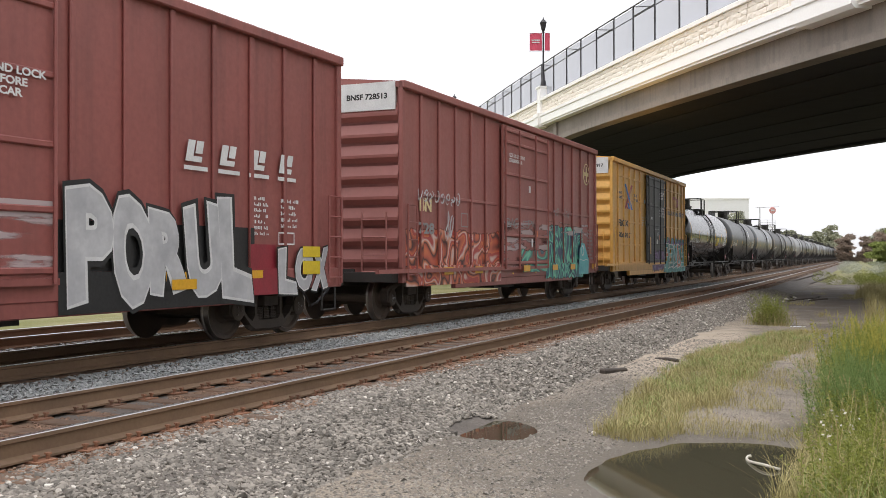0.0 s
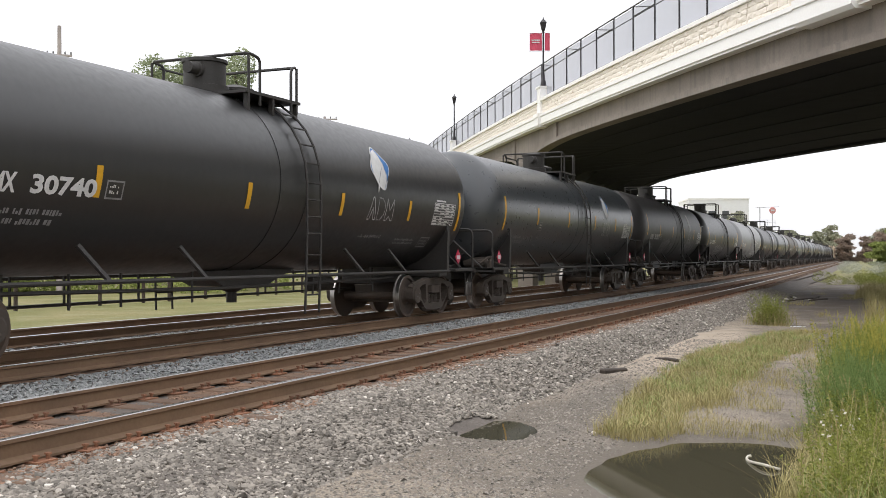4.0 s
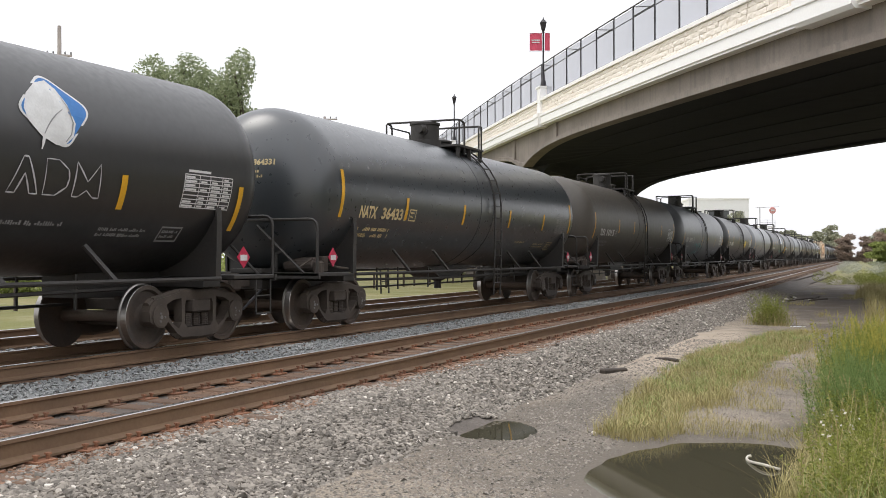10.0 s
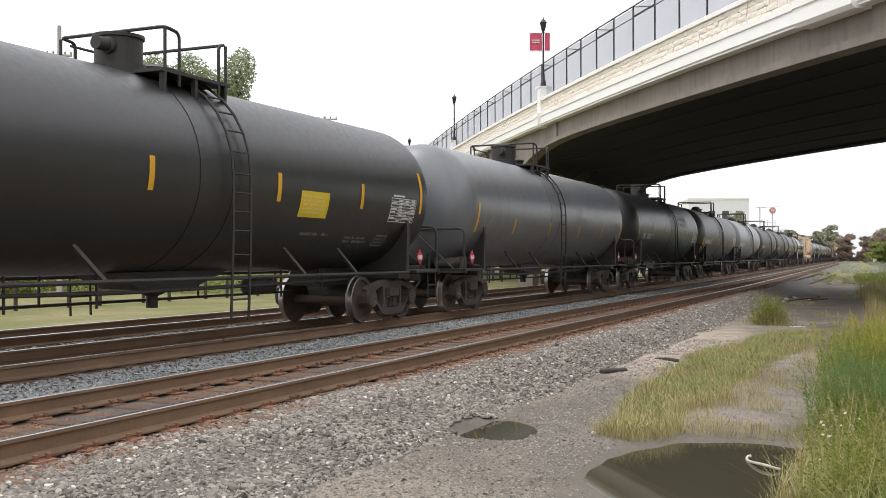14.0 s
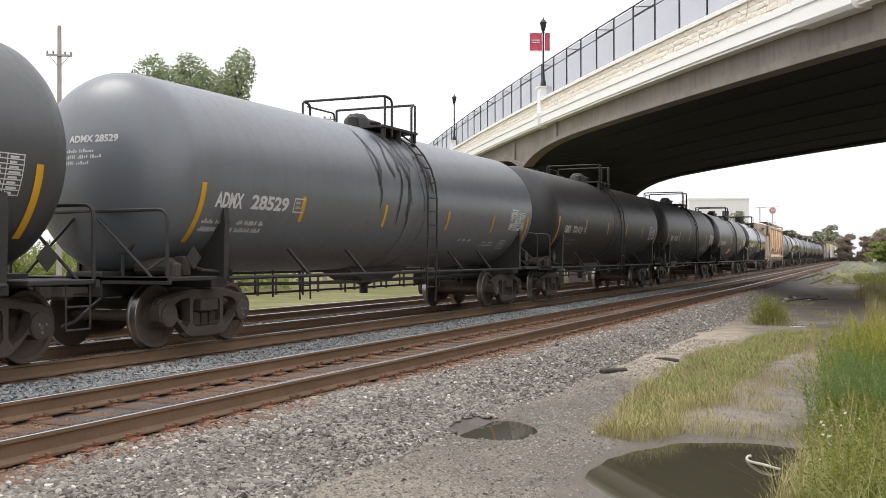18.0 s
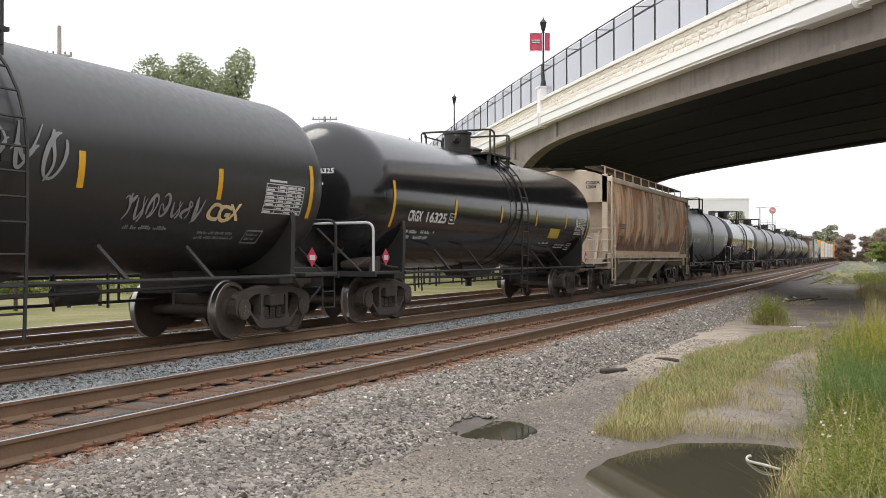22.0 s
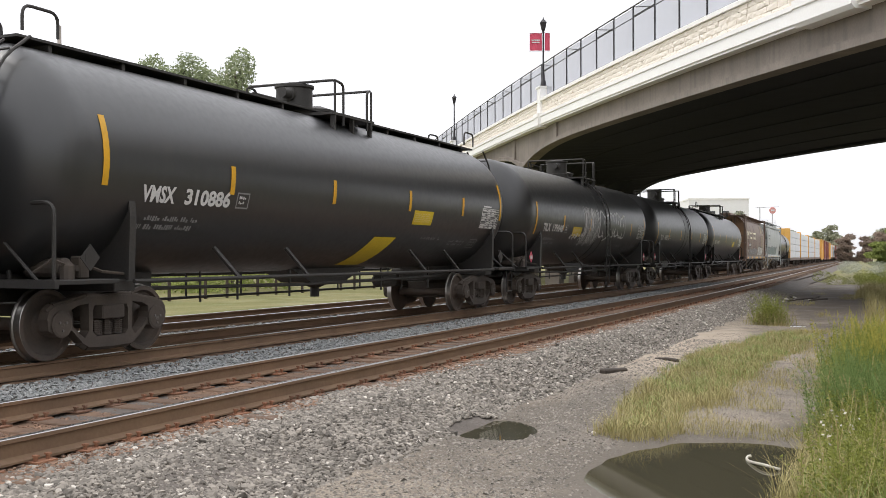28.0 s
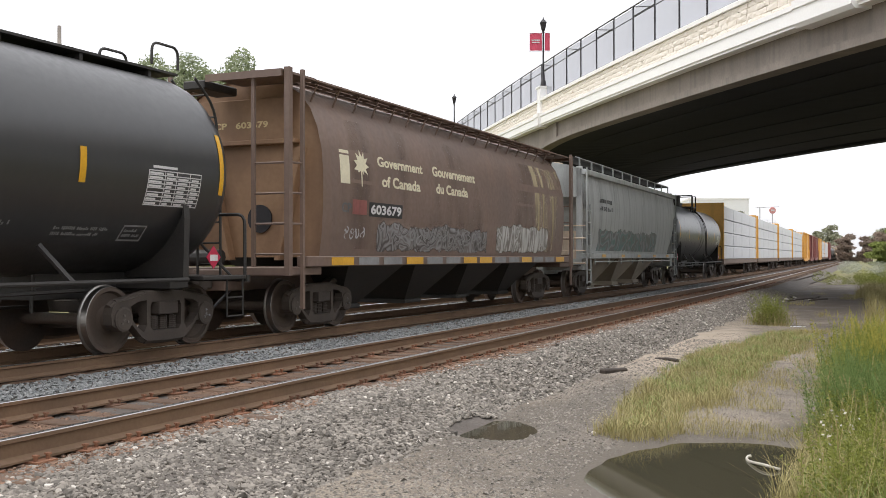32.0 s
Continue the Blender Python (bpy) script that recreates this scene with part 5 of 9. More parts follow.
    part("brake_piping", bm, "frame", car, smooth=True)
    if walkway:
        bm = bmesh.new()
        box(bm, -0.46, 0.46, -TANK_L / 2 + 0.45, TANK_L / 2 - 0.45, zt + 0.04, zt + 0.075)
        for y in np.arange(-7, 7.1, 1.4):
            box(bm, -0.42, 0.42, y - 0.03, y + 0.03, zt - 0.08, zt + 0.045)
        part("running_board", bm, "frame", car)
        for s in (-1, 1):
            bm = bmesh.new()
            y = s * (TANK_L / 2 - 0.5)
            for sx in (0.3, 0.74):
                tube(bm, rounded([(sx, y + s * 0.1, zt), (sx, y + s * 0.62, zt - 0.4), (sx, y + s * 0.75, TANK_Z), (sx, y + s * 0.75, 1.0)], 0.3), 0.022)
            for z in np.arange(1.2, zt, 0.33):
                yy = y + s * 0.75 if z < 3.2 else y + s * (0.75 - (z - 3.2) * 0.5)
                tube(bm, [(0.3, yy, z), (0.74, yy, z)], 0.016, 5)
            part("end_ladder", bm, "frame", car)
            for sx in (-0.5, 0.5):
                bm = bmesh.new()
                tube(bm, rounded([(sx, y, zt + 0.12), (sx, y, zt + 0.45), (sx, y - s * 0.6, zt + 0.45), (sx, y - s * 0.6, zt + 0.12)], 0.14), 0.022)
                part("grab_loop", bm, "frame", car)
    truck(car, -TRUCK_Y)
    truck(car, TRUCK_Y)
    return car


# ---- boxcar ----
BOX_X, BOX_H = 1.6, 4.87


def box_car(body="red", door="red", length=CAR_L):
    car = empty("boxcar")
    h = 7.38
    bm = boxes((-1.55, 1.55, -h + 0.06, h - 0.06, 1.08, BOX_H - 0.16))
    part("body", bm, body, car)
    for sx in (-1, 1):
        def bx(a, b, y0, y1, z0, z1, sx=sx):
            return (min(sx * a, sx * b), max(sx * a, sx * b), y0, y1, z0, z1)
        for y in list(np.arange(-h + 0.95, -1.9, 0.93)) + list(np.arange(2.2 + 0.6, h - 0.4, 0.93)):
            part("post", boxes(bx(1.55, 1.6, y - 0.05, y + 0.05, 1.1, BOX_H - 0.2), bevel=0.015), body, car)
        for z in (1.75, 2.6, 3.45, 4.25):
            part("rib", boxes(bx(1.55, 1.585, -h + 0.95, -1.95, z - 0.035, z + 0.035), bevel=0.012), body, car)
            part("rib", boxes(bx(1.55, 1.585, 2.4, h - 0.5, z - 0.035, z + 0.035), bevel=0.012), body, car)
        part("side_sill", boxes(bx(1.5, 1.6, -h, h, 0.78, 1.12), bx(1.46, 1.58, -4.6, 4.6, 0.6, 0.8), bevel=0.015), body, car)
        part("roof_edge", boxes(bx(1.52, 1.66, -h, h, BOX_H - 0.2, BOX_H - 0.04), bevel=0.02), body, car)
        for s in (-1, 1):
            part("corner_post", boxes(bx(1.5, 1.61, min(s * h, s * (h - 0.14)), max(s * h, s * (h - 0.14)), 0.8, BOX_H - 0.06), bevel=0.02), body, car)
        dm = boxes(bx(1.6, 1.66, -1.72, 1.86, 1.05, BOX_H - 0.26), bevel=0.01)
        dr = part("door", dm, door, car)
        for z in (1.15, 1.85, 2.6, 3.4, 4.2, 4.5):
            part("door_rib", boxes(bx(1.66, 1.7, -1.68, 1.82, z - 0.04, z + 0.04), bevel=0.015), door, dr)
        for y in (-1.66, -0.62, 0.72, 1.8):
            bm = bmesh.new()
            tube(bm, [(sx * 1.71, y, 1.0), (sx * 1.71, y, BOX_H - 0.3)], 0.025, 6)
            part("lock_rod", bm, door, dr)
        part("door_track", boxes(bx(1.6, 1.68, -5.4, 5.0, 0.98, 1.06)), body, car)
        for s in (-1, 1):
            bm = bmesh.new()
            for y in (s * (h - 0.12), s * (h - 0.55)):
                tube(bm, [(sx * 1.67, y, 0.85), (sx * 1.67, y, 2.35)], 0.02)
            for z in np.arange(0.95, 2.4, 0.35):
                tube(bm, [(sx * 1.67, s * (h - 0.12), z), (sx * 1.67, s * (h - 0.55), z)], 0.016)
            part("ladder", bm, body, car)
            bm = bmesh.new()
            tube(bm, [(sx * 1.55, s * (h - 0.15), 0.85), (sx * 1.55, s * (h - 0.15), 0.4), (sx * 1.55, s * (h - 0.6), 0.4), (sx * 1.55, s * (h - 0.6), 0.85)], 0.02)
            if s > 0:
                part("step", bm, "frame", car)
            else:
                bm.free()
        for y in np.arange(-6.4, 6.5, 1.85):
            part("reflector", boxes(bx(1.6, 1.608, y - 0.22, y + 0.22, 0.98, 1.1)) if sx > 0 and abs(y) > 2.3 else boxes(bx(1.6, 1.605, y - 0.05, y + 0.05, 0.86, 0.9)), "stripe", car)
    # roof with cross ribs, ends with horizontal corrugations
    bm = bmesh.new()
    prism(bm, [(-1.58, BOX_H - 0.18), (-1.58, BOX_H - 0.06), (0, BOX_H + 0.1), (1.58, BOX_H - 0.06), (1.58, BOX_H - 0.18)], -h, h, "y")
    part("roof", bm, body, car)
    for y in np.arange(-h + 0.5, h, 1.05):
        bm = bmesh.new()
        prism(bm, [(-1.6, BOX_H - 0.1), (-1.6, BOX_H - 0.02), (0, BOX_H + 0.14), (1.6, BOX_H - 0.02), (1.6, BOX_H - 0.1)], y - 0.04, y + 0.04, "y")
        part("roof_rib", bm, body, car)
    for s in (-1, 1):
        bm = bmesh.new()
        z, k = 1.1, 0
        prof = [(0.0, 0.8)]
        while z < BOX_H - 0.65:
            prof += [(0.0, z), (0.075, z + 0.1), (0.075, z + 0.16), (0.0, z + 0.36)]
            z += 0.42
        prof += [(0.0, BOX_H - 0.1), (-0.06, BOX_H - 0.1), (-0.06, 0.8)]
        prism(bm, [(s * (h - 0.06 + a), b) for a, b in prof], -1.5, 1.5, "x")
        e = part("end", bm, body, car)
        part("end_panel", boxes((-1.45, 1.45, min(s * (h - 0.04), s * (h + 0.03)), max(s * (h - 0.04), s * (h + 0.03)), BOX_H - 0.62, BOX_H - 0.06)), "white", car, "white painted top panel")
        bm = bmesh.new()
        for x in (0.75, 1.3):
            tube(bm, [(x, s * (h + 0.12), 0.9), (x, s * (h + 0.12), 2.2)], 0.018)
        for z in np.arange(1.0, 2.3, 0.35):
            tube(bm, [(0.75, s * (h + 0.12), z), (1.3, s * (h + 0.12), z)], 0.015)
        part("end_ladder", bm, body, car)
        part("end_sill", boxes((-1.5, 1.5, min(s * h, s * (h + 0.25)), max(s * h, s * (h + 0.25)), 0.8, 1.0), (-0.35, 0.35, min(s * (h - 1.5), s * (CAR_L / 2 - 0.5)), max(s * (h - 1.5), s * (CAR_L / 2 - 0.5)), 0.72, 1.0)), "frame", car)
        coupler(car, s * (CAR_L / 2 - 0.7), s)
    part("underframe", boxes((-0.5, 0.5, -h, h, 0.8, 1.06), (-1.3, 1.3, -5, -4.8, 0.82, 1.06), (-1.3, 1.3, 4.8, 5, 0.82, 1.06), (-1.3, 1.3, -2, -1.8, 0.75, 1.06), (-1.3, 1.3, 1.8, 2, 0.75, 1.06), (0.4, 1.1, -0.9, 0.6, 0.5, 0.85)), "frame", car)
    truck(car, -5.9)
    truck(car, 5.9)
    return car


# ---- covered hopper ----
def hopper_wrap(y, z, lift=0.006):
    return (hop_x(z) + lift, y, z)


def hop_x(z):
    t = (z - 1.45) / (4.1 - 1.45)
    return 1.46 + 0.17 * math.sin(math.pi * min(1, max(0, t)) * 0.9)


def hopper_car(side="cream", end="cream_end", bay="soot", roof="cream_end", flat=False):
    car = empty("covered_hopper")
    hb, ht = 6.9, 7.75
    zs = [1.35 + (4.1 - 1.35) * k / 12 for k in range(13)]
    prof = [(hop_x(z), z) for z in zs] + [(1.42, 4.1), (0.7, 4.3), (-0.7, 4.3), (-1.42, 4.1)] + [(-hop_x(z), z) for z in zs[::-1]]
    bm = bmesh.new()
    n = len(prof)
    def hy(z):
        """The end sheets lean in towards the bottom."""
        return 6.55 + 1.15 * min(1.0, max(0.0, (z - 1.42) / 1.78))
    rows = []
    for k in range(9):
        f = k / 8 * 2 - 1
        rows.append([bm.verts.new((x, f * hy(z), z)) for x, z in prof])
    for a, b in zip(rows, rows[1:]):
        for i in range(n):
            bm.faces.new((a[i], b[i], b[(i + 1) % n], a[(i + 1) % n]))
    for r in (rows[0][::-1], rows[-1]):
        f = bm.faces.new(r)
        f.material_index = 1
    part("body", bm, [side, end], car, smooth=True)
    for sx in (-1, 1):
        a = (min(sx * 1.38, sx * 1.64), max(sx * 1.38, sx * 1.64))
        part("top_chord", boxes((*a, -ht, ht, 3.93, 4.11), bevel=0.02), roof, car)
        part("side_sill", boxes((min(sx * 1.4, sx * 1.62), max(sx * 1.4, sx * 1.62), -ht, ht, 1.24, 1.42), bevel=0.02), roof, car)
        for y in (-5.4, -2.56, 0.09, 3.07, 5.9):
            part("reflector", boxes((min(sx * 1.62, sx * 1.626), max(sx * 1.62, sx * 1.626), y - 0.25, y + 0.25, 1.28, 1.38)), "stripe", car)
        bm = bmesh.new()
        tube(bm, [(sx * 1.6, -6.6, 1.14), (sx * 1.6, 6.6, 1.14)], 0.022)
        for y in np.arange(-6.5, 6.6, 1.85):
            tube(bm, [(sx * 1.6, y, 1.05), (sx * 1.6, y, 1.26)], 0.022)
        part("grab_bar", bm, roof, car)
        for s in (-1, 1):
            bm = bmesh.new()
            for y in (s * ht, s * (ht - 0.45)):
                tube(bm, [(sx * 1.66, y, 0.45), (sx * 1.66, y, 4.15 if y == s * ht else 3.0)], 0.03)
            for z in np.arange(0.5, 3.1, 0.38):
                tube(bm, [(sx * 1.66, s * ht, z), (sx * 1.66, s * (ht - 0.45), z)], 0.02)
            part("ladder", bm, roof, car)
            part("corner_post", boxes((min(sx * 1.3, sx * 1.5), max(sx * 1.3, sx * 1.5), min(s * (ht - 0.12), s * ht), max(s * (ht - 0.12), s * ht), 0.95, 4.2), bevel=0.015), roof, car)
            # slanted strut between sill and end sheet
            bm = bmesh.new()
            prism(bm, [(s * (ht - 0.1), 1.05), (s * (ht - 0.35), 1.05), (s * 6.5, 2.5), (s * 6.75, 2.6)], sx * 1.0 - 0.04, sx * 1.0 + 0.04, "x")
            part("end_strut", bm, end, car)
        # running board and its edge rail
        part("running_board", boxes((min(sx * 0.7, sx * 1.3), max(sx * 0.7, sx * 1.3), -ht, ht, 4.45, 4.49)), "frame", car)
        bm = bmesh.new()
        for y in np.arange(-ht + 0.3, ht, 1.5):
            box(bm, sx * 1.34 - 0.02, sx * 1.34 + 0.02, y - 0.04, y + 0.04, 4.1, 4.5)
            tube(bm, [(sx * 1.3, y, 4.5), (sx * 0.7, y, 4.48)], 0.02)
        tube(bm, [(sx * 1.3, -ht, 4.5), (sx * 1.3, ht, 4.5)], 0.018)
        part("board_rail", bm, roof, car)
    part("hatch_trough", boxes((-0.42, 0.42, -7.0, 7.0, 4.3, 4.42), bevel=0.03), roof, car)
    for y in np.arange(-6, 6.1, 2.4):
        bm = bmesh.new()
        lathe(bm, [(4.41, 0.36), (4.47, 0.36), (4.5, 0.25)], 14, "z", (0, y, 0))
        part("hatch", bm, roof, car)
    for s in (-1, 1):
        part("end_sill", boxes((-1.5, 1.5, min(s * ht, s * (ht - 0.5)), max(s * ht, s * (ht - 0.5)), 0.88, 1.24), (-0.3, 0.3, min(s * 5.2, s * (CAR_L / 2 - 0.5)), max(s * 5.2, s * (CAR_L / 2 - 0.5)), 0.74, 1.1), bevel=0.015), end, car)
        part("end_platform", boxes((-1.45, 1.45, min(s * ht, s * (ht + 0.3)), max(s * ht, s * (ht + 0.3)), 1.0, 1.05)), "frame", car)
        bm = bmesh.new()
        prism(bm, [(-1.5, 3.22), (1.5, 3.22), (1.5, 4.1), (1.0, 4.27), (0.5, 4.36), (0, 4.39), (-0.5, 4.36), (-1.0, 4.27), (-1.5, 4.1)], min(s * ht, s * (ht - 0.05)), max(s * ht, s * (ht - 0.05)), "y")
        part("end_top", bm, end, car)
        part("end_plate", boxes((-1.15, 1.15, min(s * 7.0, s * 7.06), max(s * 7.0, s * 7.06), 1.05, 2.15)), end, car)
        part("brake_step", boxes((-0.35, 0.35, min(s * ht, s * (ht + 0.3)), max(s * ht, s * (ht + 0.3)), 4.36, 4.42)), "frame", car)
        bm = bmesh.new()
        tube(bm, [(0.72, s * (ht + 0.06), 1.0), (0.72, s * (ht + 0.06), 3.3)], 0.03)
        for z in (1.1, 1.5, 1.9, 2.3):
            tube(bm, [(0.72, s * (ht + 0.06), z), (1.62, s * (ht + 0.04), z)], 0.02)
        part("end_ladder", bm, roof, car)
        coupler(car, s * (CAR_L / 2 - 0.7), s)
    for k in range(3):
        y = -4.0 + k * 3.6
        bm = bmesh.new()
        top = [(-1.4, y - 1.7, 1.36), (1.4, y - 1.7, 1.36), (1.4, y + 1.7, 1.36), (-1.4, y + 1.7, 1.36)]
        low = [(-0.7, y - 0.42, 0.34), (0.7, y - 0.42, 0.34), (0.7, y + 0.42, 0.34), (-0.7, y + 0.42, 0.34)]
        v = [bm.verts.new(p) for p in top + low]
        for i in range(4):
            bm.faces.new((v[i], v[(i + 1) % 4], v[4 + (i + 1) % 4], v[4 + i]))
        bm.faces.new(v[4:])
        bm.faces.new(v[3::-1])
        b = part("hopper_bay", bm, bay, car)
        part("outlet_gate", boxes((-0.78, 0.78, y - 0.5, y + 0.5, 0.22, 0.36), bevel=0.01), "soot", b)
    truck(car, -6.15)
    truck(car, 6.15)
    return car


# ---- round-sided grain hopper ----
ROUND = [(1.5, 1.3), (1.555, 1.7), (1.585, 2.2), (1.59, 2.7), (1.56, 3.15), (1.47, 3.55), (1.33, 3.88), (1.13, 4.14), (0.8, 4.34), (0.3, 4.44)]


def round_wrap(y, z, lift=0.006):
    return (float(np.interp(z, [p[1] for p in ROUND], [p[0] for p in ROUND])) + lift, y, z)


def round_hopper(side="brownhop", end="rusthop"):
    car = empty("covered_hopper")
    hy = 7.05
    prof = ROUND + [(-x, z) for x, z in ROUND[::-1]]
    n = len(prof)
    bm = bmesh.new()
    rows = [[bm.verts.new((x, y, z)) for x, z in prof] for y in (-hy, -hy + 0.12, -3.5, 0, 3.5, hy - 0.12, hy)]
    for a, b in zip(rows, rows[1:]):
        for i in range(n):
            bm.faces.new((a[i], b[i], b[(i + 1) % n], a[(i + 1) % n]))
    part("body", bm, [side], car, smooth=True)
    for s in (-1, 1):
        def yy(a, b):
            return (min(s * a, s * b), max(s * a, s * b))
        # end sheet, set back inside the rim, and the slope sheet below
        bm = bmesh.new()
        prism(bm, [(x * 0.985, z) for x, z in prof if z > 1.25], *yy(hy - 0.06, hy - 0.1), "y")
        part("end_sheet", bm, end, car)
        part("end_panel", boxes((-1.05, 0.95, *yy(hy - 0.06, hy + 0.02), 3.36, 4.1), (-1.15, 1.1, *yy(hy - 0.06, hy + 0.12), 3.28, 3.36), bevel=0.01), end, car)
        # solid black disc that stands for the dark inside of a round hole
        bm = bmesh.new()
        lathe(bm, [(0.0, 0.25), (0.03, 0.25)], 20, "y", (0.28, s * (hy - 0.05) - (0.03 if s < 0 else 0), 1.98))
        part("access_hole", bm, "iron", car, "round black disc painted as the dark opening in the end sheet")
        for x0, x1, z1 in ((0.72, 1.18, 3.2), (-0.3, -0.75, 3.2), (-0.95, -1.25, 2.6)):
            bm = bmesh.new()
            prism(bm, [(x0 - 0.05, 1.25), (x0 + 0.05, 1.25), (x1 + 0.05, z1), (x1 - 0.05, z1)], *yy(hy - 0.06, hy + 0.12), "y")
            part("end_gusset", bm, end, car)
        part("end_sill", boxes((-1.5, 1.5, *yy(hy - 0.1, 8.1), 1.0, 1.14), (-0.33, 0.33, *yy(5.0, CAR_L / 2 - 0.5), 0.74, 1.1), bevel=0.015), "brownhop", car)
        for x, y in ((1.52, 8.05), (1.6, 7.74), (0.85, 8.05), (-1.52, 8.05), (-1.6, 7.74), (-0.85, 8.05)):
            bm = bmesh.new()
            w = 0.05 if abs(x) == 1.52 else 0.03
            box(bm, x - w, x + w, s * y - w, s * y + w, 0.45 if abs(x) == 1.6 else 1.0, 4.4)
            part("cage_post", bm, side, car)
        for sx in (-1, 1):
            for z in (1.35, 1.85, 2.35, 2.85):
                bm = bmesh.new()
                tube(bm, [(sx * 0.85, s * 8.05, z), (sx * 1.52, s * 8.05, z), (sx * 1.6, s * 7.74, z)], 0.02)
                part("rung", bm, side, car)
        part("end_roof", boxes((-0.05, 1.45, *yy(hy, 8.15), 4.33, 4.37), (-0.05, 1.45, *yy(8.11, 8.15), 4.25, 4.33)), side, car)
        part("brake_platform", boxes((-0.55, -0.1, *yy(hy + 0.1, 8.1), 4.15, 4.3), bevel=0.02), "frame", car)
        bm = bmesh.new()
        lathe(bm, [(0, 0.14), (0.7, 0.14)], 12, "x", (-0.9, s * 7.5, 1.3))
        part("brake_cylinder", bm, "frame", car)
        coupler(car, s * (CAR_L / 2 - 0.7), s)
    for sx in (-1, 1):
        part("side_sill", boxes((min(sx * 1.4, sx * 1.6), max(sx * 1.4, sx * 1.6), -7.6, 7.6, 1.14, 1.32), bevel=0.015), side, car)
        bm = bmesh.new()
        for j in range(3):
            x = sx * (0.86 + 0.2 * j)
            box(bm, min(x, x + sx * 0.15), max(x, x + sx * 0.15), -hy, hy, 4.34, 4.37)
        part("running_board", bm, side, car)
        for y in np.arange(-6.9, 7.0, 0.76):
            bm = bmesh.new()
            tube(bm, [(sx * 1.42, y, 4.32), (sx * 0.8, y, 4.34)], 0.018, 5)
            tube(bm, [(sx * 1.4, y, 4.32), (sx * 1.25, y, 4.0)], 0.018, 5)
            part("board_bracket", bm, side, car)
        bm = bmesh.new()
        tube(bm, [(sx * 1.44, -hy, 4.34), (sx * 1.44, hy, 4.34)], 0.025, 5)
        part("board_rail", bm, side, car)
    part("hatch_trough", boxes((-0.38, 0.38, -6.6, 6.6, 4.4, 4.6), bevel=0.04), side, car)
    for k in range(4):
        y = -4.4 + k * 2.93
        bm = bmesh.new()
        v = [bm.verts.new(p) for p in [(-1.4, y - 1.35, 1.3), (1.4, y - 1.35, 1.3), (1.4, y + 1.35, 1.3), (-1.4, y + 1.35, 1.3), (-0.6, y - 0.35, 0.36), (0.6, y - 0.35, 0.36), (0.6, y + 0.35, 0.36), (-0.6, y + 0.35, 0.36)]]
        for i in range(4):
            bm.faces.new((v[i], v[(i + 1) % 4], v[4 + (i + 1) % 4], v[4 + i]))
        bm.faces.new(v[4:])
        b = part("hopper_bay", bm, "frame", car)
        part("outlet_gate", boxes((-0.65, 0.65, y - 0.42, y + 0.42, 0.28, 0.37), bevel=0.01), "frame", b)
    truck(car, -6.2)
    truck(car, 6.2)
    return car


# ---- centre-beam flat car with wrapped lumber ----
def lumber_car():
    car = empty("lumber_car")
    part("deck", boxes((-1.45, 1.45, -10.6, 10.6, 0.85, 1.15), (-0.3, 0.3, -11.2, 11.2, 0.7, 0.95), bevel=0.01), "brownhop", car)
    part("centre_beam", boxes((-0.1, 0.1, -10.4, 10.4, 1.15, 4.6), bevel=0.01), "yellowcar", car)
    for s in (-1, 1):
        part("bulkhead", boxes((-1.45, 1.45, min(s * 10.4, s * 10.6), max(s * 10.4, s * 10.6), 1.15, 4.7), bevel=0.02), "yellowcar", car)
        coupler(car, s * 10.9, s)
    for sx in (-1, 1):
        for k in range(4):
            y0 = -10.2 + k * 5.12
            for j in range(4):
                part("lumber_package", boxes((min(sx * 0.14, sx * 1.42), max(sx * 0.14, sx * 1.42), y0, y0 + 4.98, 1.17 + j * 0.84, 1.17 + j * 0.84 + 0.8), bevel=0.03), "wrap", car, "white plastic-wrapped lumber package")
            for y in (y0 + 1.2, y0 + 3.7):
                part("strap", boxes((min(sx * 1.42, sx * 1.432), max(sx * 1.42, sx * 1.432), y - 0.03, y + 0.03, 1.15, 4.53)), "dim", car)
    truck(car, -8.6)
    truck(car, 8.6)
    return car

# ---- the train ----
TRAIN = []
TEMPLATES = {}
COUPLERS = (-0.2, 17.0, 34.2, 50.9, 68.5, 85.8, 103.0, 120.2, 137.2, 154.2, 171.5, 188.8, 206.0, 223.3, 240.8, 258.3, 275.7, 293.2, 310.35, 327.4, 344.5, 362.0, 379.2, 396.7, 414.0, 431.1, 448.2, 465.2, 482.2, 498.9, 516.0, 533.1, 550.2, 567.3)


def repaint(car, name, m):
    for o in car.children_recursive:
        if o.name.split(".")[0] == name:
            for k in range(len(o.material_slots)):
                o.material_slots[k].link = "OBJECT"
                o.material_slots[k].material = M[m]


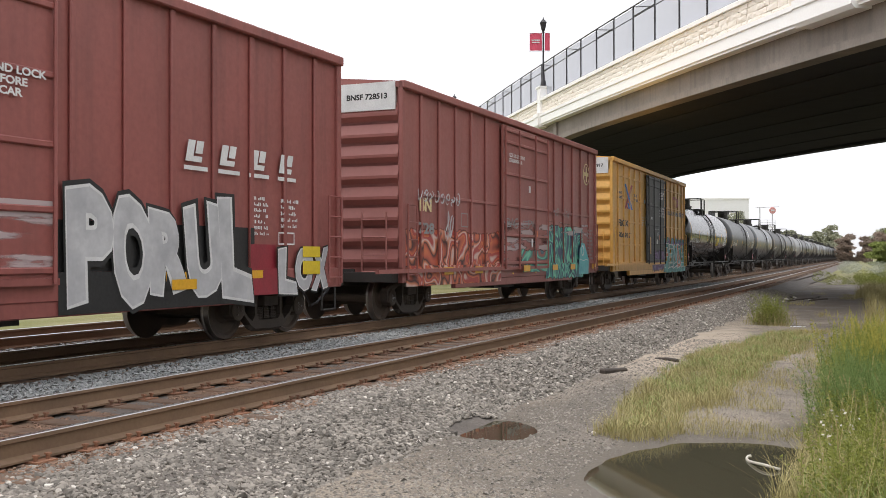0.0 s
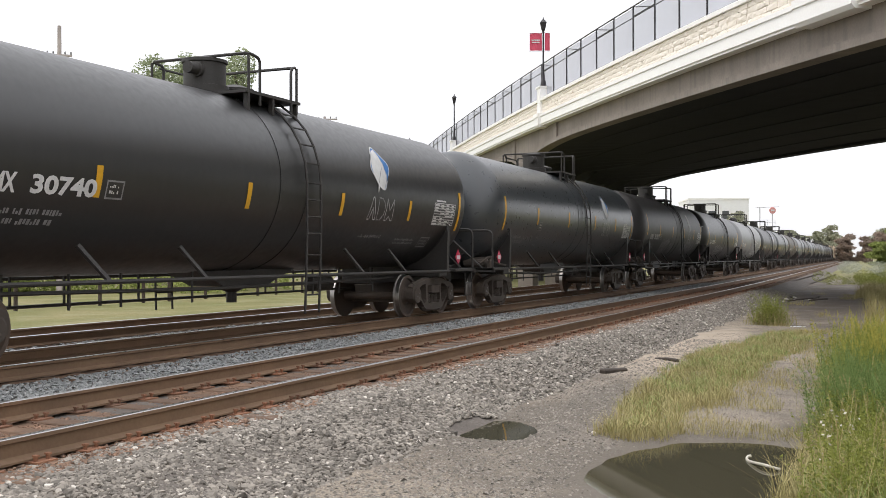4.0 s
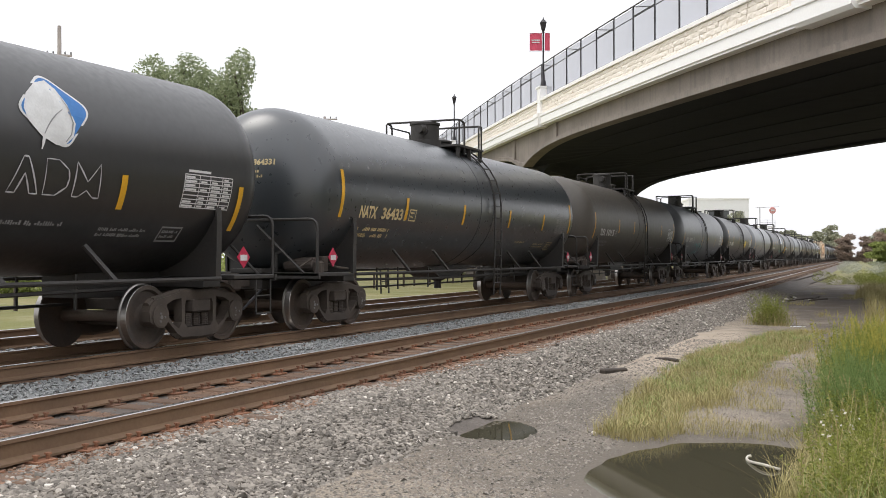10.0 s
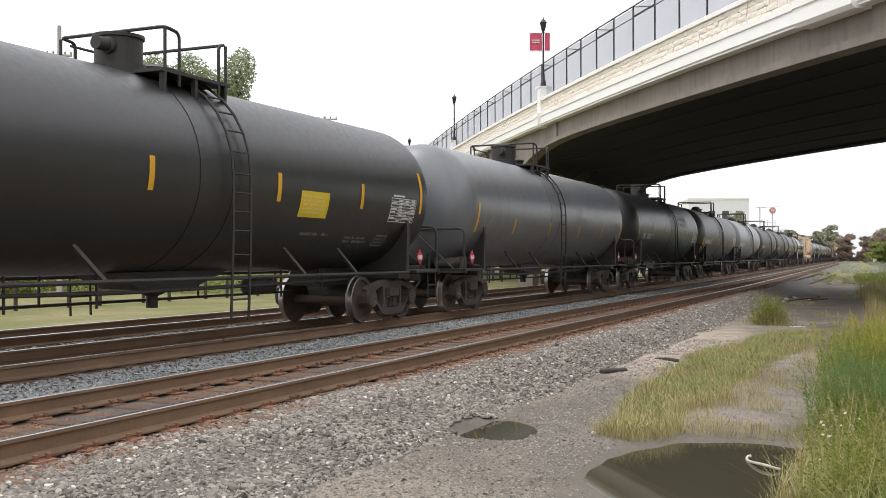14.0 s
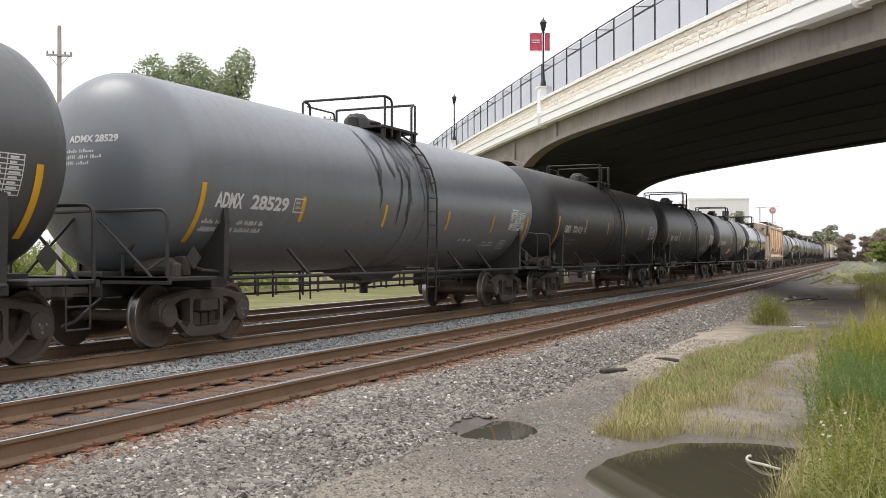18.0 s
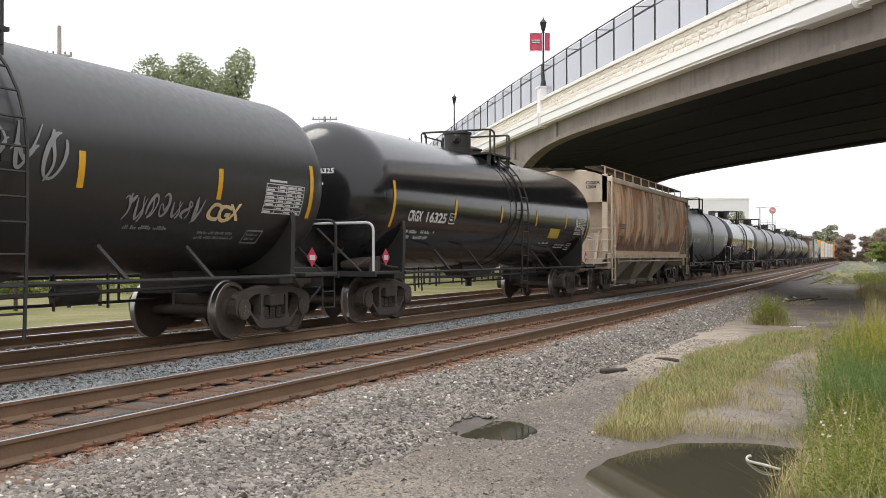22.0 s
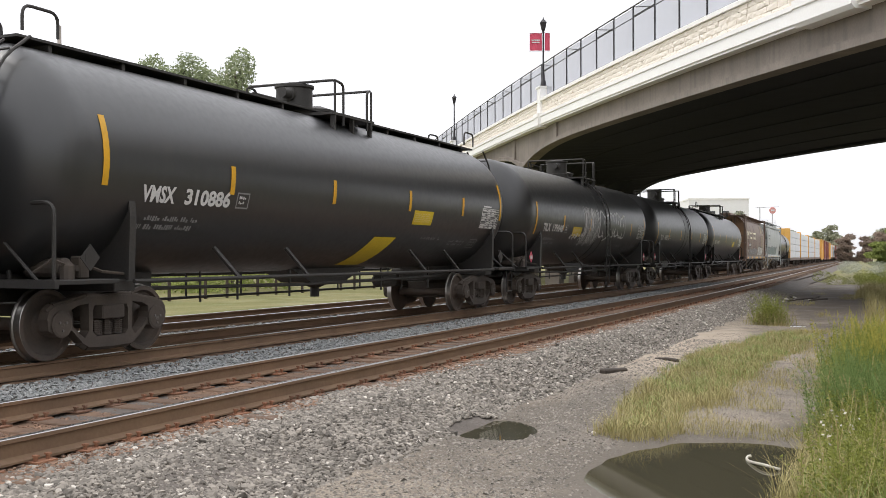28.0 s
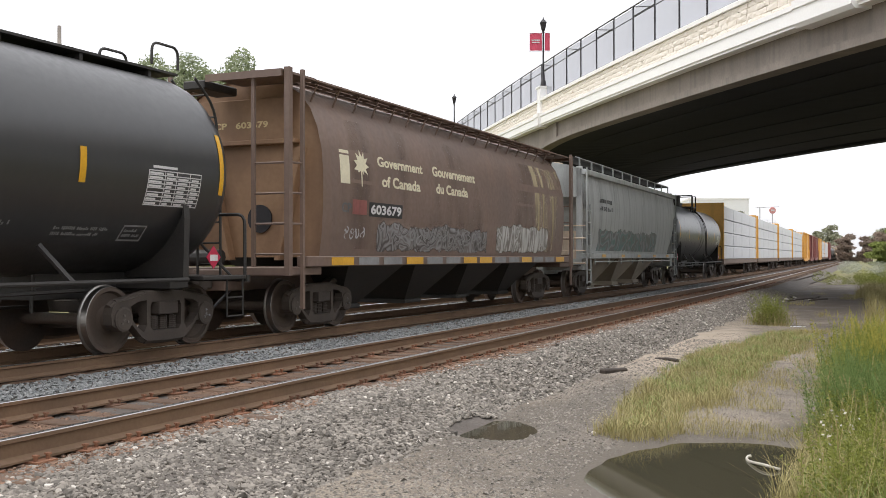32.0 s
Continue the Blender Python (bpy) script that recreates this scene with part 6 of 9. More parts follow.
def car_of(kind, k, label, mid=None, **look_of):
    """The next car: the first of its kind is built, the others are copies in their own paint."""
    if kind not in TEMPLATES:
        make = {"tank": tank_car, "tank_b": lambda: tank_car(shift=-1.0), "tank_walk": lambda: tank_car(walkway=True), "box": box_car, "hopper": hopper_car, "hopper_round": round_hopper, "lumber": lumber_car}[kind]
        base = make()
        TEMPLATES[kind] = base
        car = base
    else:
        car = copy_thing(TEMPLATES[kind], Matrix())
    mids = mid if mid is not None else (COUPLERS[k] + COUPLERS[k + 1]) / 2
    tagged(car, label, {"tank": "tank car", "tank_b": "tank car", "tank_walk": "tank car", "box": "boxcar", "hopper": "hopper car", "hopper_round": "hopper car", "lumber": "flat car"}[kind], "cars of the freight train")
    if kind[:4] == "tank":
        look_of.setdefault("tank", "black")
        look_of["strap"] = look_of["tank"]
    for name, m in look_of.items():
        repaint(car, name, m)
    TRAIN.append((car, mids))
    return car


BLACK_T, GREY_T = "black painted tank car with yellow stripes on the rails", "grey painted tank car with yellow stripes on the rails"
FLEET = [
    ("box", 0, "oxide red boxcar with silver graffiti", dict(body="red")),
    ("box", 1, "oxide red boxcar with orange and teal graffiti", {n: "red_faded" for n in ("body", "post", "rib", "side_sill", "roof_edge", "corner_post", "ladder", "roof", "roof_rib", "end", "end_ladder", "door_track", "door", "door_rib", "lock_rod")}),
    ("box", 2, "ochre yellow boxcar with black door and graffiti", dict(body="yellowcar", post="yellowcar", rib="yellowcar", side_sill="yellowcar", roof_edge="yellowcar", corner_post="yellowcar", ladder="yellowcar", roof="yellowcar", roof_rib="yellowcar", end="yellowcar", end_ladder="yellowcar", door_track="yellowcar", door="door_black", door_rib="door_black", lock_rod="door_black")),
    ("tank", 3, "glossy black tank car with yellow stripes", dict(tank="gloss")),
    ("tank", 4, BLACK_T, {}), ("tank", 5, GREY_T, dict(tank="slate")), ("tank", 6, "black tank car with white scrawled graffiti", dict(tank="dull")), ("tank", 7, "black tank car with white scrawled graffiti", {}),
    ("tank", 8, "pale grey tank car with rust stains and white graffiti", dict(tank="pale")), ("tank", 9, "black tank car with blue and white emblem", {}),
    ("tank", 10, "slate grey tank car with gold stencils", dict(tank="slate")), ("tank", 11, "weathered brown-black tank car", dict(tank="brownblack")), ("tank_b", 12, "grey tank car with teal scrawled graffiti", dict(tank="grey")),
    ("tank", 13, "black tank car with yellow label", {}), ("tank_b", 14, "grey tank car with white scrawls", dict(tank="grey")), ("tank", 15, "black tank car with white banner", {}),
    ("tank_b", 16, "dusty grey-black tank car", dict(tank="charcoal")), ("tank", 17, "light blue-grey tank car with black spill stains", dict(tank="mist")), ("tank", 18, "dull charcoal tank car", dict(tank="dull")), ("tank", 19, "dull charcoal tank car with white graffiti", dict(tank="dull")),
    ("tank", 20, "black tank car with white graffiti", {}), ("tank", 21, "glossy black tank car with white end rails", dict(tank="gloss")),
    ("hopper", 22, "cream covered hopper streaked with rust", {}), ("tank_b", 23, "grey tank car with dark mid band", dict(tank="grey")), ("tank", 24, "glossy black tank car with white end rails", dict(tank="gloss")), ("tank", 25, GREY_T, dict(tank="slate")),
    ("tank_walk", 26, "satin black tank car with full-length roof walkway", dict(tank="satin")), ("tank", 27, "black tank car with white block graffiti", {}), ("tank", 28, BLACK_T, {}), ("tank_walk", 29, "satin black tank car with full-length roof walkway", dict(tank="satin")),
    ("hopper_round", 30, "weathered brown covered hopper with gold lettering", {}), ("hopper", 31, "grey-green covered hopper with faded graffiti", {}), ("tank", 32, "plain dark tank car", dict(tank="slate")),
]
CARS = {}
for kind, k, label, paint in FLEET:
    CARS[k] = car_of(kind, k, label, **paint)
for nm, m in (("body", "greyhop"), ("top_chord", "greyhop"), ("side_sill", "greyhop"), ("ladder", "greyhop"), ("corner_post", "greyhop"), ("end_sill", "greyhop"), ("end_top", "greyhop"), ("end_strut", "greyhop"), ("board_rail", "greyhop"), ("grab_bar", "greyhop")):
    repaint(CARS[31], nm, m)
for k, keep in ((0, ()), (1, (2.6,))):
    for o in list(CARS[k].children):
        if o.name.split(".")[0] == "rib" and not any(abs(sum(v.co.z for v in o.data.vertices) / len(o.data.vertices) - z) < 0.1 for z in keep):
            bpy.data.objects.remove(o)
mid = COUPLERS[-1]
SMALL = ("rung", "ladder_rail", "spring", "bearing_cap", "end_brace", "step", "placard", "placard_bar", "bracket", "roof_rib", "lock_rod", "reflector", "air_hose", "end_ladder", "strap", "rib", "rail_post")
BOX_PARTS = ("body", "post", "rib", "side_sill", "roof_edge", "corner_post", "roof", "roof_rib", "end", "door", "door_rib", "lock_rod", "door_track", "ladder")
for kind, m in (("lumber", None), ("lumber", None), ("lumber", None), ("lumber", None), ("box", "yellowcar"), ("box", "red"), ("box", "red"), ("box", "yellowcar"), ("lumber", None), ("lumber", None), ("box", "red"), ("tank", "black"), ("tank", "grey"), ("tank", "black"), ("hopper", None), ("box", "red")):
    ln = 22.6 if kind == "lumber" else CAR_L
    c = car_of(kind, 0, {"lumber": "flat car stacked with white wrapped lumber", "box": "plain boxcar far down the train", "tank": "plain tank car far down the train", "hopper": "cream hopper far down the train"}[kind], mid + ln / 2)
    if m:
        for nm in BOX_PARTS if kind == "box" else ("tank",):
            repaint(c, nm, m)
    # far down the train the smallest parts cannot be seen
    for o in list(c.children_recursive):
        if o.name.split(".")[0] in SMALL:
            bpy.data.objects.remove(o)
    mid += ln

# ---- markings on the cars ----
TW, BW, BG, HW, RW = wrap_tank, wrap_side(1.586), wrap_side(1.6), hopper_wrap, round_wrap
DW = wrap_side(1.7)
DS = wrap_side(1.662)


def painted(car, y0, y1, z0, z1, m, lift=0.006, posts=()):
    """Paint over a boxcar's side: it steps out over the posts and the sill."""
    cuts = [y0, y1]
    for q in list(np.arange(-6.43, -1.9, 0.93)) + list(np.arange(2.8, 6.98, 0.93)) + list(posts):
        cuts += [q - 0.056, q + 0.056]
    cuts = sorted(y for y in cuts if y0 <= y <= y1)
    bm = bmesh.new()
    for a, b in zip(cuts, cuts[1:]):
        x = 1.6 if b - a < 0.12 else 1.552
        for za, zb, xx in ((z0, min(1.125, z1), 1.603), (1.125, z1, x)):
            if zb > za:
                bm.faces.new([bm.verts.new((xx + lift, y, z)) for y, z in ((a, za), (b, za), (b, zb), (a, zb))])
    o = part("graffiti_paint", bm, m, car)
    o.visible_shadow = False
    return o


def frame_mark(car, wrap, y0, y1, z0, z1, m, w=0.022):
    """A thin square outline."""
    bm = bmesh.new()
    for a in ((y0, y1, z0, z0 + w), (y0, y1, z1 - w, z1), (y0, y0 + w, z0 + w, z1 - w), (y1 - w, y1, z0 + w, z1 - w)):
        rect(bm, wrap, *a)
    part("stencil_frame", bm, m, car)


def data_panel(car, y0, y1, z0, z1, m, seed):
    """A ruled table of small stencils, leaning with the tank's curve."""
    rnd = random.Random(seed)
    bm = bmesh.new()
    sk, w, n = 0.04, 0.014, 8
    for i in range(n + 1):
        z = z0 + (z1 - z0 - 0.04) * i / n
        rect(bm, TW, y0 + sk * (z - z0), y1 + sk * (z - z0), z, z + w)
    for t in (0.0, 0.3, 0.52, 0.78, 1.0):
        y = y0 + (y1 - y0 - w) * t
        rect(bm, TW, y, y + w, z0, z1 - 0.04 if t else z1 - 0.04, n=4, skew=sk)
    part("data_table", bm, m, car)
    bm = bmesh.new()
    for i in range(n):
        z = z0 + (z1 - z0 - 0.04) * (i + 0.3) / n
        for t0, t1 in ((0.02, 0.28), (0.33, 0.5), (0.55, 0.76), (0.81, 0.97)):
            if rnd.random() < 0.8:
                a, b = y0 + (y1 - y0) * t0 + sk * (z - z0), y0 + (y1 - y0) * (t0 + (t1 - t0) * rnd.uniform(0.55, 1.0)) + sk * (z - z0)
                rect(bm, TW, a, b, z, z + 0.026, 0.007)
    rect(bm, TW, y0 + 0.1, y0 + 0.6, z1 + 0.0, z1 + 0.035, 0.007)
    part("small_print", bm, m, car)


def outline_piece(car, wrap, y0, y1, z0, z1, m, seed, count):
    """Hollow bubble shapes drawn with one sprayed line, and no words."""
    rnd = random.Random(seed)
    bm = bmesh.new()
    for k in range(count):
        cy, wy = y0 + (k + 0.5) * (y1 - y0) / count, (y1 - y0) / count * 0.48
        zc, hh = (z0 + z1) / 2 + rnd.uniform(-0.06, 0.06), (z1 - z0) * rnd.uniform(0.42, 0.52)
        ph = [rnd.uniform(0, 6.28) for _ in range(2)]
        pts = []
        for i in range(25):
            a = i * math.tau / 24
            r = (1 + 0.14 * math.sin(2 * a + ph[0]) + 0.16 * math.sin(3 * a + ph[1])) / max(abs(math.cos(a)), abs(math.sin(a))) ** 0.7
            pts.append((cy + wy * r * math.cos(a) + 0.25 * hh * math.sin(a), zc + hh * r * 0.85 * math.sin(a)))
        stroke(bm, wrap, pts, 0.014, 0.009)
        stroke(bm, wrap, [(cy - 0.05 + 0.02 * i, zc + 0.05 * math.sin(i * 1.3)) for i in range(6)], 0.013, 0.009)
    part("graffiti_line", bm, m, car)


def tank_marks(k, marks, code, front=(2.2, 3.08), mids=(2.2, 2.66), ys=(-4.45, -1.4, 1.7, 4.5), dy=0.0, ink="white", small="dim", panel=True, label=None, rear=True, front_y=-7.15, rear_y=7.05):
    car = CARS[k]
    for y, (z0, z1) in [(front_y, front)] * bool(front) + [(y, mids) for y in ys] + [(rear_y, front)] * bool(rear):
        mark(car, "reflector_stripe", TW, y - 0.055, y + 0.055, z0, z1, "stripe", n=8)
    if marks:
        lettering(car, TW, marks, -6.42 + dy, -5.74 + dy, 2.04, 2.27, ink)
        lettering(car, TW, code, -5.52 + dy, -4.46 + dy, 2.04, 2.27, ink)
        lettering(car, wrap_head, marks + " " + code, -0.26, 0.58, 2.93, 3.04, ink)
        small_print(car, wrap_head, -0.3, 0.4, 2.6, 2.86, 3, small, k)
    frame_mark(car, TW, -4.3 + dy, -3.98 + dy, 2.04, 2.28, small)
    small_print(car, TW, -4.24 + dy, -4.04 + dy, 2.09, 2.24, 2, ink, k + 3, 1.0)
    small_print(car, TW, -6.6 + dy, -4.8 + dy, 1.66, 1.89, 2, small, k)
    if panel:
        data_panel(car, 5.68, 6.8, 2.0, 2.5, "white" if ink == "white" else "dim", k + 9)
    frame_mark(car, TW, 5.5, 5.95, 1.52, 1.73, small)
    small_print(car, TW, 5.55, 5.9, 1.56, 1.69, 2, small, k + 4)
    small_print(car, TW, 2.7, 3.7, 1.66, 1.75, 1, small, k + 5)
    small_print(car, TW, 4.3, 5.3, 1.56, 1.7, 2, small, k + 7)
    if label:
        y0, y1, z0, z1 = label
        mark(car, "warning_label", TW, y0, y1, z0, z1, "yellow", n=4)
        small_print(car, TW, y0 + 0.08, y1 - 0.08, z0 + 0.05, z1 - 0.05, 5, "gold", k + 2)


def leaf_emblem(car, y0, y1, z0, z1, colour=True, letters=True):
    """A tilted, rounded field with a pale leaf over its lower corner, and three bars below."""
    cy, cz, a, b = (y0 + y1) / 2, (z0 + z1) / 2, (y1 - y0) / 2, (z1 - z0) / 2
    corners = [(-1.0, -0.09), (-0.05, 1.0), (1.0, 0.17), (0.14, -1.0)]
    def field(k):
        out = []
        for i in range(4):
            p, c, n = corners[i - 1], corners[i], corners[(i + 1) % 4]
            for j in range(7):
                t = j / 6
                e0, e1 = [c[m] + (p[m] - c[m]) * 0.22 for m in (0, 1)], [c[m] + (n[m] - c[m]) * 0.22 for m in (0, 1)]
                q = [e0[m] * (1 - t) ** 2 + 2 * c[m] * t * (1 - t) + e1[m] * t * t for m in (0, 1)]
                out.append((cy + a * q[0] * k, cz + b * q[1] * k))
        return out
    if colour:
        bm = bmesh.new()
        sheet(bm, TW, field(1.0), 0.006)
        part("emblem_border", bm, "white", car)
        bm = bmesh.new()
        sheet(bm, TW, field(0.93), 0.009)
        part("emblem_field", bm, "blue", car)
    half = [(0.02, 0.78), (-0.3, 0.66), (-0.62, 0.34), (-0.78, -0.05), (-0.72, -0.35), (-0.45, -0.68), (-0.1, -0.86), (0.12, -0.84), (0.36, -0.6), (0.46, -0.25), (0.36, 0.22), (0.2, 0.58)]
    bm = bmesh.new()
    sheet(bm, TW, [(cy + a * p, cz + b * q) for p, q in half], 0.013)
    stroke(bm, TW, [(cy + a * (-0.36 - 0.1 * t / 4), cz + b * (-0.6 - 0.4 * t / 4)) for t in range(5)], 0.035, 0.013)
    part("emblem_leaf", bm, "white", car)
    bm = bmesh.new()
    stroke(bm, TW, [(cy + a * (-0.38 + 0.1 * t + 0.035 * t * t * 0.3), cz + b * (-0.62 + 0.22 * t - 0.012 * t * t)) for t in range(5)], 0.014, 0.017)
    stroke(bm, TW, [(cy + a * p, cz + b * q) for p, q in ((0.24, 0.4), (0.36, 0.1), (0.39, -0.25), (0.3, -0.55), (0.14, -0.75))], 0.01, 0.017)
    part("emblem_vein", bm, "dim", car)
    if letters:
        # three hollow shapes: a peak, a half round, a twin peak
        w = (y1 - y0) * 0.36
        shapes = [[(0.0, 0.0), (0.42, 1.0), (0.58, 1.0), (1.0, 0.0), (0.74, 0.0), (0.5, 0.55), (0.26, 0.0), (0.0, 0.0)],
                  [(0.08, 0.0), (0.08, 1.0), (0.5, 1.0), (0.86, 0.75), (0.92, 0.5), (0.86, 0.25), (0.5, 0.0), (0.08, 0.0)],
                  [(0.0, 0.0), (0.06, 1.0), (0.5, 0.45), (0.94, 1.0), (1.0, 0.0), (0.78, 0.0), (0.5, 0.2), (0.22, 0.0), (0.0, 0.0)]]
        for i, sh in enumerate(shapes):
            bm = bmesh.new()
            for p, q in zip(sh, sh[1:]):
                pts = [(cy - 1.62 * w + i * w * 1.1 + (p[0] + (q[0] - p[0]) * t / 4) * w, z0 - 0.52 + (p[1] + (q[1] - p[1]) * t / 4) * 0.42) for t in range(5)]
                stroke(bm, TW, pts, 0.012, 0.008)
            part("emblem_shape", bm, "silver", car)


def slab_piece(car, wrap, y0, y1, z0, z1, fills, line, seed, count, lift=0.01):
    """A sprayed mural of outlined slabs leaning on one another, and no words."""
    rnd = random.Random(seed)
    edge, fill = bmesh.new(), bmesh.new()
    h, w = z1 - z0, (y1 - y0) / count
    step = 0
    for k in range(count):
        c = y0 + (k + 0.5) * w
        lean = rnd.uniform(-0.2, 0.2)
        for (p, q), t in rnd.sample([(((-0.4, 0.06), (-0.22, 0.9)), 0.16), (((0.3, 0.05), (0.36, 0.92)), 0.15), (((-0.45, 0.5), (0.45, 0.55)), 0.13), (((-0.35, 0.86), (0.42, 0.84)), 0.14), (((-0.45, 0.1), (0.4, 0.14)), 0.14), (((-0.4, 0.85), (0.4, 0.1)), 0.15)], 4):
            p = (c + w * (p[0] + lean * p[1]), z0 + h * (p[1] + rnd.uniform(-0.04, 0.04)))
            q = (c + w * (q[0] + lean * q[1]), z0 + h * (q[1] + rnd.uniform(-0.04, 0.04)))
            d = Vector((q[0] - p[0], q[1] - p[1])).normalized()
            nrm = Vector((-d.y, d.x))
            for bm, g, up in ((edge, 0.05, 0.0), (fill, 0.0, 0.0012)):
                tt, l_ = h * t * 0.5 + g, lift + 0.002 + 0.0025 * (step % 2) + up
                pts = [(p[0] - d.x * g + nrm.x * tt, p[1] - d.y * g + nrm.y * tt), (p[0] - d.x * g - nrm.x * tt, p[1] - d.y * g - nrm.y * tt), (q[0] + d.x * g - nrm.x * tt * 0.7, q[1] + d.y * g - nrm.y * tt * 0.7), (q[0] + d.x * g + nrm.x * tt * 0.7, q[1] + d.y * g + nrm.y * tt * 0.7)]
                bm.faces.new([bm.verts.new(wrap(*x, l_)) for x in pts]).material_index = 0 if bm is edge else rnd.randrange(len(fills))
            step = (step + 1) % 12
    part("graffiti_outline", edge, line, car)
    part("graffiti_fill", fill, list(fills), car)


# these carry empty holders
for k in (16, 17, 18, 19, 26):
    repaint(CARS[k], "placard", "frame")
    repaint(CARS[k], "placard_bar", "frame")


# red boxcar with silver letters: its door sits further forward
c = CARS[0]
for o in c.children:
    if o.name.split(".")[0] in ("door", "door_track"):
        o.matrix_basis = pose(0, -1.25 if o.name[:10] != "door_track" else -4.35, 0)
for k in (1, 2):
    for o in CARS[k].children:
        if o.name[:10] == "door_track":
            o.matrix_basis = pose(0, -3.15, 0)
for y in (0.95, 1.88):
    part("post", boxes((1.55, 1.6, y - 0.05, y + 0.05, 1.1, BOX_H - 0.2), bevel=0.015), "red", c)
for i in range(4):
    y = 3.05 + i * 0.78
    bm = bmesh.new()
    rect(bm, BW, y, y + 0.16, 2.64, 2.94, 0.008, skew=0.25)
    rect(bm, BW, y + 0.22, y + 0.38, 2.76, 2.94, 0.008, skew=0.25)
    rect(bm, BW, y + 0.16, y + 0.36, 2.64, 2.72, 0.008, skew=0.25)
    rect(bm, BW, y - 0.03, y + 0.5, 2.52, 2.58, 0.008)
    part("emblem_bar", bm, "white", c)
small_print(c, BW, 4.66, 5.12, 1.62, 2.25, 7, "white", 2)
small_print(c, BW, 5.45, 6.0, 1.75, 2.25, 5, "white", 3)
painted(c, 0.7, 4.7, 0.62, 1.75, "blackmark", 0.003, (0.95, 1.88))
painted(c, 4.6, 5.35, 0.72, 1.5, "hot", 0.004)
sprayed(c, BG, "PORUL", 0.85, 4.55, 0.74, 2.05, (("blackmark", 0.1), ("white", 0.05), ("silver", 0.018)), 4, 0.01, -0.05, 0.06, 0.0)
sprayed(c, BG, "LOX", 5.35, 6.9, 0.72, 1.42, (("blackmark", 0.1), ("white", 0.05), ("silver", 0.015)), 9, 0.01, 0.0, 0.08, 0.0)
mark(c, "label_plate", BG, 6.05, 6.6, 1.02, 1.24, "yellow", 0.03)
mark(c, "label_plate", BG, 6.05, 6.6, 1.3, 1.48, "yellow", 0.03)
lettering(c, DW, "CLOSE AND LOCK\nDOOR BEFORE\nMOVING CAR", -0.95, 0.42, 3.08, 3.42, "white")
stain(c, DS, -2.9, 0.55, 1.0, 1.95, "pink_smear", 0.004, "pale sprayed smears on the door")
mark(c, "label_plate", BG, 2.72, 3.25, 0.86, 1.0, "stripe", 0.035)
frame_mark(c, BW, 5.38, 5.85, 1.5, 1.7, "white")
# red boxcar with orange and teal murals
c = CARS[1]
lettering(c, BW, "BN", -6.55, -5.95, 2.25, 2.53, "gold")
lettering(c, BW, "728", -6.6, -5.8, 1.78, 2.02, "dim")
frame_mark(c, BW, -4.3, -3.9, 1.98, 2.3, "dim")
scrawl(c, BG, -6.7, -4.4, 2.4, 2.75, "silver", 12, 0.022, 8)
scrawl(c, BG, -5.25, -4.8, 1.5, 2.4, "silver", 14, 0.03, 2)
painted(c, -7.3, -1.75, 0.7, 2.0, "spray_orange")
stain(c, DS, -1.7, 1.84, 1.0, 2.15, "dark_smear", 0.002, "dark paint rubbed over the door")
stain(c, DS, -1.7, 1.84, 1.0, 2.2, "pink_smear", 0.004, "pale pink smears on the door")
stain(c, BG, 1.95, 6.3, 1.95, 2.32, "pink_smear", 0.008, "pale smears above the teal mural")
sprayed(c, DW, "BAG", -1.6, -0.8, 2.02, 2.3, (("dim", -0.034),), 19, 0.012)
sprayed(c, DW, "COPX", -0.4, 0.55, 2.05, 2.28, (("dim", -0.034),), 23, 0.012)
mark(c, "label_plate", DW, 0.62, 0.95, 1.55, 2.2, "red", 0.014)
mark(c, "label_plate", DW, 0.66, 0.86, 1.84, 2.0, "orange", 0.018)
mark(c, "label_plate", DW, 0.3, 0.42, 1.56, 1.78, "white", 0.018)
mark(c, "round_plate", DW, 0.1, 0.26, 3.0, 3.18, "white", 0.012)
stain(c, DS, -0.45, 1.85, 0.9, 1.62, "spray_teal_low", 0.007, "teal mural sprayed on the door")
painted(c, 1.9, 5.8, 0.62, 2.3, "spray_teal", 0.01)
scrawl(c, BG, 2.6, 3.1, 2.42, 2.75, "dim", 24, 0.014, 3)
scrawl(c, BG, 3.6, 4.2, 2.42, 2.75, "dim", 25, 0.014, 3)
bm = bmesh.new()
sheet(bm, BG, [(5.2, 0.76), (6.3, 0.76), (6.35, 1.2), (6.05, 1.5), (5.85, 1.72), (5.5, 1.75), (5.3, 1.5)], 0.02)
part("graffiti_field", bm, "aqua", c)
bm = bmesh.new()
stroke(bm, BG, [(5.62 + 0.13 * math.cos(t * 0.4), 1.5 + 0.15 * math.sin(t * 0.4)) for t in range(17)], 0.025, 0.024)
stroke(bm, BG, [(5.25 + 0.1 * t, 1.2 + 0.02 * math.sin(t)) for t in range(11)], 0.014, 0.024)
part("graffiti_line", bm, "white", c)
lettering(c, DW, "CLOSE AND LOCK DOORS\nBEFORE MOVING CAR", -1.4, -0.2, 3.7, 3.93, "white")
bm = bmesh.new()
for r, w in ((0.33, 0.035),):
    stroke(bm, BW, [(6.18 + r * math.cos(t * math.tau / 24), 3.94 + r * math.sin(t * math.tau / 24)) for t in range(25)], w, 0.008)
rect(bm, BW, 6.12, 6.24, 3.7, 4.18, 0.008)
rect(bm, BW, 5.93, 6.43, 3.88, 4.0, 0.009)
part("round_emblem", bm, "gold", c)
for y in (-5.4, -3.6, -0.4, 2.4, 4.2, 6.6):
    mark(c, "reflector", DW if abs(y) < 1.7 else BG, y, y + 0.5, 0.92, 1.08, "stripe", 0.05)
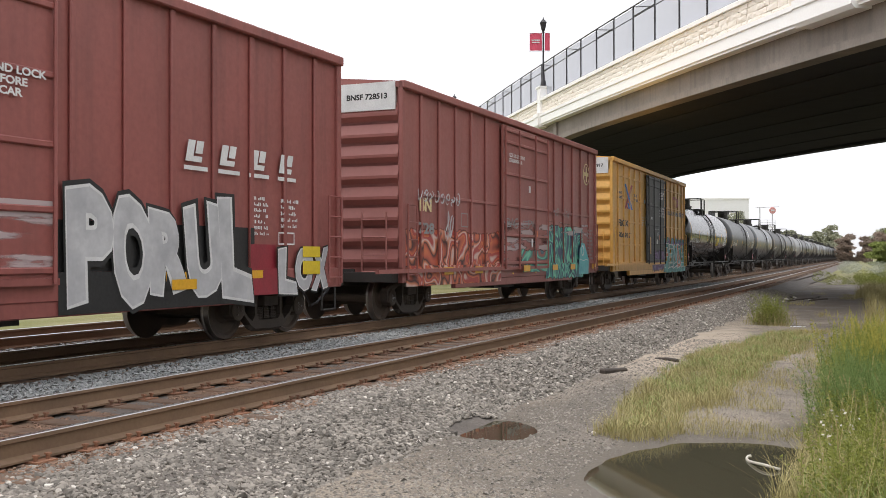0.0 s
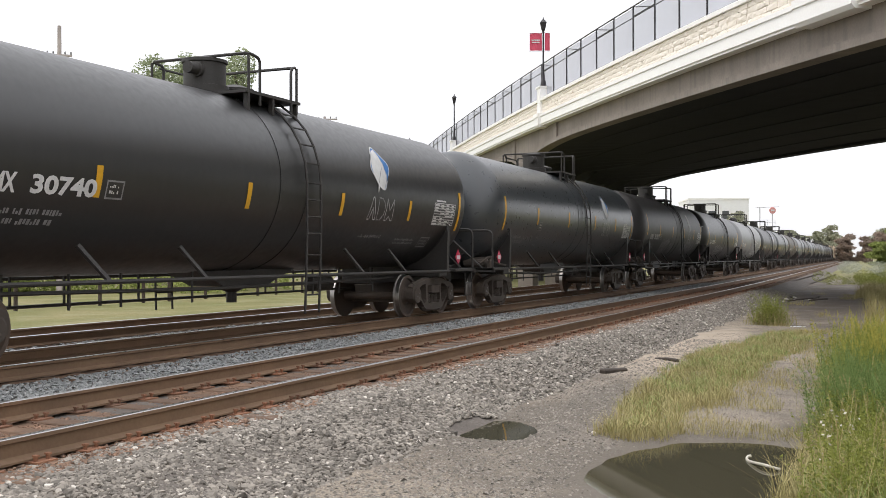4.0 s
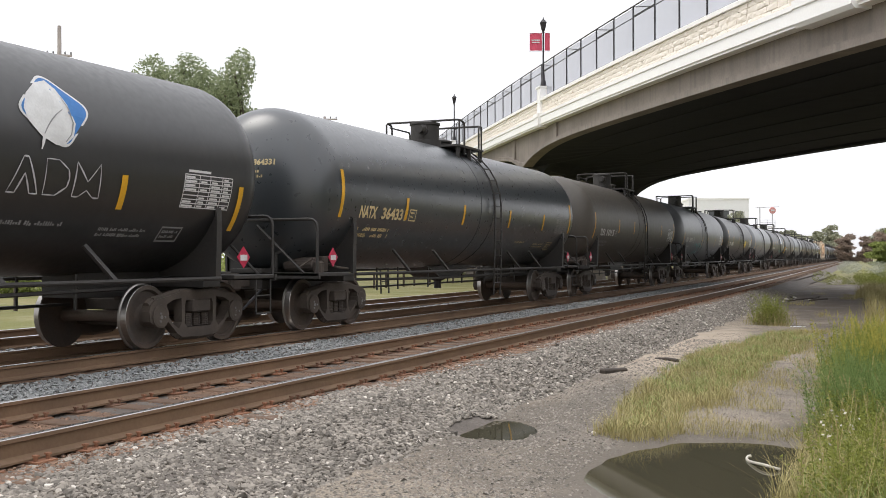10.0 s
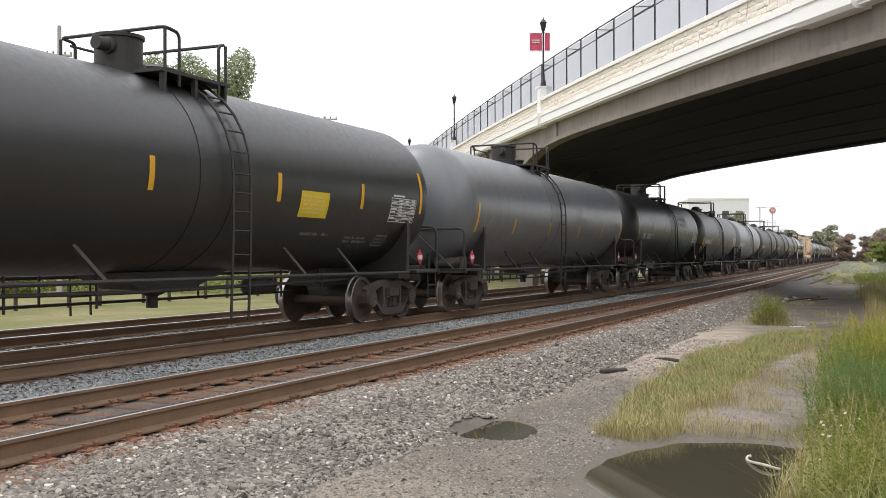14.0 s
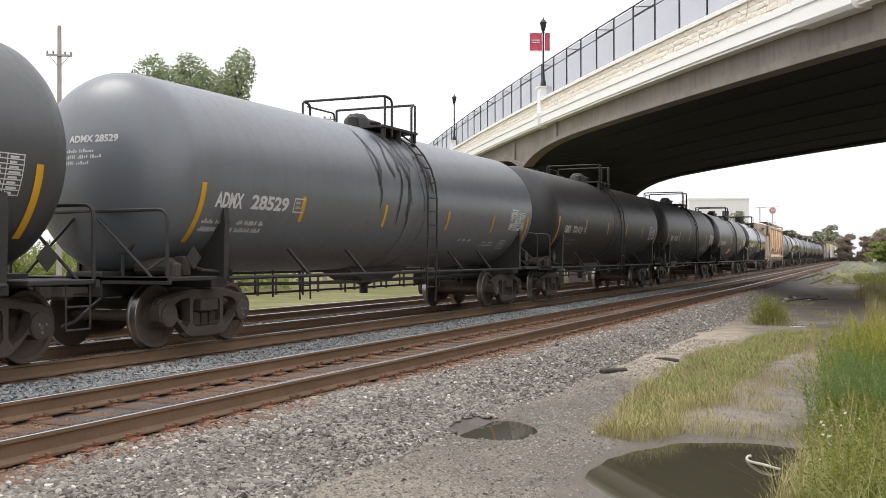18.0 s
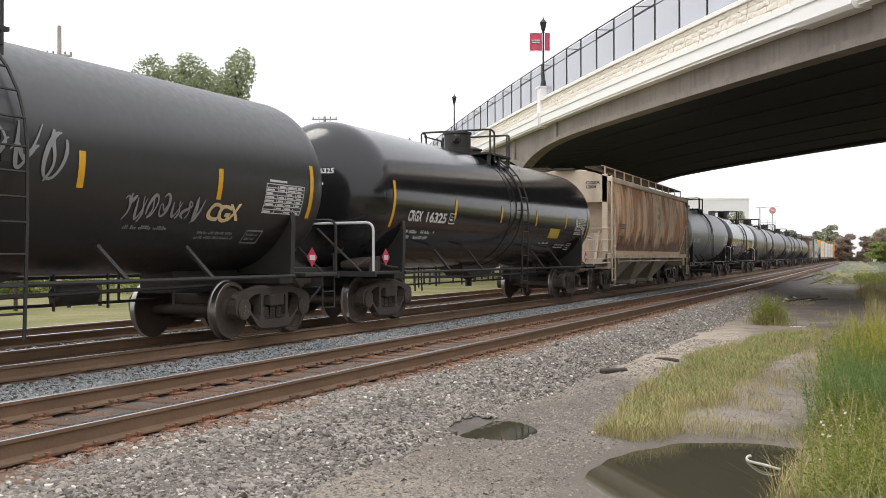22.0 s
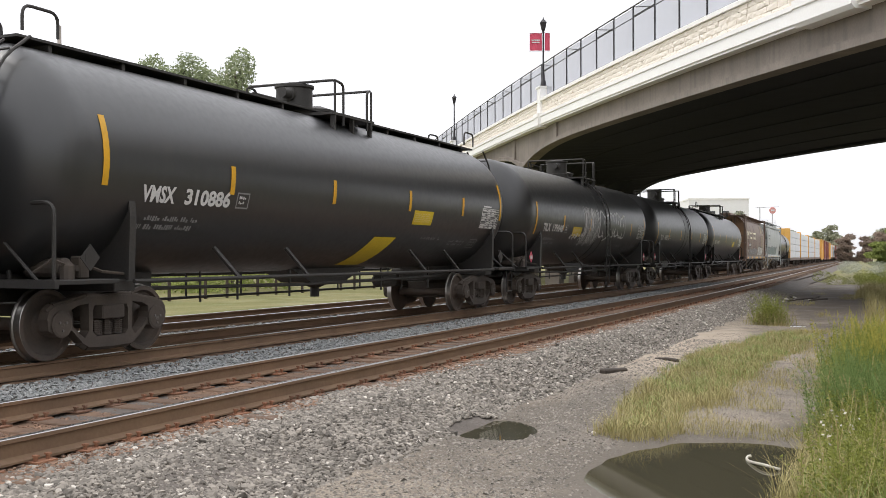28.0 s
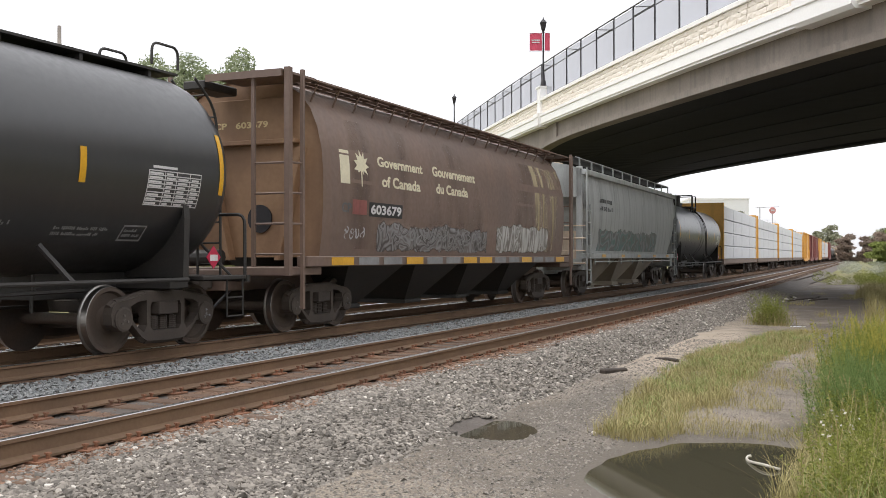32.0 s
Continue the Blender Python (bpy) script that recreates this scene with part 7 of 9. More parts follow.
small_print(c, BW, 6.3, 7.0, 1.2, 2.2, 9, "dim", 5)
# yellow boxcar
c = CARS[2]
lettering(c, BW, "FBOX", -6.55, -4.85, 2.42, 2.66, "blackmark")
lettering(c, BW, "506917", -6.58, -4.4, 2.0, 2.2, "blackmark")
lettering(c, BW, "next\nroad", -6.55, -5.85, 3.42, 3.7, "door_black")
lettering(c, BW, "any\nroad", -3.85, -3.2, 3.42, 3.7, "door_black")
for m, sk, w in (("redmark", 1.15, 0.28), ("blue", -1.15, 0.28)):
    bm = bmesh.new()
    y = -5.5 if sk > 0 else -4.4
    rect(bm, BW, y, y + w, 3.08, 4.0, 0.008 if sk > 0 else 0.01, 4, skew=sk * 1.05)
    rect(bm, BW, y + (0.4 if sk > 0 else -0.4), y + w + (0.4 if sk > 0 else -0.4), 3.08, 3.3, 0.008 if sk > 0 else 0.01, 2, skew=sk * 1.05)
    part("cross_emblem", bm, m, c)
lettering(c, DW, "CLOSE AND LOCK\nDOOR BEFORE\nMOVING CAR", 0.55, 1.55, 3.72, 4.05, "white")
lettering(c, DW, "CIERRE Y PONGA\nEL SEGURO A LA\nPUERTA ANTES DE\nMOVER EL CARRO", 0.55, 1.55, 2.98, 3.38, "white")
small_print(c, DW, -1.3, -0.9, 3.2, 3.5, 4, "dim", 6)
mark(c, "label_plate", DW, -1.25, -0.95, 2.82, 2.92, "white")
mark(c, "label_plate", DW, -0.1, 0.15, 1.84, 2.02, "white")
bm = bmesh.new()
rect(bm, BW, 4.2, 4.9, 3.9, 4.04, 0.008)
rect(bm, BW, 4.42, 4.56, 3.56, 3.9, 0.008)
rect(bm, BW, 4.66, 4.8, 3.56, 3.9, 0.008)
rect(bm, BW, 5.0, 5.16, 3.56, 4.0, 0.008, skew=1.0)
rect(bm, BW, 5.45, 5.61, 3.56, 4.0, 0.0085, skew=-1.0)
part("emblem_bar", bm, "redmark", c)
lettering(c, BW, "RAILCAR POOLING EXPERTS", 2.75, 7.0, 3.16, 3.36, "door_black")
painted(c, 1.9, 7.3, 0.6, 2.25, "spray_field")
slab_piece(c, BG, 2.15, 7.15, 0.8, 1.95, ("teal", "orange", "teal", "aqua", "teal"), "white", 25, 5, 0.012)
for j in range(9):
    bm = bmesh.new()
    y = 2.4 + j * 0.55
    pts = [(y, 1.85), (y + 0.5, 1.85), (y + 0.1 + 0.12 * (j % 3), 2.1 + 0.1 * ((j * 5) % 3))]
    bm.faces.new([bm.verts.new(BG(*q, 0.004)) for q in pts])
    part("graffiti_spike", bm, "purple", c)
mark(c, "reflector", DW, -1.5, -1.36, 1.42, 2.1, "stripe", 0.03)
for y0, y1, z0, z1, m in ((-2.3, -2.0, 3.42, 3.56, "white"), (-1.98, -1.88, 2.55, 2.95, "white"), (0.28, 0.44, 2.0, 2.2, "orange"), (6.9, 7.02, 0.98, 1.5, "stripe"), (3.2, 3.34, 0.98, 1.5, "stripe")):
    mark(c, "label_plate", DW if abs(y0) < 1.6 else BG, y0, y1, z0, z1, m, 0.035)
small_print(c, BW, -2.4, -1.95, 2.5, 2.9, 4, "white", 7)
stain(c, DS, -0.75, 1.84, 0.95, 1.95, "spray_purple", 0.004, "purple spray cloud on the door")
stain(c, BG, -1.2, 1.9, 0.62, 1.02, "spray_purple", 0.012, "purple spray on the sill")
scrawl(c, DW, -0.1, 0.35, 2.12, 2.34, "silver", 29, 0.03, 2)
small_print(c, DW, -0.4, 0.4, 2.42, 2.47, 1, "white", 31)
for k, txt in ((1, "BNSF 728513"), (2, "FBOX 506917")):
    o = lettering(CARS[k], lambda y, z, lift: (y, -7.412, z), txt, 0.36, 1.28, BOX_H - 0.4, BOX_H - 0.28, "blackmark")

# tank cars
tank_marks(3, "CTCX", "731331", label=(2.41, 3.3, 1.96, 2.41))
tank_marks(4, "ADMX", "30740", front=(1.9, 2.75), mids=(2.05, 2.45), ys=(-4.45, -1.2, 1.7, 4.5))
leaf_emblem(CARS[4], 2.8, 3.7, 2.54, 3.5)
tank_marks(5, None, None, front=(2.0, 2.85), label=None)
leaf_emblem(CARS[5], 2.8, 3.6, 2.55, 3.45)
tank_marks(6, "ADMX", "31317")
leaf_emblem(CARS[6], 2.86, 3.68, 2.5, 3.55, colour=False)
scrawl(CARS[6], TW, -3.6, -1.75, 1.35, 2.4, "dim", 62, 0.042, 5)
scrawl(CARS[6], TW, -3.5, -1.85, 1.4, 2.25, "dim", 66, 0.034, 4, 0.011)
scrawl(CARS[6], TW, -1.55, -0.5, 1.4, 2.25, "dim", 65, 0.04, 3)
scrawl(CARS[6], TW, 1.7, 5.0, 1.4, 2.25, "dim", 63, 0.036, 8)
scrawl(CARS[6], TW, 2.4, 4.4, 1.5, 2.1, "dim", 67, 0.03, 5, 0.011)
scrawl(CARS[6], TW, -6.06, -4.72, 1.38, 1.62, "teal", 64, 0.02)
tank_marks(7, "TILX", "195985", front=(1.95, 2.95), mids=(2.12, 2.58))
outline_piece(CARS[7], TW, -3.5, -1.0, 1.42, 2.0, "white", 71, 6)
scrawl(CARS[7], TW, -0.9, 0.2, 1.6, 1.95, "white", 74, 0.016, 3)
scrawl(CARS[7], TW, 3.9, 5.6, 1.5, 1.85, "ghost", 72, 0.02)
scrawl(CARS[7], wrap_head, 0.5, 1.2, 2.5, 3.05, "white", 77, 0.03, 5)
scrawl(CARS[7], wrap_head, 0.7, 1.25, 2.75, 3.1, "white", 78, 0.02, 2)
tank_marks(8, "ADMX", "30582", front=(1.68, 2.52), mids=(1.88, 2.3), ys=(-4.4, -1.1))
stain(CARS[8], TW, -7.6, -5.5, 3.2, 4.02, "rust_spot", 0.003, "thin rust stains near the tank head")
sprayed(CARS[8], TW, "RESTO", 1.3, 5.1, 1.5, 2.6, (("white", 0.03), ("pale", -0.012)), 81, 0.008, 0.12, 0.1, 0.1)
scrawl(CARS[8], TW, -4.1, -2.2, 1.48, 1.84, "ghost", 82, 0.025)
tank_marks(9, "ADMX", "30954", front=(1.7, 2.36), mids=(1.92, 2.36))
leaf_emblem(CARS[9], 2.73, 3.99, 2.56, 3.53)
tank_marks(10, "NATX", "364331", front=(2.02, 2.88), mids=(2.05, 2.5), ink="gold", small="gold")
tank_marks(11, "TLEX", "1015", front=(1.92, 2.8), mids=(2.18, 2.65), ys=(-3.7, -1.2, 0.94, 4.18), dy=0.1)
tank_marks(12, "ADMX", "31091", front=(1.9, 2.5), mids=(1.92, 2.36), ys=(-1.1, 0.85, 3.9), small="white")
scrawl(CARS[12], TW, -3.6, -1.0, 1.75, 2.1, "aqua", 121, 0.03, 7)
scrawl(CARS[12], TW, -2.6, -1.3, 1.42, 1.72, "aqua", 122, 0.03, 4)
mark(CARS[12], "label_plate", TW, -1.75, -1.4, 1.48, 1.62, "silver")
tank_marks(13, "TILX", "319449", front=(2.2, 3.05), label=(2.37, 3.3, 1.98, 2.42))
tank_marks(14, "ADMX", "31157", front=(1.9, 2.6), mids=(1.9, 2.3), ink="dim")
scrawl(CARS[14], TW, -4.3, -1.5, 1.45, 1.85, "dim", 141, 0.025)
scrawl(CARS[14], TW, 1.1, 2.6, 1.9, 2.95, "dim", 142, 0.05, 2)
tank_marks(15, "ADMX", "30217", front=(2.2, 3.08), mids=(2.41, 2.86), ys=(-4.4, -1.5, 1.2, 4.1))
bm = bmesh.new()
rect(bm, TW, 1.3, 3.95, 2.63, 3.34, 0.012, 8, skew=0.12)
bn = part("banner_sheet", bm, "white", CARS[15], "white vinyl banner taped to the tank")
small_print(CARS[15], lambda y, z, lift=0.0: TW(y, z, 0.016), 1.9, 3.7, 2.98, 3.2, 1, "blue", 4, 1.0)
small_print(CARS[15], lambda y, z, lift=0.0: TW(y, z, 0.016), 2.0, 3.6, 2.72, 2.9, 1, "blue", 5, 1.0)
for i in range(3):
    mark(CARS[15], "banner_block", lambda y, z, lift=0.0: TW(y, z, 0.016), 1.5 + i * 0.04, 1.72 + i * 0.04, 3.12 - i * 0.17, 3.26 - i * 0.17, "blue")
scrawl(CARS[15], TW, 0.84, 4.6, 1.72, 2.14, "aqua", 151, 0.025, 10)
tank_marks(16, "ADMX", "28534", front=(1.52, 2.38), mids=(1.92, 2.37), dy=-0.7, front_y=-7.45, small="white")
tank_marks(17, "ADMX", "28529", front=(1.52, 2.38), mids=(1.9, 2.32), dy=-0.45, front_y=-7.2, small="white")
rnd = random.Random(17)
bm = bmesh.new()
for i in range(16):
    y = -1.8 + rnd.uniform(0, 2.7)
    z = 4.0 - rnd.uniform(0, 0.3)
    e = z - rnd.uniform(0.6, 2.0)
    stroke(bm, TW, [(y + 0.08 * math.sin(j * 0.7 + i), z + (e - z) * j / 10) for j in range(11)], rnd.uniform(0.02, 0.07), 0.007 + 0.0003 * i)
part("spill_stain", bm, "black", CARS[17])
tank_marks(18, "GBRX", "701419", front=(1.66, 2.52), mids=(2.07, 2.5), ys=(-4.1, -1.2, 1.6, 4.4), dy=-0.05)
tank_marks(19, "GBRX", "701427", front=(1.67, 2.53), mids=(2.07, 2.5), ys=(-4.1, -1.2, 1.6, 4.4))
scrawl(CARS[19], TW, -4.7, -2.9, 1.7, 2.5, "dim", 191, 0.032, 3)
scrawl(CARS[19], TW, -4.5, -2.7, 1.4, 1.95, "dim", 193, 0.026, 5, 0.011)
scrawl(CARS[19], TW, 3.35, 5.6, 1.52, 2.1, "silver", 192, 0.024, 8)
for k in (18, 19):
    scrawl(CARS[k], TW, -7.3, -6.9, 1.3, 1.6, "ghost", k, 0.02, 1)
tank_marks(20, "TILX", "291405", front=(1.96, 2.85), mids=(2.15, 2.6))
scrawl(CARS[20], TW, 0.1, 1.5, 2.0, 3.1, "dim", 201, 0.035, 3)
scrawl(CARS[20], TW, 2.5, 4.2, 1.75, 2.2, "dim", 202, 0.025, 7)
sprayed(CARS[20], TW, "CGX", 4.35, 5.1, 1.82, 2.12, (("gold", 0.0),), 205, 0.009, 0.1)
sprayed(CARS[20], wrap_head, "NATVS", 0.3, 1.1, 2.1, 2.3, (("white", 0.0),), 203, 0.009)
scrawl(CARS[20], wrap_head, 0.3, 1.1, 2.36, 2.62, "white", 204, 0.018, 5)
mark(CARS[20], "paint_patch", TW, -1.5, -0.4, 1.51, 1.83, "gold")
tank_marks(21, "CRGX", "16325", front=(1.9, 2.82), mids=(2.16, 2.6), ys=(-4.0, -1.0, 1.8, 4.65), label=(3.22, 4.2, 1.85, 2.13), small="white")
tank_marks(23, "CRGX", "16208", front=(1.9, 2.5), mids=(1.95, 2.4), ys=(-2.6, 1.1, 4.2), small="white")
tank_marks(24, "CRGX", "16512", front=(1.9, 2.82), mids=(2.16, 2.6), ys=(-4.0, -1.0, 1.8, 4.65), label=(3.0, 4.0, 1.85, 2.13), small="white")
tank_marks(25, None, None, front=(1.92, 2.8), mids=(2.12, 2.56), ys=(-4.4, -1.8, 0.67, 3.9), label=(2.66, 3.61, 1.6, 1.86))
tank_marks(26, "VMSX", "310886", front=(2.21, 3.1), mids=(2.24, 2.66), label=(1.95, 2.9, 1.98, 2.27), rear_y=7.2)
mark(CARS[26], "yellow_strip", TW, 0.2, 1.15, 1.15, 1.7, "yellow", 0.007, n=8, skew=0.7)
tank_marks(27, "TILX", "199048", front=(1.95, 2.84), mids=(2.1, 2.55), label=(-3.4, -2.4, 1.95, 2.24))
scrawl(CARS[27], TW, -3.6, -2.1, 1.82, 2.1, "white", 271, 0.02, 5)
rnd = random.Random(27)
bm = bmesh.new()
for i in range(26):
    y = -2.4 + i * 0.075
    stroke(bm, TW, [(y + 0.25 * math.sin(j * 0.33) + rnd.uniform(-0.03, 0.03), 2.95 - j * 0.15 - rnd.uniform(0, 0.1)) for j in range(9)], rnd.uniform(0.01, 0.03), 0.008 + 0.0003 * i)
part("graffiti", bm, "white", CARS[27])
bubble_piece(CARS[27], TW, -0.2, 3.4, 1.95, 2.85, ("black",), "white", 272, 5, None, 0.007)
scrawl(CARS[27], TW, 3.6, 5.2, 1.5, 1.9, "ghost", 273, 0.025)
tank_marks(28, "TILX", "198212", front=(1.9, 2.8), mids=(2.1, 2.55))
tank_marks(29, "VMSX", "310878", front=(2.21, 3.1), mids=(2.22, 2.66), label=(2.26, 3.2, 1.95, 2.27), rear_y=7.3)
tank_marks(32, None, None)
for k in (21, 24):
    for o in CARS[k].children:
        if o.name.split(".")[0] == "end_handrail":
            o.material_slots[0].link, o.material_slots[0].material = "OBJECT", M["white"]
for k, sh in ((8, 0.0), (16, -1.0), (17, 0.0), (18, 0.0), (19, 0.0), (20, 0.0)):
    for o in list(CARS[k].children_recursive):
        if o.name.split(".")[0] in ("valve_housing", "relief_valve"):
            bpy.data.objects.remove(o)
    zt = TANK_Z + TANK_R
    bm = bmesh.new()
    lathe(bm, [(zt - 0.1, 0.34), (zt + 0.04, 0.34), (zt + 0.05, 0.3), (zt + 0.2, 0.27), (zt + 0.31, 0.17), (zt + 0.34, 0.03)], 18, "z", (0, 0.1 + sh, 0))
    lathe(bm, [(zt - 0.1, 0.12), (zt + 0.18, 0.12), (zt + 0.22, 0.05)], 10, "z", (0.15, -0.35 + sh, 0))
    part("dome_cover", bm, "frame", CARS[k], smooth=True)
# rust-streaked hopper
def SW(y, z, lift=0.006):
    """The hopper's side, drawn in where its ends slope."""
    return (hop_x(z) + lift, y * (6.5 + 1.15 * min(1.0, max(0.0, (z - 1.42) / 1.78))) / 7.65, z)


c = CARS[22]
lettering(c, HW, "CGEX", -6.35, -5.4, 2.3, 2.5, "blackmark")
lettering(c, HW, "1204", -6.4, -5.55, 1.9, 2.08, "blackmark")
cy, cz = 0.84, 2.97
bm = bmesh.new()
ring_o = [(cy + 0.41 * math.cos(t), cz + 0.45 * math.sin(t)) for t in [math.tau * (0.62 + 0.76 * i / 26) for i in range(27)]]
ring_i = [(cy - 0.1 + 0.3 * math.cos(t), cz + 0.3 * math.sin(t)) for t in [math.tau * (0.62 + 0.76 * i / 26) for i in range(27)]]
vo, vi = [bm.verts.new(HW(*p, 0.009)) for p in ring_o], [bm.verts.new(HW(*p, 0.009)) for p in ring_i]
for i in range(26):
    bm.faces.new((vo[i], vo[i + 1], vi[i + 1], vi[i]))
part("round_emblem", bm, "green", c)
bm = bmesh.new()
for i in range(5):
    rect(bm, HW, cy - 0.42 + 0.1 * i, cy - 0.35 + 0.1 * i, cz - 0.09, cz + 0.1, 0.011)
part("emblem_bar", bm, "dark_run_paint", c)
stain(c, SW, -7.4, 7.4, 1.45, 2.5, "rust_band", 0.004, "dark brown rust along the lower side")
stain(c, SW, -7.5, 7.5, 1.5, 4.06, "rust_run", 0.0025, "orange rust running down the side")
stain(c, SW, -7.5, 7.5, 1.5, 4.06, "dark_run", 0.0055, "dark rust streaks")
lettering(c, lambda y, z, lift: (y, -7.757, z), "CGEX\n1204", 0.72, 1.25, 3.7, 3.96, "blackmark")
# brown hopper
c = CARS[30]
stain(c, RW, -7.4, 5.2, 1.45, 4.06, "soot_run", 0.0025, "dark grime on the brown side")
stain(c, RW, 4.4, 7.4, 1.45, 4.06, "pale_run", 0.0035, "pale dust running down one end")
mark(c, "flag_bar", RW, -6.45, -6.1, 2.62, 3.22, "cream_ink")
bm = bmesh.new()
leafpts = []
for i in range(22):
    t = i * math.tau / 22
    r = 0.3 * (1.0 if i % 2 == 0 else 0.58) * (1.0 if math.sin(t) > -0.6 else 0.6)
    leafpts.append((-5.65 + r * math.cos(t), 2.98 + r * math.sin(t)))
sheet(bm, RW, leafpts, 0.008)
rect(bm, RW, -5.67, -5.63, 2.6, 2.85, 0.008)
part("leaf_emblem", bm, "cream_ink", c)
lettering(c, RW, "Government", -5.0, -2.95, 3.02, 3.22, "cream_ink")
lettering(c, RW, "of Canada", -4.85, -3.1, 2.64, 2.86, "cream_ink")
lettering(c, RW, "Gouvernement", -2.45, -0.02, 3.02, 3.24, "cream_ink")
lettering(c, RW, "du Canada", -2.3, -0.5, 2.66, 2.88, "cream_ink")
mark(c, "number_panel", RW, -5.36, -3.94, 2.06, 2.33, "blackmark", 0.005)
lettering(c, RW, "603679", -5.3, -4.0, 2.1, 2.29, "white", 0.01)
lettering(c, RW, "CP", -6.4, -6.05, 2.1, 2.28, "ghost")
mark(c, "paint_patch", RW, -6.0, -5.45, 2.08, 2.35, "red", 0.004)
scrawl(c, RW, -6.3, -5.5, 1.62, 1.86, "silver", 303, 0.02, 4)
stain(c, RW, -5.1, 1.0, 1.4, 2.08, "spray_grey", 0.006, "faded silver mural along the lower side")
stain(c, RW, 1.2, 5.6, 1.4, 2.15, "spray_white", 0.006, "white mural along the lower side")
scrawl(c, RW, -3.6, 0.4, 1.55, 1.9, "dim", 304, 0.018, 12)
for y in np.arange(-6.8, 7.0, 1.0):
    mark(c, "sill_mark", wrap_side(1.6), y, y + 0.8, 1.16, 1.3, "dim" if int(y) % 3 else "stripe", 0.012)
lettering(c, lambda y, z, lift: (y, -7.085, z), "CP   603679", -0.65, 0.5, 3.58, 3.7, "gold")
c = CARS[31]
stain(c, HW, -6.0, 3.8, 1.45, 2.45, "spray_green", 0.006, "faded green mural along the side")
small_print(c, HW, -6, -4, 2.8, 3.3, 2, "blackmark", 5)

# a few tanks sit further forward on their frames
for k in (6, 7, 26, 27):
    for o in CARS[k].children:
        kind = o.name.split(".")[0]
        ys = [v.co.y for v in o.data.vertices] if o.data else [0]
        on_head = kind in ("lettering", "small_print", "graffiti") and max(ys) < -7.3
        on_tail = kind == "reflector_stripe" and min(ys) > 6.8
        if kind == "tank" or on_head or on_tail:
            o.matrix_basis = pose(0, -0.28, 0)

# ---- surroundings ----
def leaf_cloud(name, centres, count, size, m, parent, seed, squash=1.0):
    """Many small leaf clumps scattered through the given blobs (x, y, z, radius, height)."""
    rg = np.random.default_rng(seed)
    n = len(centres)
    wts = np.array([c[3] ** 2 * c[4] for c in centres])
    pick = rg.choice(n, count, p=wts / wts.sum())
    c = np.array(centres)[pick]
    d = rg.normal(size=(count, 3))
    d /= np.linalg.norm(d, axis=1)[:, None]
    rad = rg.uniform(0.45, 1.0, count) ** 0.6
    p = c[:, :3] + d * rad[:, None] * np.stack([c[:, 3], c[:, 3], c[:, 4]], 1)
    a = rg.normal(size=(count, 3))
    a /= np.linalg.norm(a, axis=1)[:, None]
    b = np.cross(a, rg.normal(size=(count, 3)))
    b /= np.linalg.norm(b, axis=1)[:, None]
    s = size * rg.uniform(0.5, 1.3, count)[:, None]
    v = np.stack([p - a * s, p - b * s * 0.55, p + a * s, p + b * s * 0.55], 1).reshape(-1, 3)
    f = np.arange(count * 4).reshape(-1, 4)
    return raw(name, v.tolist(), f.tolist(), m, parent)


def tree(x, y, h, r, seed, leaves=5200, size=0.34, m="leaf", label="tall leafy green tree with an uneven crown", low=0.28, slim=1.0):
    rnd = random.Random(seed)
    z0 = ground_z(x, y)
    t = tagged(empty("tree", pose(x, y, z0 - 0.1)), label, "tree")
    bm = bmesh.new()
    trunk = [(0, 0, 0), (rnd.uniform(-0.1, 0.1), rnd.uniform(-0.1, 0.1), h * 0.35), (rnd.uniform(-0.3, 0.3), rnd.uniform(-0.3, 0.3), h * 0.75), (0, 0, h * 0.93)]
    for (a, b), w in zip(zip(trunk, trunk[1:]), (0.014, 0.009, 0.004)):
        tube(bm, [a, b], h * w, 8)
    part("trunk", bm, "bark", t)
    blobs = []
    for k in range(13):
        a = rnd.uniform(0, math.tau)
        zz = h * (low + (0.95 - low) * (k + 0.5) / 13)
        reach = r * (0.5 + 0.6 * math.sin(math.pi * min(1, (zz / h - low + 0.12) / (1.06 - low)))) * rnd.uniform(0.45, 0.85)
        p = (math.cos(a) * reach, math.sin(a) * reach, zz)
        bm = bmesh.new()
        tube(bm, [(0, 0, max(0.5, zz - h * 0.15)), (p[0] * 0.6, p[1] * 0.6, zz - h * 0.04), p], h * 0.0045, 5)
        part("limb", bm, "bark", t)
        blobs.append((*p, r * rnd.uniform(0.36, 0.6), h * rnd.uniform(0.05, 0.09)))
        blobs.append((p[0] * 0.3, p[1] * 0.3, zz, r * 0.42, h * 0.08))
    blobs.append((0, 0, h * 0.95, r * 0.25, h * 0.06))
    leaf_cloud("crown", blobs, leaves, size, m, t, seed)
    return t


for k, (r, a, h, w) in enumerate(((-24.0, 79, 15.8, 3.1), (-21.4, 76, 17.3, 2.8), (-20.0, 79, 18.1, 2.7), (-18.6, 78, 16.8, 2.4), (-15.2, 77, 17.9, 2.9), (-27.0, 86, 15.0, 3.4), (-16.6, 80, 16.6, 2.8), (-20.5, 84, 15.8, 4.8))):
    p = on_view(r, a, 0)
    tree(p.x, p.y, h, w, 40 + k, 13000, 0.12)
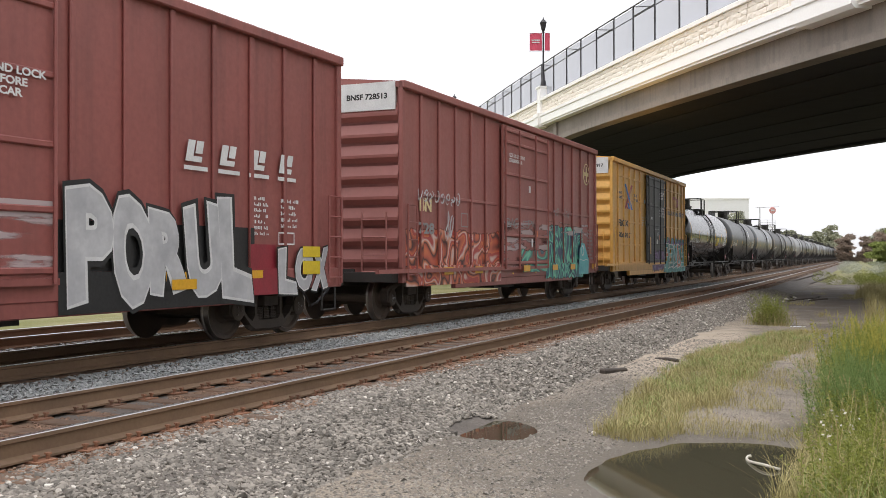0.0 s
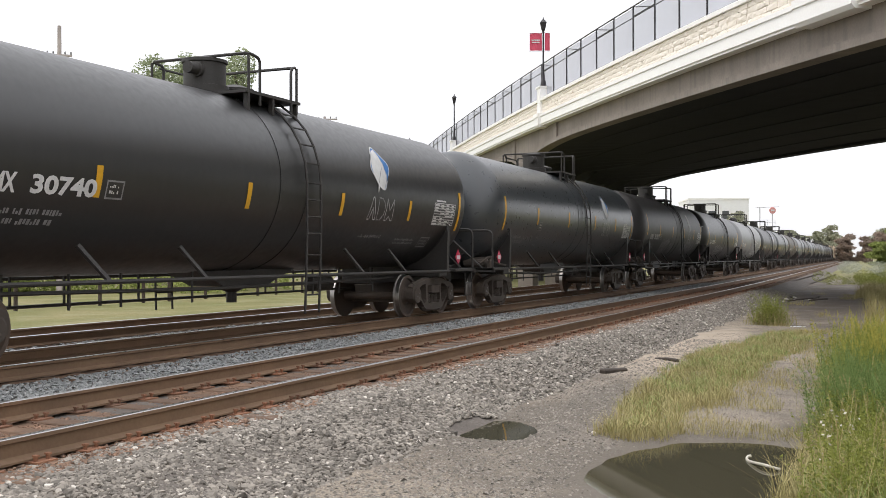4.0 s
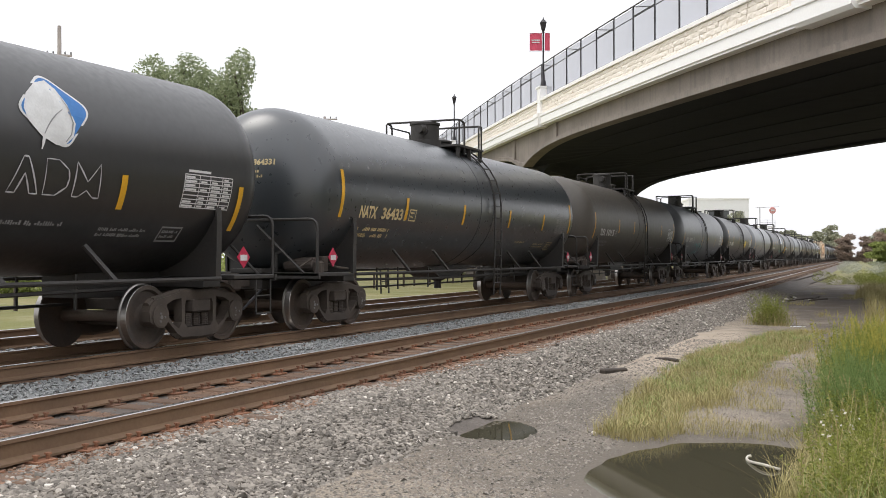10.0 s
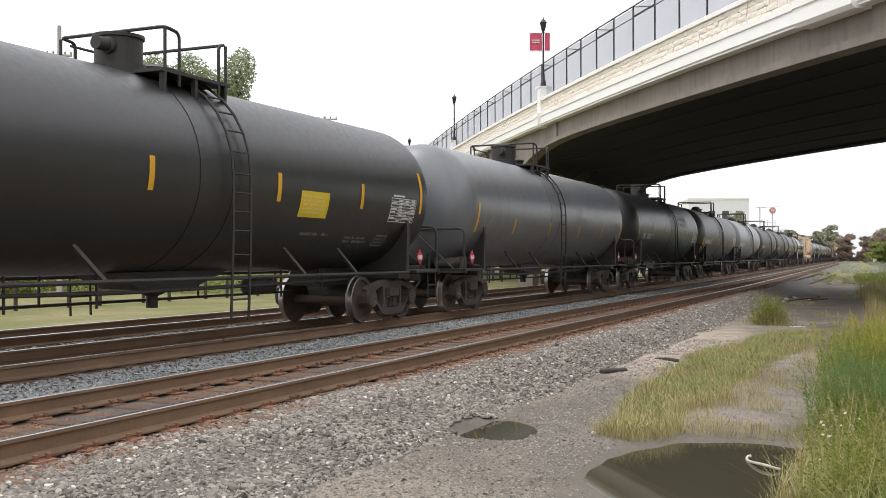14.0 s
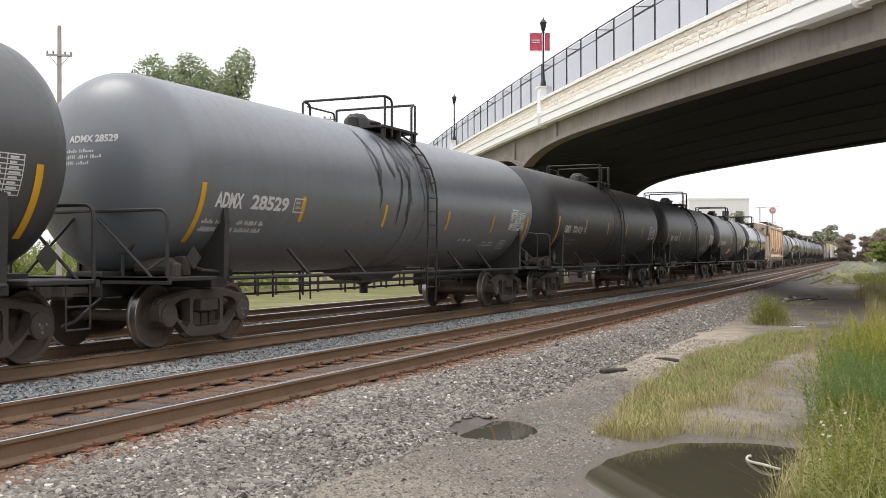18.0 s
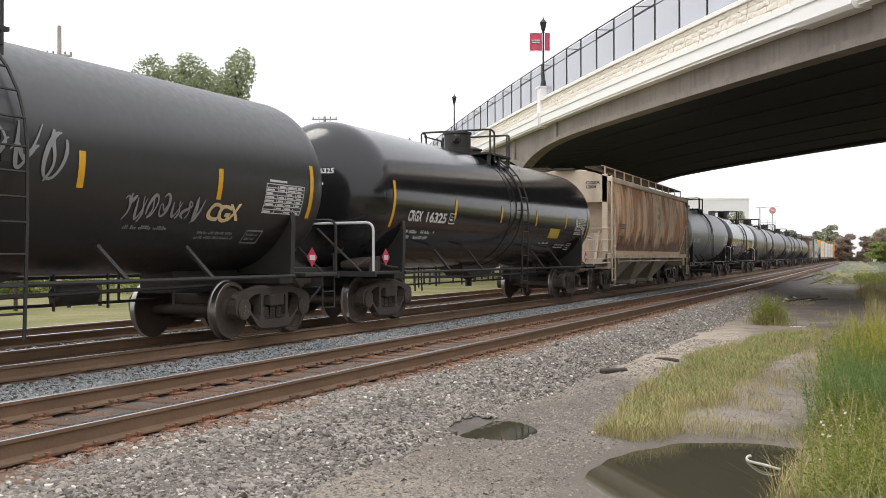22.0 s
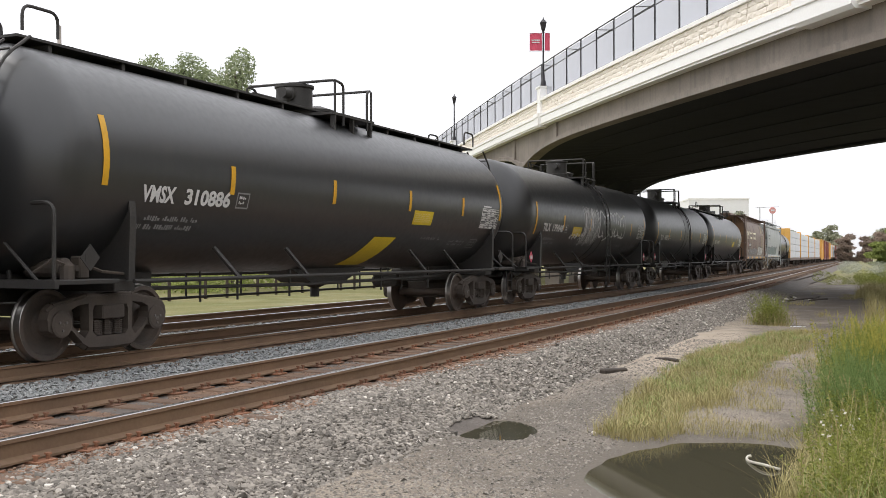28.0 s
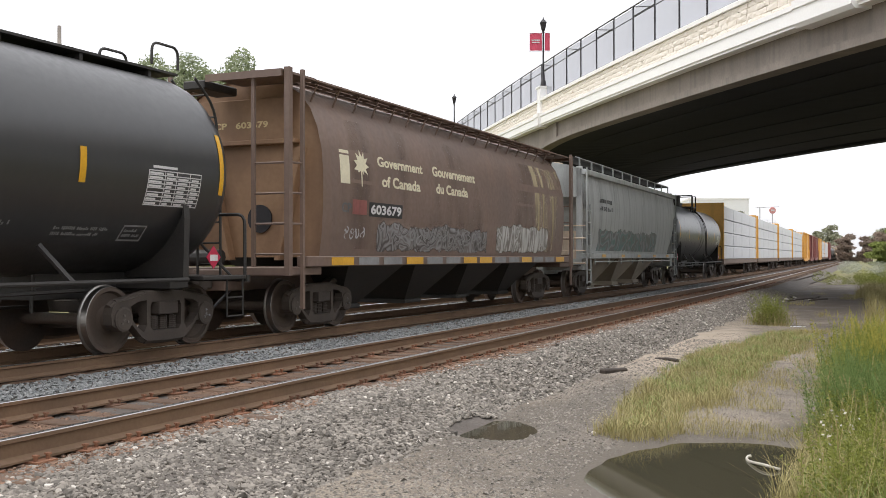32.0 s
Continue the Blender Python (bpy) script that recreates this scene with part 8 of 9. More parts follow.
for k, (r, a, h, w) in enumerate(((84.5, 260, 8.4, 3.2), (86.8, 262, 7.8, 3.0), (89, 260, 8.6, 3.2), (203, 600, 17, 7), (211, 605, 15, 6), (219, 600, 17, 6), (227, 600, 20.5, 6), (130, 300, 10, 4.6), (136, 302, 11, 5), (51, 175, 9.8, 2.6))):
    p = on_view(r, a, 0)
    tree(p.x, p.y, h, w, 60 + k, 3200, 0.26 * a / 240, "leaf2", "distant hazy green tree beside the railway", 0.12)
for k, (r, a, h, w) in enumerate(((117.5, 300, 7.6, 2.6), (120.5, 304, 8.6, 3.0), (124, 300, 7.8, 3.0), (127, 296, 8.8, 3.2), (107, 330, 7.2, 3.4))):
    p = on_view(r, a, 0)
    tree(p.x, p.y, h, w, 90 + k, 3200, 0.3, "leaf_brown", "distant reddish-brown tree beside the railway", 0.06)
for k, (r, a, h, w) in enumerate(((40.9, 95, 3.2, 1.5), (42.6, 95, 4.6, 1.8), (44.6, 96, 7.0, 2.2), (47.4, 95, 7.8, 2.6), (43.9, 92, 4.0, 1.9), (-24.6, 58, 5.6, 2.4), (-28.5, 60, 6.2, 2.8))):
    p = on_view(r, a, 0)
    tree(p.x, p.y, h, w, 80 + k, 8000, 0.11, "leaf_bush", "dense green roadside bush", 0.06)

# unseen trees across the dirt road, added to darken the tanks' reflections
rnd = random.Random(5)
blobs = [(rnd.uniform(17, 27), y + rnd.uniform(-1, 1), rnd.uniform(0.0, 1.4), rnd.uniform(2, 3.2), rnd.uniform(0.8, 1.5)) for y in np.arange(-55, 34, 1.1)]
tagged(leaf_cloud("roadside_woods", blobs, 16000, 0.5, "leaf_fern", None, 23), "dense green trees out of view, added for the dark band mirrored in the tanks", "woods", kind="stuff")
rnd = random.Random(9)
blobs = []
for k in range(46):
    q = on_view(-36 + k * 0.56, rnd.uniform(60, 70), 0)
    blobs.append((q.x, q.y, rnd.uniform(-0.5, 1.3), rnd.uniform(1.2, 2.0), rnd.uniform(0.8, 1.5)))
tagged(leaf_cloud("hedge", blobs, 24000, 0.12, "leaf_bush", None, 24), "loose green hedge behind the lawn", "hedge", kind="stuff")
# far woods along the horizon
rnd = random.Random(11)
blobs = []
for k in range(150):
    t = k / 149
    a = 900 if t > 0.5 else 330
    r = (0.375 + (t - 0.5) * 0.9) * a if t > 0.5 else (-0.5 + t * 1.55) * a
    p = on_view(r, a + rnd.uniform(-20, 30), 0)
    if abs(p.x + off(p.y) + 10) < (22 if a < 500 else 12):
        continue
    g = a / 330
    blobs.append((p.x, p.y, rnd.uniform(0.5, 3.0) * g, rnd.uniform(3, 6) * g, rnd.uniform(2, 5) * g))
tagged(leaf_cloud("far_woods", blobs, 30000, 1.7, "leaf2", None, 7), "hazy line of far woods", "woods", kind="stuff")


def blades(name, points, h0, h1, width, m, seed, label, category="grass", lean=0.35):
    """Grass: each blade is a bent, tapering strip."""
    rg = np.random.default_rng(seed)
    p = np.array(points)
    n = len(p)
    h = rg.uniform(h0, h1, n)
    a = rg.uniform(0, math.tau, n)
    d = np.stack([np.cos(a), np.sin(a), np.zeros(n)], 1)
    side = np.stack([-np.sin(a + rg.normal(0, 0.6, n)), np.cos(a), np.zeros(n)], 1) * (width * rg.uniform(0.6, 1.4, n))[:, None]
    ln = (h * rg.uniform(0.1, lean, n))[:, None]
    up = np.array([0, 0, 1.0])
    mid = p + d * ln * 0.35 + up * (h * 0.6)[:, None]
    tip = p + d * ln * 1.2 + up * h[:, None]
    v = np.stack([p - side, p + side, mid - side * 0.7, mid + side * 0.7, tip], 1).reshape(-1, 3)
    base = np.arange(n)[:, None] * 5
    f = [tuple(q) for q in (base + np.array([0, 1, 3, 2])).tolist()] + [tuple(q) for q in (base + np.array([2, 3, 4])).tolist()]
    return tagged(raw(name, v.tolist(), f, m), label, category, kind="stuff")


def scatter(n, seed, x0, x1, y0, y1, keep, clump=0.0):
    rg = np.random.default_rng(seed)
    out = []
    while len(out) < n:
        x, y = rg.uniform(x0, x1), y0 + (y1 - y0) * rg.uniform() ** 1.3
        if rg.uniform() < keep(x, y):
            for _ in range(1 + int(clump * rg.uniform())):
                xx, yy = x + rg.normal(0, 0.035), y + rg.normal(0, 0.035)
                out.append((xx, yy, ground_z(xx, yy) - 0.01))
    return out


def patch(x, y):
    """The yellowing strip of short grass between the dirt tracks."""
    lo = float(np.interp(y, [10, 12, 14.2, 19.5, 21, 25], [-2.7, -3.1, -3.3, -3.35, -3.0, -2.5]))
    hi = float(np.interp(y, [10, 14.9, 20, 25], [-2.05, -1.85, -1.6, -1.3]))
    e = 0.35 * noise.noise((x * 1.1, y * 0.6, 5))
    inside = min(x - lo + e, hi - x + e, (y - 9.9) * 0.5 + e, (25.5 - y) * 0.3)
    inside += 0.12 * noise.noise((x * 4.5, y * 2.6, 15))
    return 0.0 if inside < 0 else min(1.0, inside * 2.6) * (0.5 + 0.55 * noise.noise((x * 3.2, y * 1.6, 9)))


def tall(x, y):
    edge = float(np.interp(y, [6, 8, 10.5, 12.6, 16.4, 20, 24, 40], [-0.55, -0.58, -0.85, -0.95, -1.05, -0.95, -0.8, -1.2])) + 0.14 * noise.noise((y * 0.9, 0, 2))
    return min(1.0, max(0.0, (x - edge) * 2.2)) * (0.6 + 0.4 * noise.noise((x * 1.5, y * 1.5, 4)))


def weeds(name, points, h0, h1, leaves, size, m, seed, label, thin=0.35, low=0.2, lean=0.3, category="weeds"):
    """Plants: thin bent stems, each with many small leaves set round it."""
    rg = np.random.default_rng(seed)
    p = np.array(points)
    n = len(p)
    h = rg.uniform(h0, h1, n)
    a = rg.uniform(0, math.tau, n)
    d = np.stack([np.cos(a), np.sin(a), np.zeros(n)], 1) * (h * rg.uniform(0.1, lean, n))[:, None]
    up = np.array([0, 0, 1.0])
    def at(t):
        return p[:, None] + d[:, None] * (t ** 2)[..., None] + up * (h[:, None] * t)[..., None]
    t = rg.uniform(low, 1.0, (n, leaves))
    c = at(t)
    b = rg.uniform(0, math.tau, (n, leaves))
    way = np.stack([np.cos(b), np.sin(b), rg.uniform(-0.1, 0.9, (n, leaves))], 2)
    way /= np.linalg.norm(way, axis=2)[..., None]
    side = np.cross(way, rg.normal(size=(n, leaves, 3)))
    side /= np.linalg.norm(side, axis=2)[..., None]
    ln = (size * rg.uniform(0.6, 1.3, (n, leaves)) * (1.15 - 0.6 * t))[..., None]
    quad = np.stack([c, c + way * ln * 0.5 + side * ln * thin * 0.5, c + way * ln, c + way * ln * 0.5 - side * ln * thin * 0.5], 2).reshape(-1, 3)
    ts = np.array([0.0, 0.5, 1.0])
    st = at(np.tile(ts, (n, 1)))
    w = np.stack([-np.sin(a), np.cos(a), np.zeros(n)], 1)[:, None] * 0.0022
    stem = np.concatenate([st - w, st + w], 1).reshape(-1, 3)
    k = len(quad)
    i6 = k + np.arange(n)[:, None] * 6
    f = np.concatenate([np.arange(k).reshape(-1, 4), i6 + np.array([0, 1, 4, 3]), i6 + np.array([1, 2, 5, 4])])
    return tagged(raw(name, np.concatenate([quad, stem]).tolist(), f.tolist(), m), label, category, kind="stuff")


blades("short_grass", scatter(46000, 1, -3.7, -1.0, 9.7, 26, patch, 6), 0.03, 0.13, 0.0024, "straw", 2, "short yellowing grass on the dirt", lean=0.9)
blades("green_short_grass", scatter(9000, 41, -3.7, -1.0, 9.9, 24, lambda x, y: patch(x, y) * (0.35 + 0.65 * (noise.noise((x * 1.3, y * 0.7, 21)) > 0)), 8), 0.04, 0.17, 0.0024, "grass", 42, "greener tufts in the short grass", lean=0.8)
blades("grass_fringe", scatter(2600, 43, -3.8, -1.6, 9.6, 13.5, lambda x, y: 0.9 * (0.0 < patch(x, y) < 0.5), 5), 0.1, 0.24, 0.0026, "straw", 44, "ragged dry stems along the edge of the grass", lean=1.0)
blades("tall_grass", scatter(17000, 3, -1.2, 2.6, 6.6, 19, tall, 6), 0.12, 0.5, 0.003, "grass", 4, "tall green roadside grass and weeds", lean=0.7)
blades("dry_grass", scatter(14000, 5, -1.2, 2.6, 6.6, 19, tall, 4), 0.12, 0.6, 0.0026, "straw", 6, "dry yellow stems among the tall grass", lean=1.0)
blades("verge_grass", scatter(18000, 7, -1.6, 7.0, 19, 60, lambda x, y: tall(x, y) if y < 45 else 0.7 * (x > -2.5 - (y - 45) * 0.12), 3), 0.2, 0.6, 0.008, "straw", 8, "rough yellow-green verge beyond the puddles", lean=0.7)
blades("low_weeds", scatter(9000, 9, -2.2, -0.5, 10.2, 24, lambda x, y: 0.3 * (noise.noise((x * 1.4, y, 7)) > -0.1), 2), 0.03, 0.12, 0.0026, "straw", 10, "thin low weeds on the dirt", lean=0.9)
blades("puddle_weeds", scatter(1800, 13, -0.8, -0.3, 7.2, 10.5, lambda x, y: 0.8, 3), 0.08, 0.36, 0.003, "straw", 14, "weeds hanging over the puddle's edge", lean=0.9)
blades("far_tufts", scatter(1500, 33, -3.6, 1.0, 26, 60, lambda x, y: 0.9 * (noise.noise((x * 0.8, y * 0.35, 11)) > 0.3), 2), 0.04, 0.16, 0.006, "straw", 34, "thin dry tufts on the far dirt", lean=0.8)
weeds("feathery_weeds", scatter(1500, 51, -0.75, 1.3, 9.8, 12.6, lambda x, y: tall(x, y) * (noise.noise((x * 1.1, y * 0.9, 31)) > -0.25)), 0.45, 0.8, 46, 0.05, "leaf_fern", 52, "dense feathery green weeds", 0.22, 0.1, 0.5)
weeds("goldenrod", scatter(1500, 53, -1.0, 1.8, 13.0, 18.5, lambda x, y: tall(x, y)), 0.5, 0.85, 34, 0.06, "leaf_weed", 54, "tall yellow-green goldenrod", 0.3, 0.15, 0.4)
weeds("goldenrod_flowers", scatter(420, 55, -0.9, 1.8, 13.0, 18.5, lambda x, y: tall(x, y)), 0.7, 0.95, 40, 0.03, "leaf_gold", 56, "yellow flower plumes of the goldenrod", 0.6, 0.72, 0.4, "flowers")
weeds("leafy_weeds", scatter(1700, 57, -0.6, 1.2, 7.0, 10.6, lambda x, y: tall(x, y)), 0.28, 0.6, 30, 0.05, "leaf_weed", 58, "leafy yellow-green weeds by the puddle", 0.42, 0.1, 0.6)
weeds("seed_heads", scatter(320, 59, -0.6, 0.9, 7.2, 12.0, lambda x, y: tall(x, y)), 0.45, 0.72, 30, 0.02, "straw", 60, "pale seed heads standing above the grass", 0.5, 0.85, 0.5)
p = on_view((1362 - 784) / 1809 * 26.3, 26.3, 0)
rg = np.random.default_rng(12)
weeds("weed_clump", [(p.x + rg.normal(0, 0.2), p.y + rg.normal(0, 0.22), -0.46) for _ in range(170)], 0.3, 0.85, 34, 0.07, "leaf_weed", 15, "bushy yellow-green weed clump by the ballast", 0.25, 0.1, 0.6)
blades("weed_clump", [(p.x + rg.normal(0, 0.24), p.y + rg.normal(0, 0.24), -0.46) for _ in range(700)], 0.1, 0.5, 0.005, "straw", 16, "dry stems round the weed clump", lean=0.9)
blobs = [(rnd.uniform(-0.5, 1.0), rnd.uniform(7.2, 9.6), rnd.uniform(-0.15, 0.2), 0.12, 0.1) for _ in range(26)]
tagged(leaf_cloud("weed_flowers", blobs, 220, 0.012, "junk", None, 19), "small white weed flowers in the grass", "flowers", kind="stuff")
blobs = []
for k in range(30):
    q = on_view(rnd.uniform(27.5, 40), rnd.uniform(66, 76), 0)
    blobs.append((q.x, q.y, rnd.uniform(0.0, 0.75), 0.8, 0.45))
tagged(leaf_cloud("pale_weeds", blobs, 26000, 0.035, "leaf_pale", None, 16), "pale flowering weeds along the verge", "weeds", kind="stuff")
blobs = []
for k in range(34):
    q = on_view(rnd.uniform(24.2, 35), rnd.uniform(61, 66), 0)
    blobs.append((q.x, q.y, rnd.uniform(-0.4, 0.1), 0.8, 0.4))
tagged(leaf_cloud("green_weeds", blobs, 26000, 0.035, "leaf_weed", None, 17), "low green weeds along the verge", "weeds", kind="stuff")


# ---- loose stones ----
ICO = bmesh.new()
bmesh.ops.create_icosphere(ICO, subdivisions=1, radius=1.0)
SHAPES = {12: (np.array([v.co[:] for v in ICO.verts]), np.array([[v.index for v in f.verts] for f in ICO.faces])),
          6: (np.array([(1, 0, 0), (0.2, 1, 0.1), (-1, 0.15, 0), (-0.1, -1, 0), (0.1, 0.2, 0.9), (0, 0, -0.7)]), np.array([(0, 1, 4), (1, 2, 4), (2, 3, 4), (3, 0, 4), (1, 0, 5), (2, 1, 5), (3, 2, 5), (0, 3, 5)]))}
ICO.free()


def stones(name, n, x0, x1, y0, y1, zf, size, m, seed, label, power=1.6, corners=6, dry=False):
    rg = np.random.default_rng(seed)
    y = y0 + (y1 - y0) * rg.uniform(size=n) ** power
    x = rg.uniform(x0, x1, n)
    o = np.array([off(v) for v in y])
    if dry:
        ok = np.array([puddle_d(a - c, b) > 1.38 for a, b, c in zip(x, y, o)])
        x, y, o, n = x[ok], y[ok], o[ok], int(ok.sum())
    z = np.array([zf(a, b) for a, b in zip(x, y)])
    c = np.stack([x - o, y, z], 1)
    s = size * rg.uniform(0.45, 1.2, n) * (1 + 0.6 * (rg.uniform(size=n) > 0.95))
    base, tris = SHAPES[corners]
    k = len(base)
    sq = np.stack([rg.uniform(0.8, 1.3, n), rg.uniform(0.6, 1.0, n), rg.uniform(0.45, 0.8, n)], 1)
    v = base[None] * rg.uniform(0.58, 1.25, (n, k, 1)) * sq[:, None] * s[:, None, None]
    a, t = rg.uniform(0, math.tau, n), rg.normal(0, 0.35, n)
    ct, st = np.cos(t)[:, None], np.sin(t)[:, None]
    v = np.stack([v[..., 0] * ct - v[..., 2] * st, v[..., 1], v[..., 0] * st + v[..., 2] * ct], 2)
    ca, sa = np.cos(a)[:, None], np.sin(a)[:, None]
    v = np.stack([v[..., 0] * ca - v[..., 1] * sa, v[..., 0] * sa + v[..., 1] * ca, v[..., 2]], 2) + c[:, None]
    f = (np.arange(n)[:, None, None] * k + tris[None]).reshape(-1, 3)
    return tagged(raw(name, v.reshape(-1, 3).tolist(), f.tolist(), m), label, "stones", kind="stuff")


def shoulder(x, y):
    return -0.215 - (0.0 if x < -4.95 else min(1.0, (x + 4.95) / 1.05) * 0.275) + 0.02 * noise.noise((x, y, 0))


def dirt_z(x, y):
    return ground_z(x - off(y), y)


stones("ballast_stones", 30000, -5.72, -3.6, 3.6, 11, shoulder, 0.029, "stones", 21, "loose crushed grey ballast stones", 1.1, 12, True)
stones("far_ballast_stones", 44000, -5.55, -3.6, 10.5, 50, shoulder, 0.036, "stones", 31, "loose crushed grey ballast stones", 1.4)
stones("toe_stones", 14000, -3.95, -2.4, 5.0, 22, dirt_z, 0.019, "stones", 25, "scattered stones on the dirt", 1.5, 6, True)
stones("crib_stones", 13000, -7.2, -5.98, 4, 44, lambda x, y: -0.217, 0.021, "brownstone", 22, "rust-stained stones between the ties", 1.5)
stones("crib_edge_stones", 9000, -5.78, -5.4, 3.6, 44, lambda x, y: -0.205, 0.025, "brownstone", 26, "rust-stained stones at the tie ends", 1.5)
stones("blue_stones", 25000, -9.5, -7.55, 6, 60, lambda x, y: -0.2, 0.037, "bluestone", 23, "fresh blue-grey stones between the tracks", 1.5)
stones("back_stones", 6000, -13.3, -11.5, 8, 60, lambda x, y: -0.2, 0.038, "bluestone", 24, "pale stones between the back tracks", 1.4)
stones("dirt_grit", 24000, -3.7, -0.2, 6, 24, dirt_z, 0.011, "stones", 27, "small grit on the dirt", 1.4, 6, True)
stones("pale_stones", 1500, -5.5, -3.7, 4, 46, lambda x, y: shoulder(x, y) + 0.012, 0.024, "palestone", 28, "pale stones among the ballast", 1.6, 12, True)

# ---- fence behind the tracks ----
fence = tagged(empty("rail_fence"), "low dark wooden rail fence on the lawn", "fence")
FX = -31.6
post_me = to_mesh("post", boxes((-0.06, 0.06, -0.06, 0.06, -1.1, 0.33), bevel=0.01), "wood")
for k in range(64):
    y = -10 + k * 2.35 + (0.0 if k % 2 else 0.5)
    o = part("post", post_me, None, fence)
    o.matrix_basis = pose(FX - off(y) * 0.8, y, 0.0 + rnd.uniform(-0.02, 0.02))
for z in (-0.66, -0.16, 0.28):
    for k in range(20):
        y = -12 + k * 8
        bm = boxes((-0.025, 0.025, 0, 7.98, z - 0.05, z + 0.05))
        o = part("rail", bm, "wood", fence)
        o.matrix_basis = pose(FX + 0.09 - off(y) * 0.8, y, 0, rz=math.degrees(math.atan((off(y + 8) - off(y)) * 0.8 / 8)))


def utility_pole(r, a, h, arms, turn, reach=0.7):
    p = on_view(r, a, 0)
    t = tagged(empty("utility_pole", pose(p.x, p.y, -0.9, rz=turn)), "weathered wooden utility pole with crossarms, its colour paled for haze", "utility pole")
    bm = bmesh.new()
    lathe(bm, [(0, 0.17), (h, 0.11)], 10, "z")
    part("pole", bm, "pole_wood", t)
    for z in arms:
        part("crossarm", boxes((-reach, reach, -0.16, -0.06, z - 0.06, z + 0.06)), "pole_wood", t)
        for x in (-0.9 * reach, -0.45 * reach, 0.45 * reach, 0.9 * reach):
            bm = bmesh.new()
            lathe(bm, [(z + 0.06, 0.02), (z + 0.1, 0.05), (z + 0.2, 0.05), (z + 0.24, 0.02)], 8, "z", (x, -0.11, 0))
            part("insulator", bm, "dim", t)
    for s in (-1, 1):
        bm = bmesh.new()
        tube(bm, [(s * 0.5, -0.11, arms[0] - 0.06), (0, -0.13, arms[0] - 0.7)], 0.025, 4)
        part("brace", bm, "pole_wood", t)
    return t


utility_pole(-0.3755 * 58, 58, 15.4, [13.7], 40)
utility_pole(-0.1155 * 84, 84, 13.8, [13.55], 24, 1.05)

# ---- far building, signal mast and sign ----
p = on_view(67.5, 250, 0)
b = tagged(empty("warehouse", pose(p.x, p.y, -0.9, rz=math.degrees(TURN) - 4)), "pale flat-roofed building beyond the tracks", "building")
part("wall", boxes((-7.2, 7.2, 0, 16, 0, 16.2)), "siding", b)
part("roof_edge", boxes((-7.35, 7.35, -0.15, 16.1, 16.2, 16.6)), "cornice", b)
for i in range(4):
    for j in range(3):
        part("window", boxes((-5.8 + i * 3.3, -4.2 + i * 3.3, -0.06, 0.02, 3 + j * 4.2, 5 + j * 4.2)), "slate", b)
p = on_view(0.3165 * 190, 190, 0)
s = tagged(empty("signal_gantry", pose(p.x, p.y, -0.9, rz=math.degrees(TURN))), "steel signal platform with a round red sign on top", "signal")
for x in (-1.2, 1.1):
    bm = bmesh.new()
    tube(bm, [(x, 0, 0), (x, 0, 11.4 if x < 0 else 11.2)], 0.1, 8)
    part("mast", bm, "far_steel", s)
part("platform", boxes((-1.5, 1.5, -0.8, 0.8, 7.6, 7.9)), "siding", s)
bm = bmesh.new()
for z in (8.5, 9.0):
    tube(bm, [(-1.4, -0.7, z), (1.4, -0.7, z)], 0.04, 5)
for x in (-1.4, 0, 1.4):
    tube(bm, [(x, -0.7, 7.9), (x, -0.7, 9.0)], 0.04, 5)
part("railing", bm, "far_steel", s)
bm = bmesh.new()
lathe(bm, [(-0.3, 0.55), (-0.22, 0.62), (-0.1, 0.62)], 20, "y", (1.1, 0, 10.8))
part("round_sign", bm, "faded_red", s)
part("sign_bar", boxes((0.75, 1.45, -0.34, -0.3, 10.65, 10.95)), "white", s)
bm = bmesh.new()
tube(bm, [(-2.0, 0, 11.3), (2.4, 0, 11.5)], 0.05, 5)
part("top_bar", bm, "far_steel", s)

# ---- litter ----
def bar_thing(name, a, b, r, m, label, cat):
    bm = bmesh.new()
    mid_ = (Vector(a) + Vector(b)) / 2
    tube(bm, [Vector(a), mid_ + Vector((0.02, 0.01, 0.015)), Vector(b)], r, 7)
    return tagged(part(name, bm, m), label, cat)


for k, (x, y, l_, a_) in enumerate(((-3.6, 42.0, 0.3, 20), (-3.3, 43.2, 0.4, -40), (-3.0, 44.5, 0.3, 70), (-2.8, 42.6, 0.35, 5), (-3.9, 44.0, 0.3, 110))):
    c_, s_ = math.cos(radians(a_)) * l_, math.sin(radians(a_)) * l_
    bar_thing("charred_branch", (x - c_, y - s_, -0.44), (x + c_, y + s_, -0.36), 0.028, "litter_wood", "charred black branch on a heap of debris", "branch")
bar_thing("stick", (-3.73, 17.3, -0.44), (-3.3, 17.0, -0.42), 0.03, "litter_wood", "short dark stick lying on the gravel", "stick")
bm = boxes((-0.3, 0.3, -0.06, 0.06, 0, 0.08), bevel=0.02)
o = tagged(part("timber_offcut", bm, "litter_wood"), "broken old tie end half sunk in the gravel", "timber")
o.matrix_basis = pose(-3.92, 15.2, -0.47, 4, 3, 70)
bm = bmesh.new()
tube(bm, [(0.13 * math.cos(t) + 0.05 * (t - 3.1), 0.3 * math.sin(t), 0.02 + 0.02 * math.sin(2 * t)) for t in [1.1 + i * 0.23 for i in range(18)]], 0.018, 6)
o = tagged(part("plastic_strap", bm, "junk"), "loop of dirty white plastic strap in the puddle", "litter")
o.matrix_basis = pose(-1.06, 9.1, -0.478, rz=math.degrees(TURN)) @ Matrix.Diagonal((0.55, 0.85, 0.7, 1))
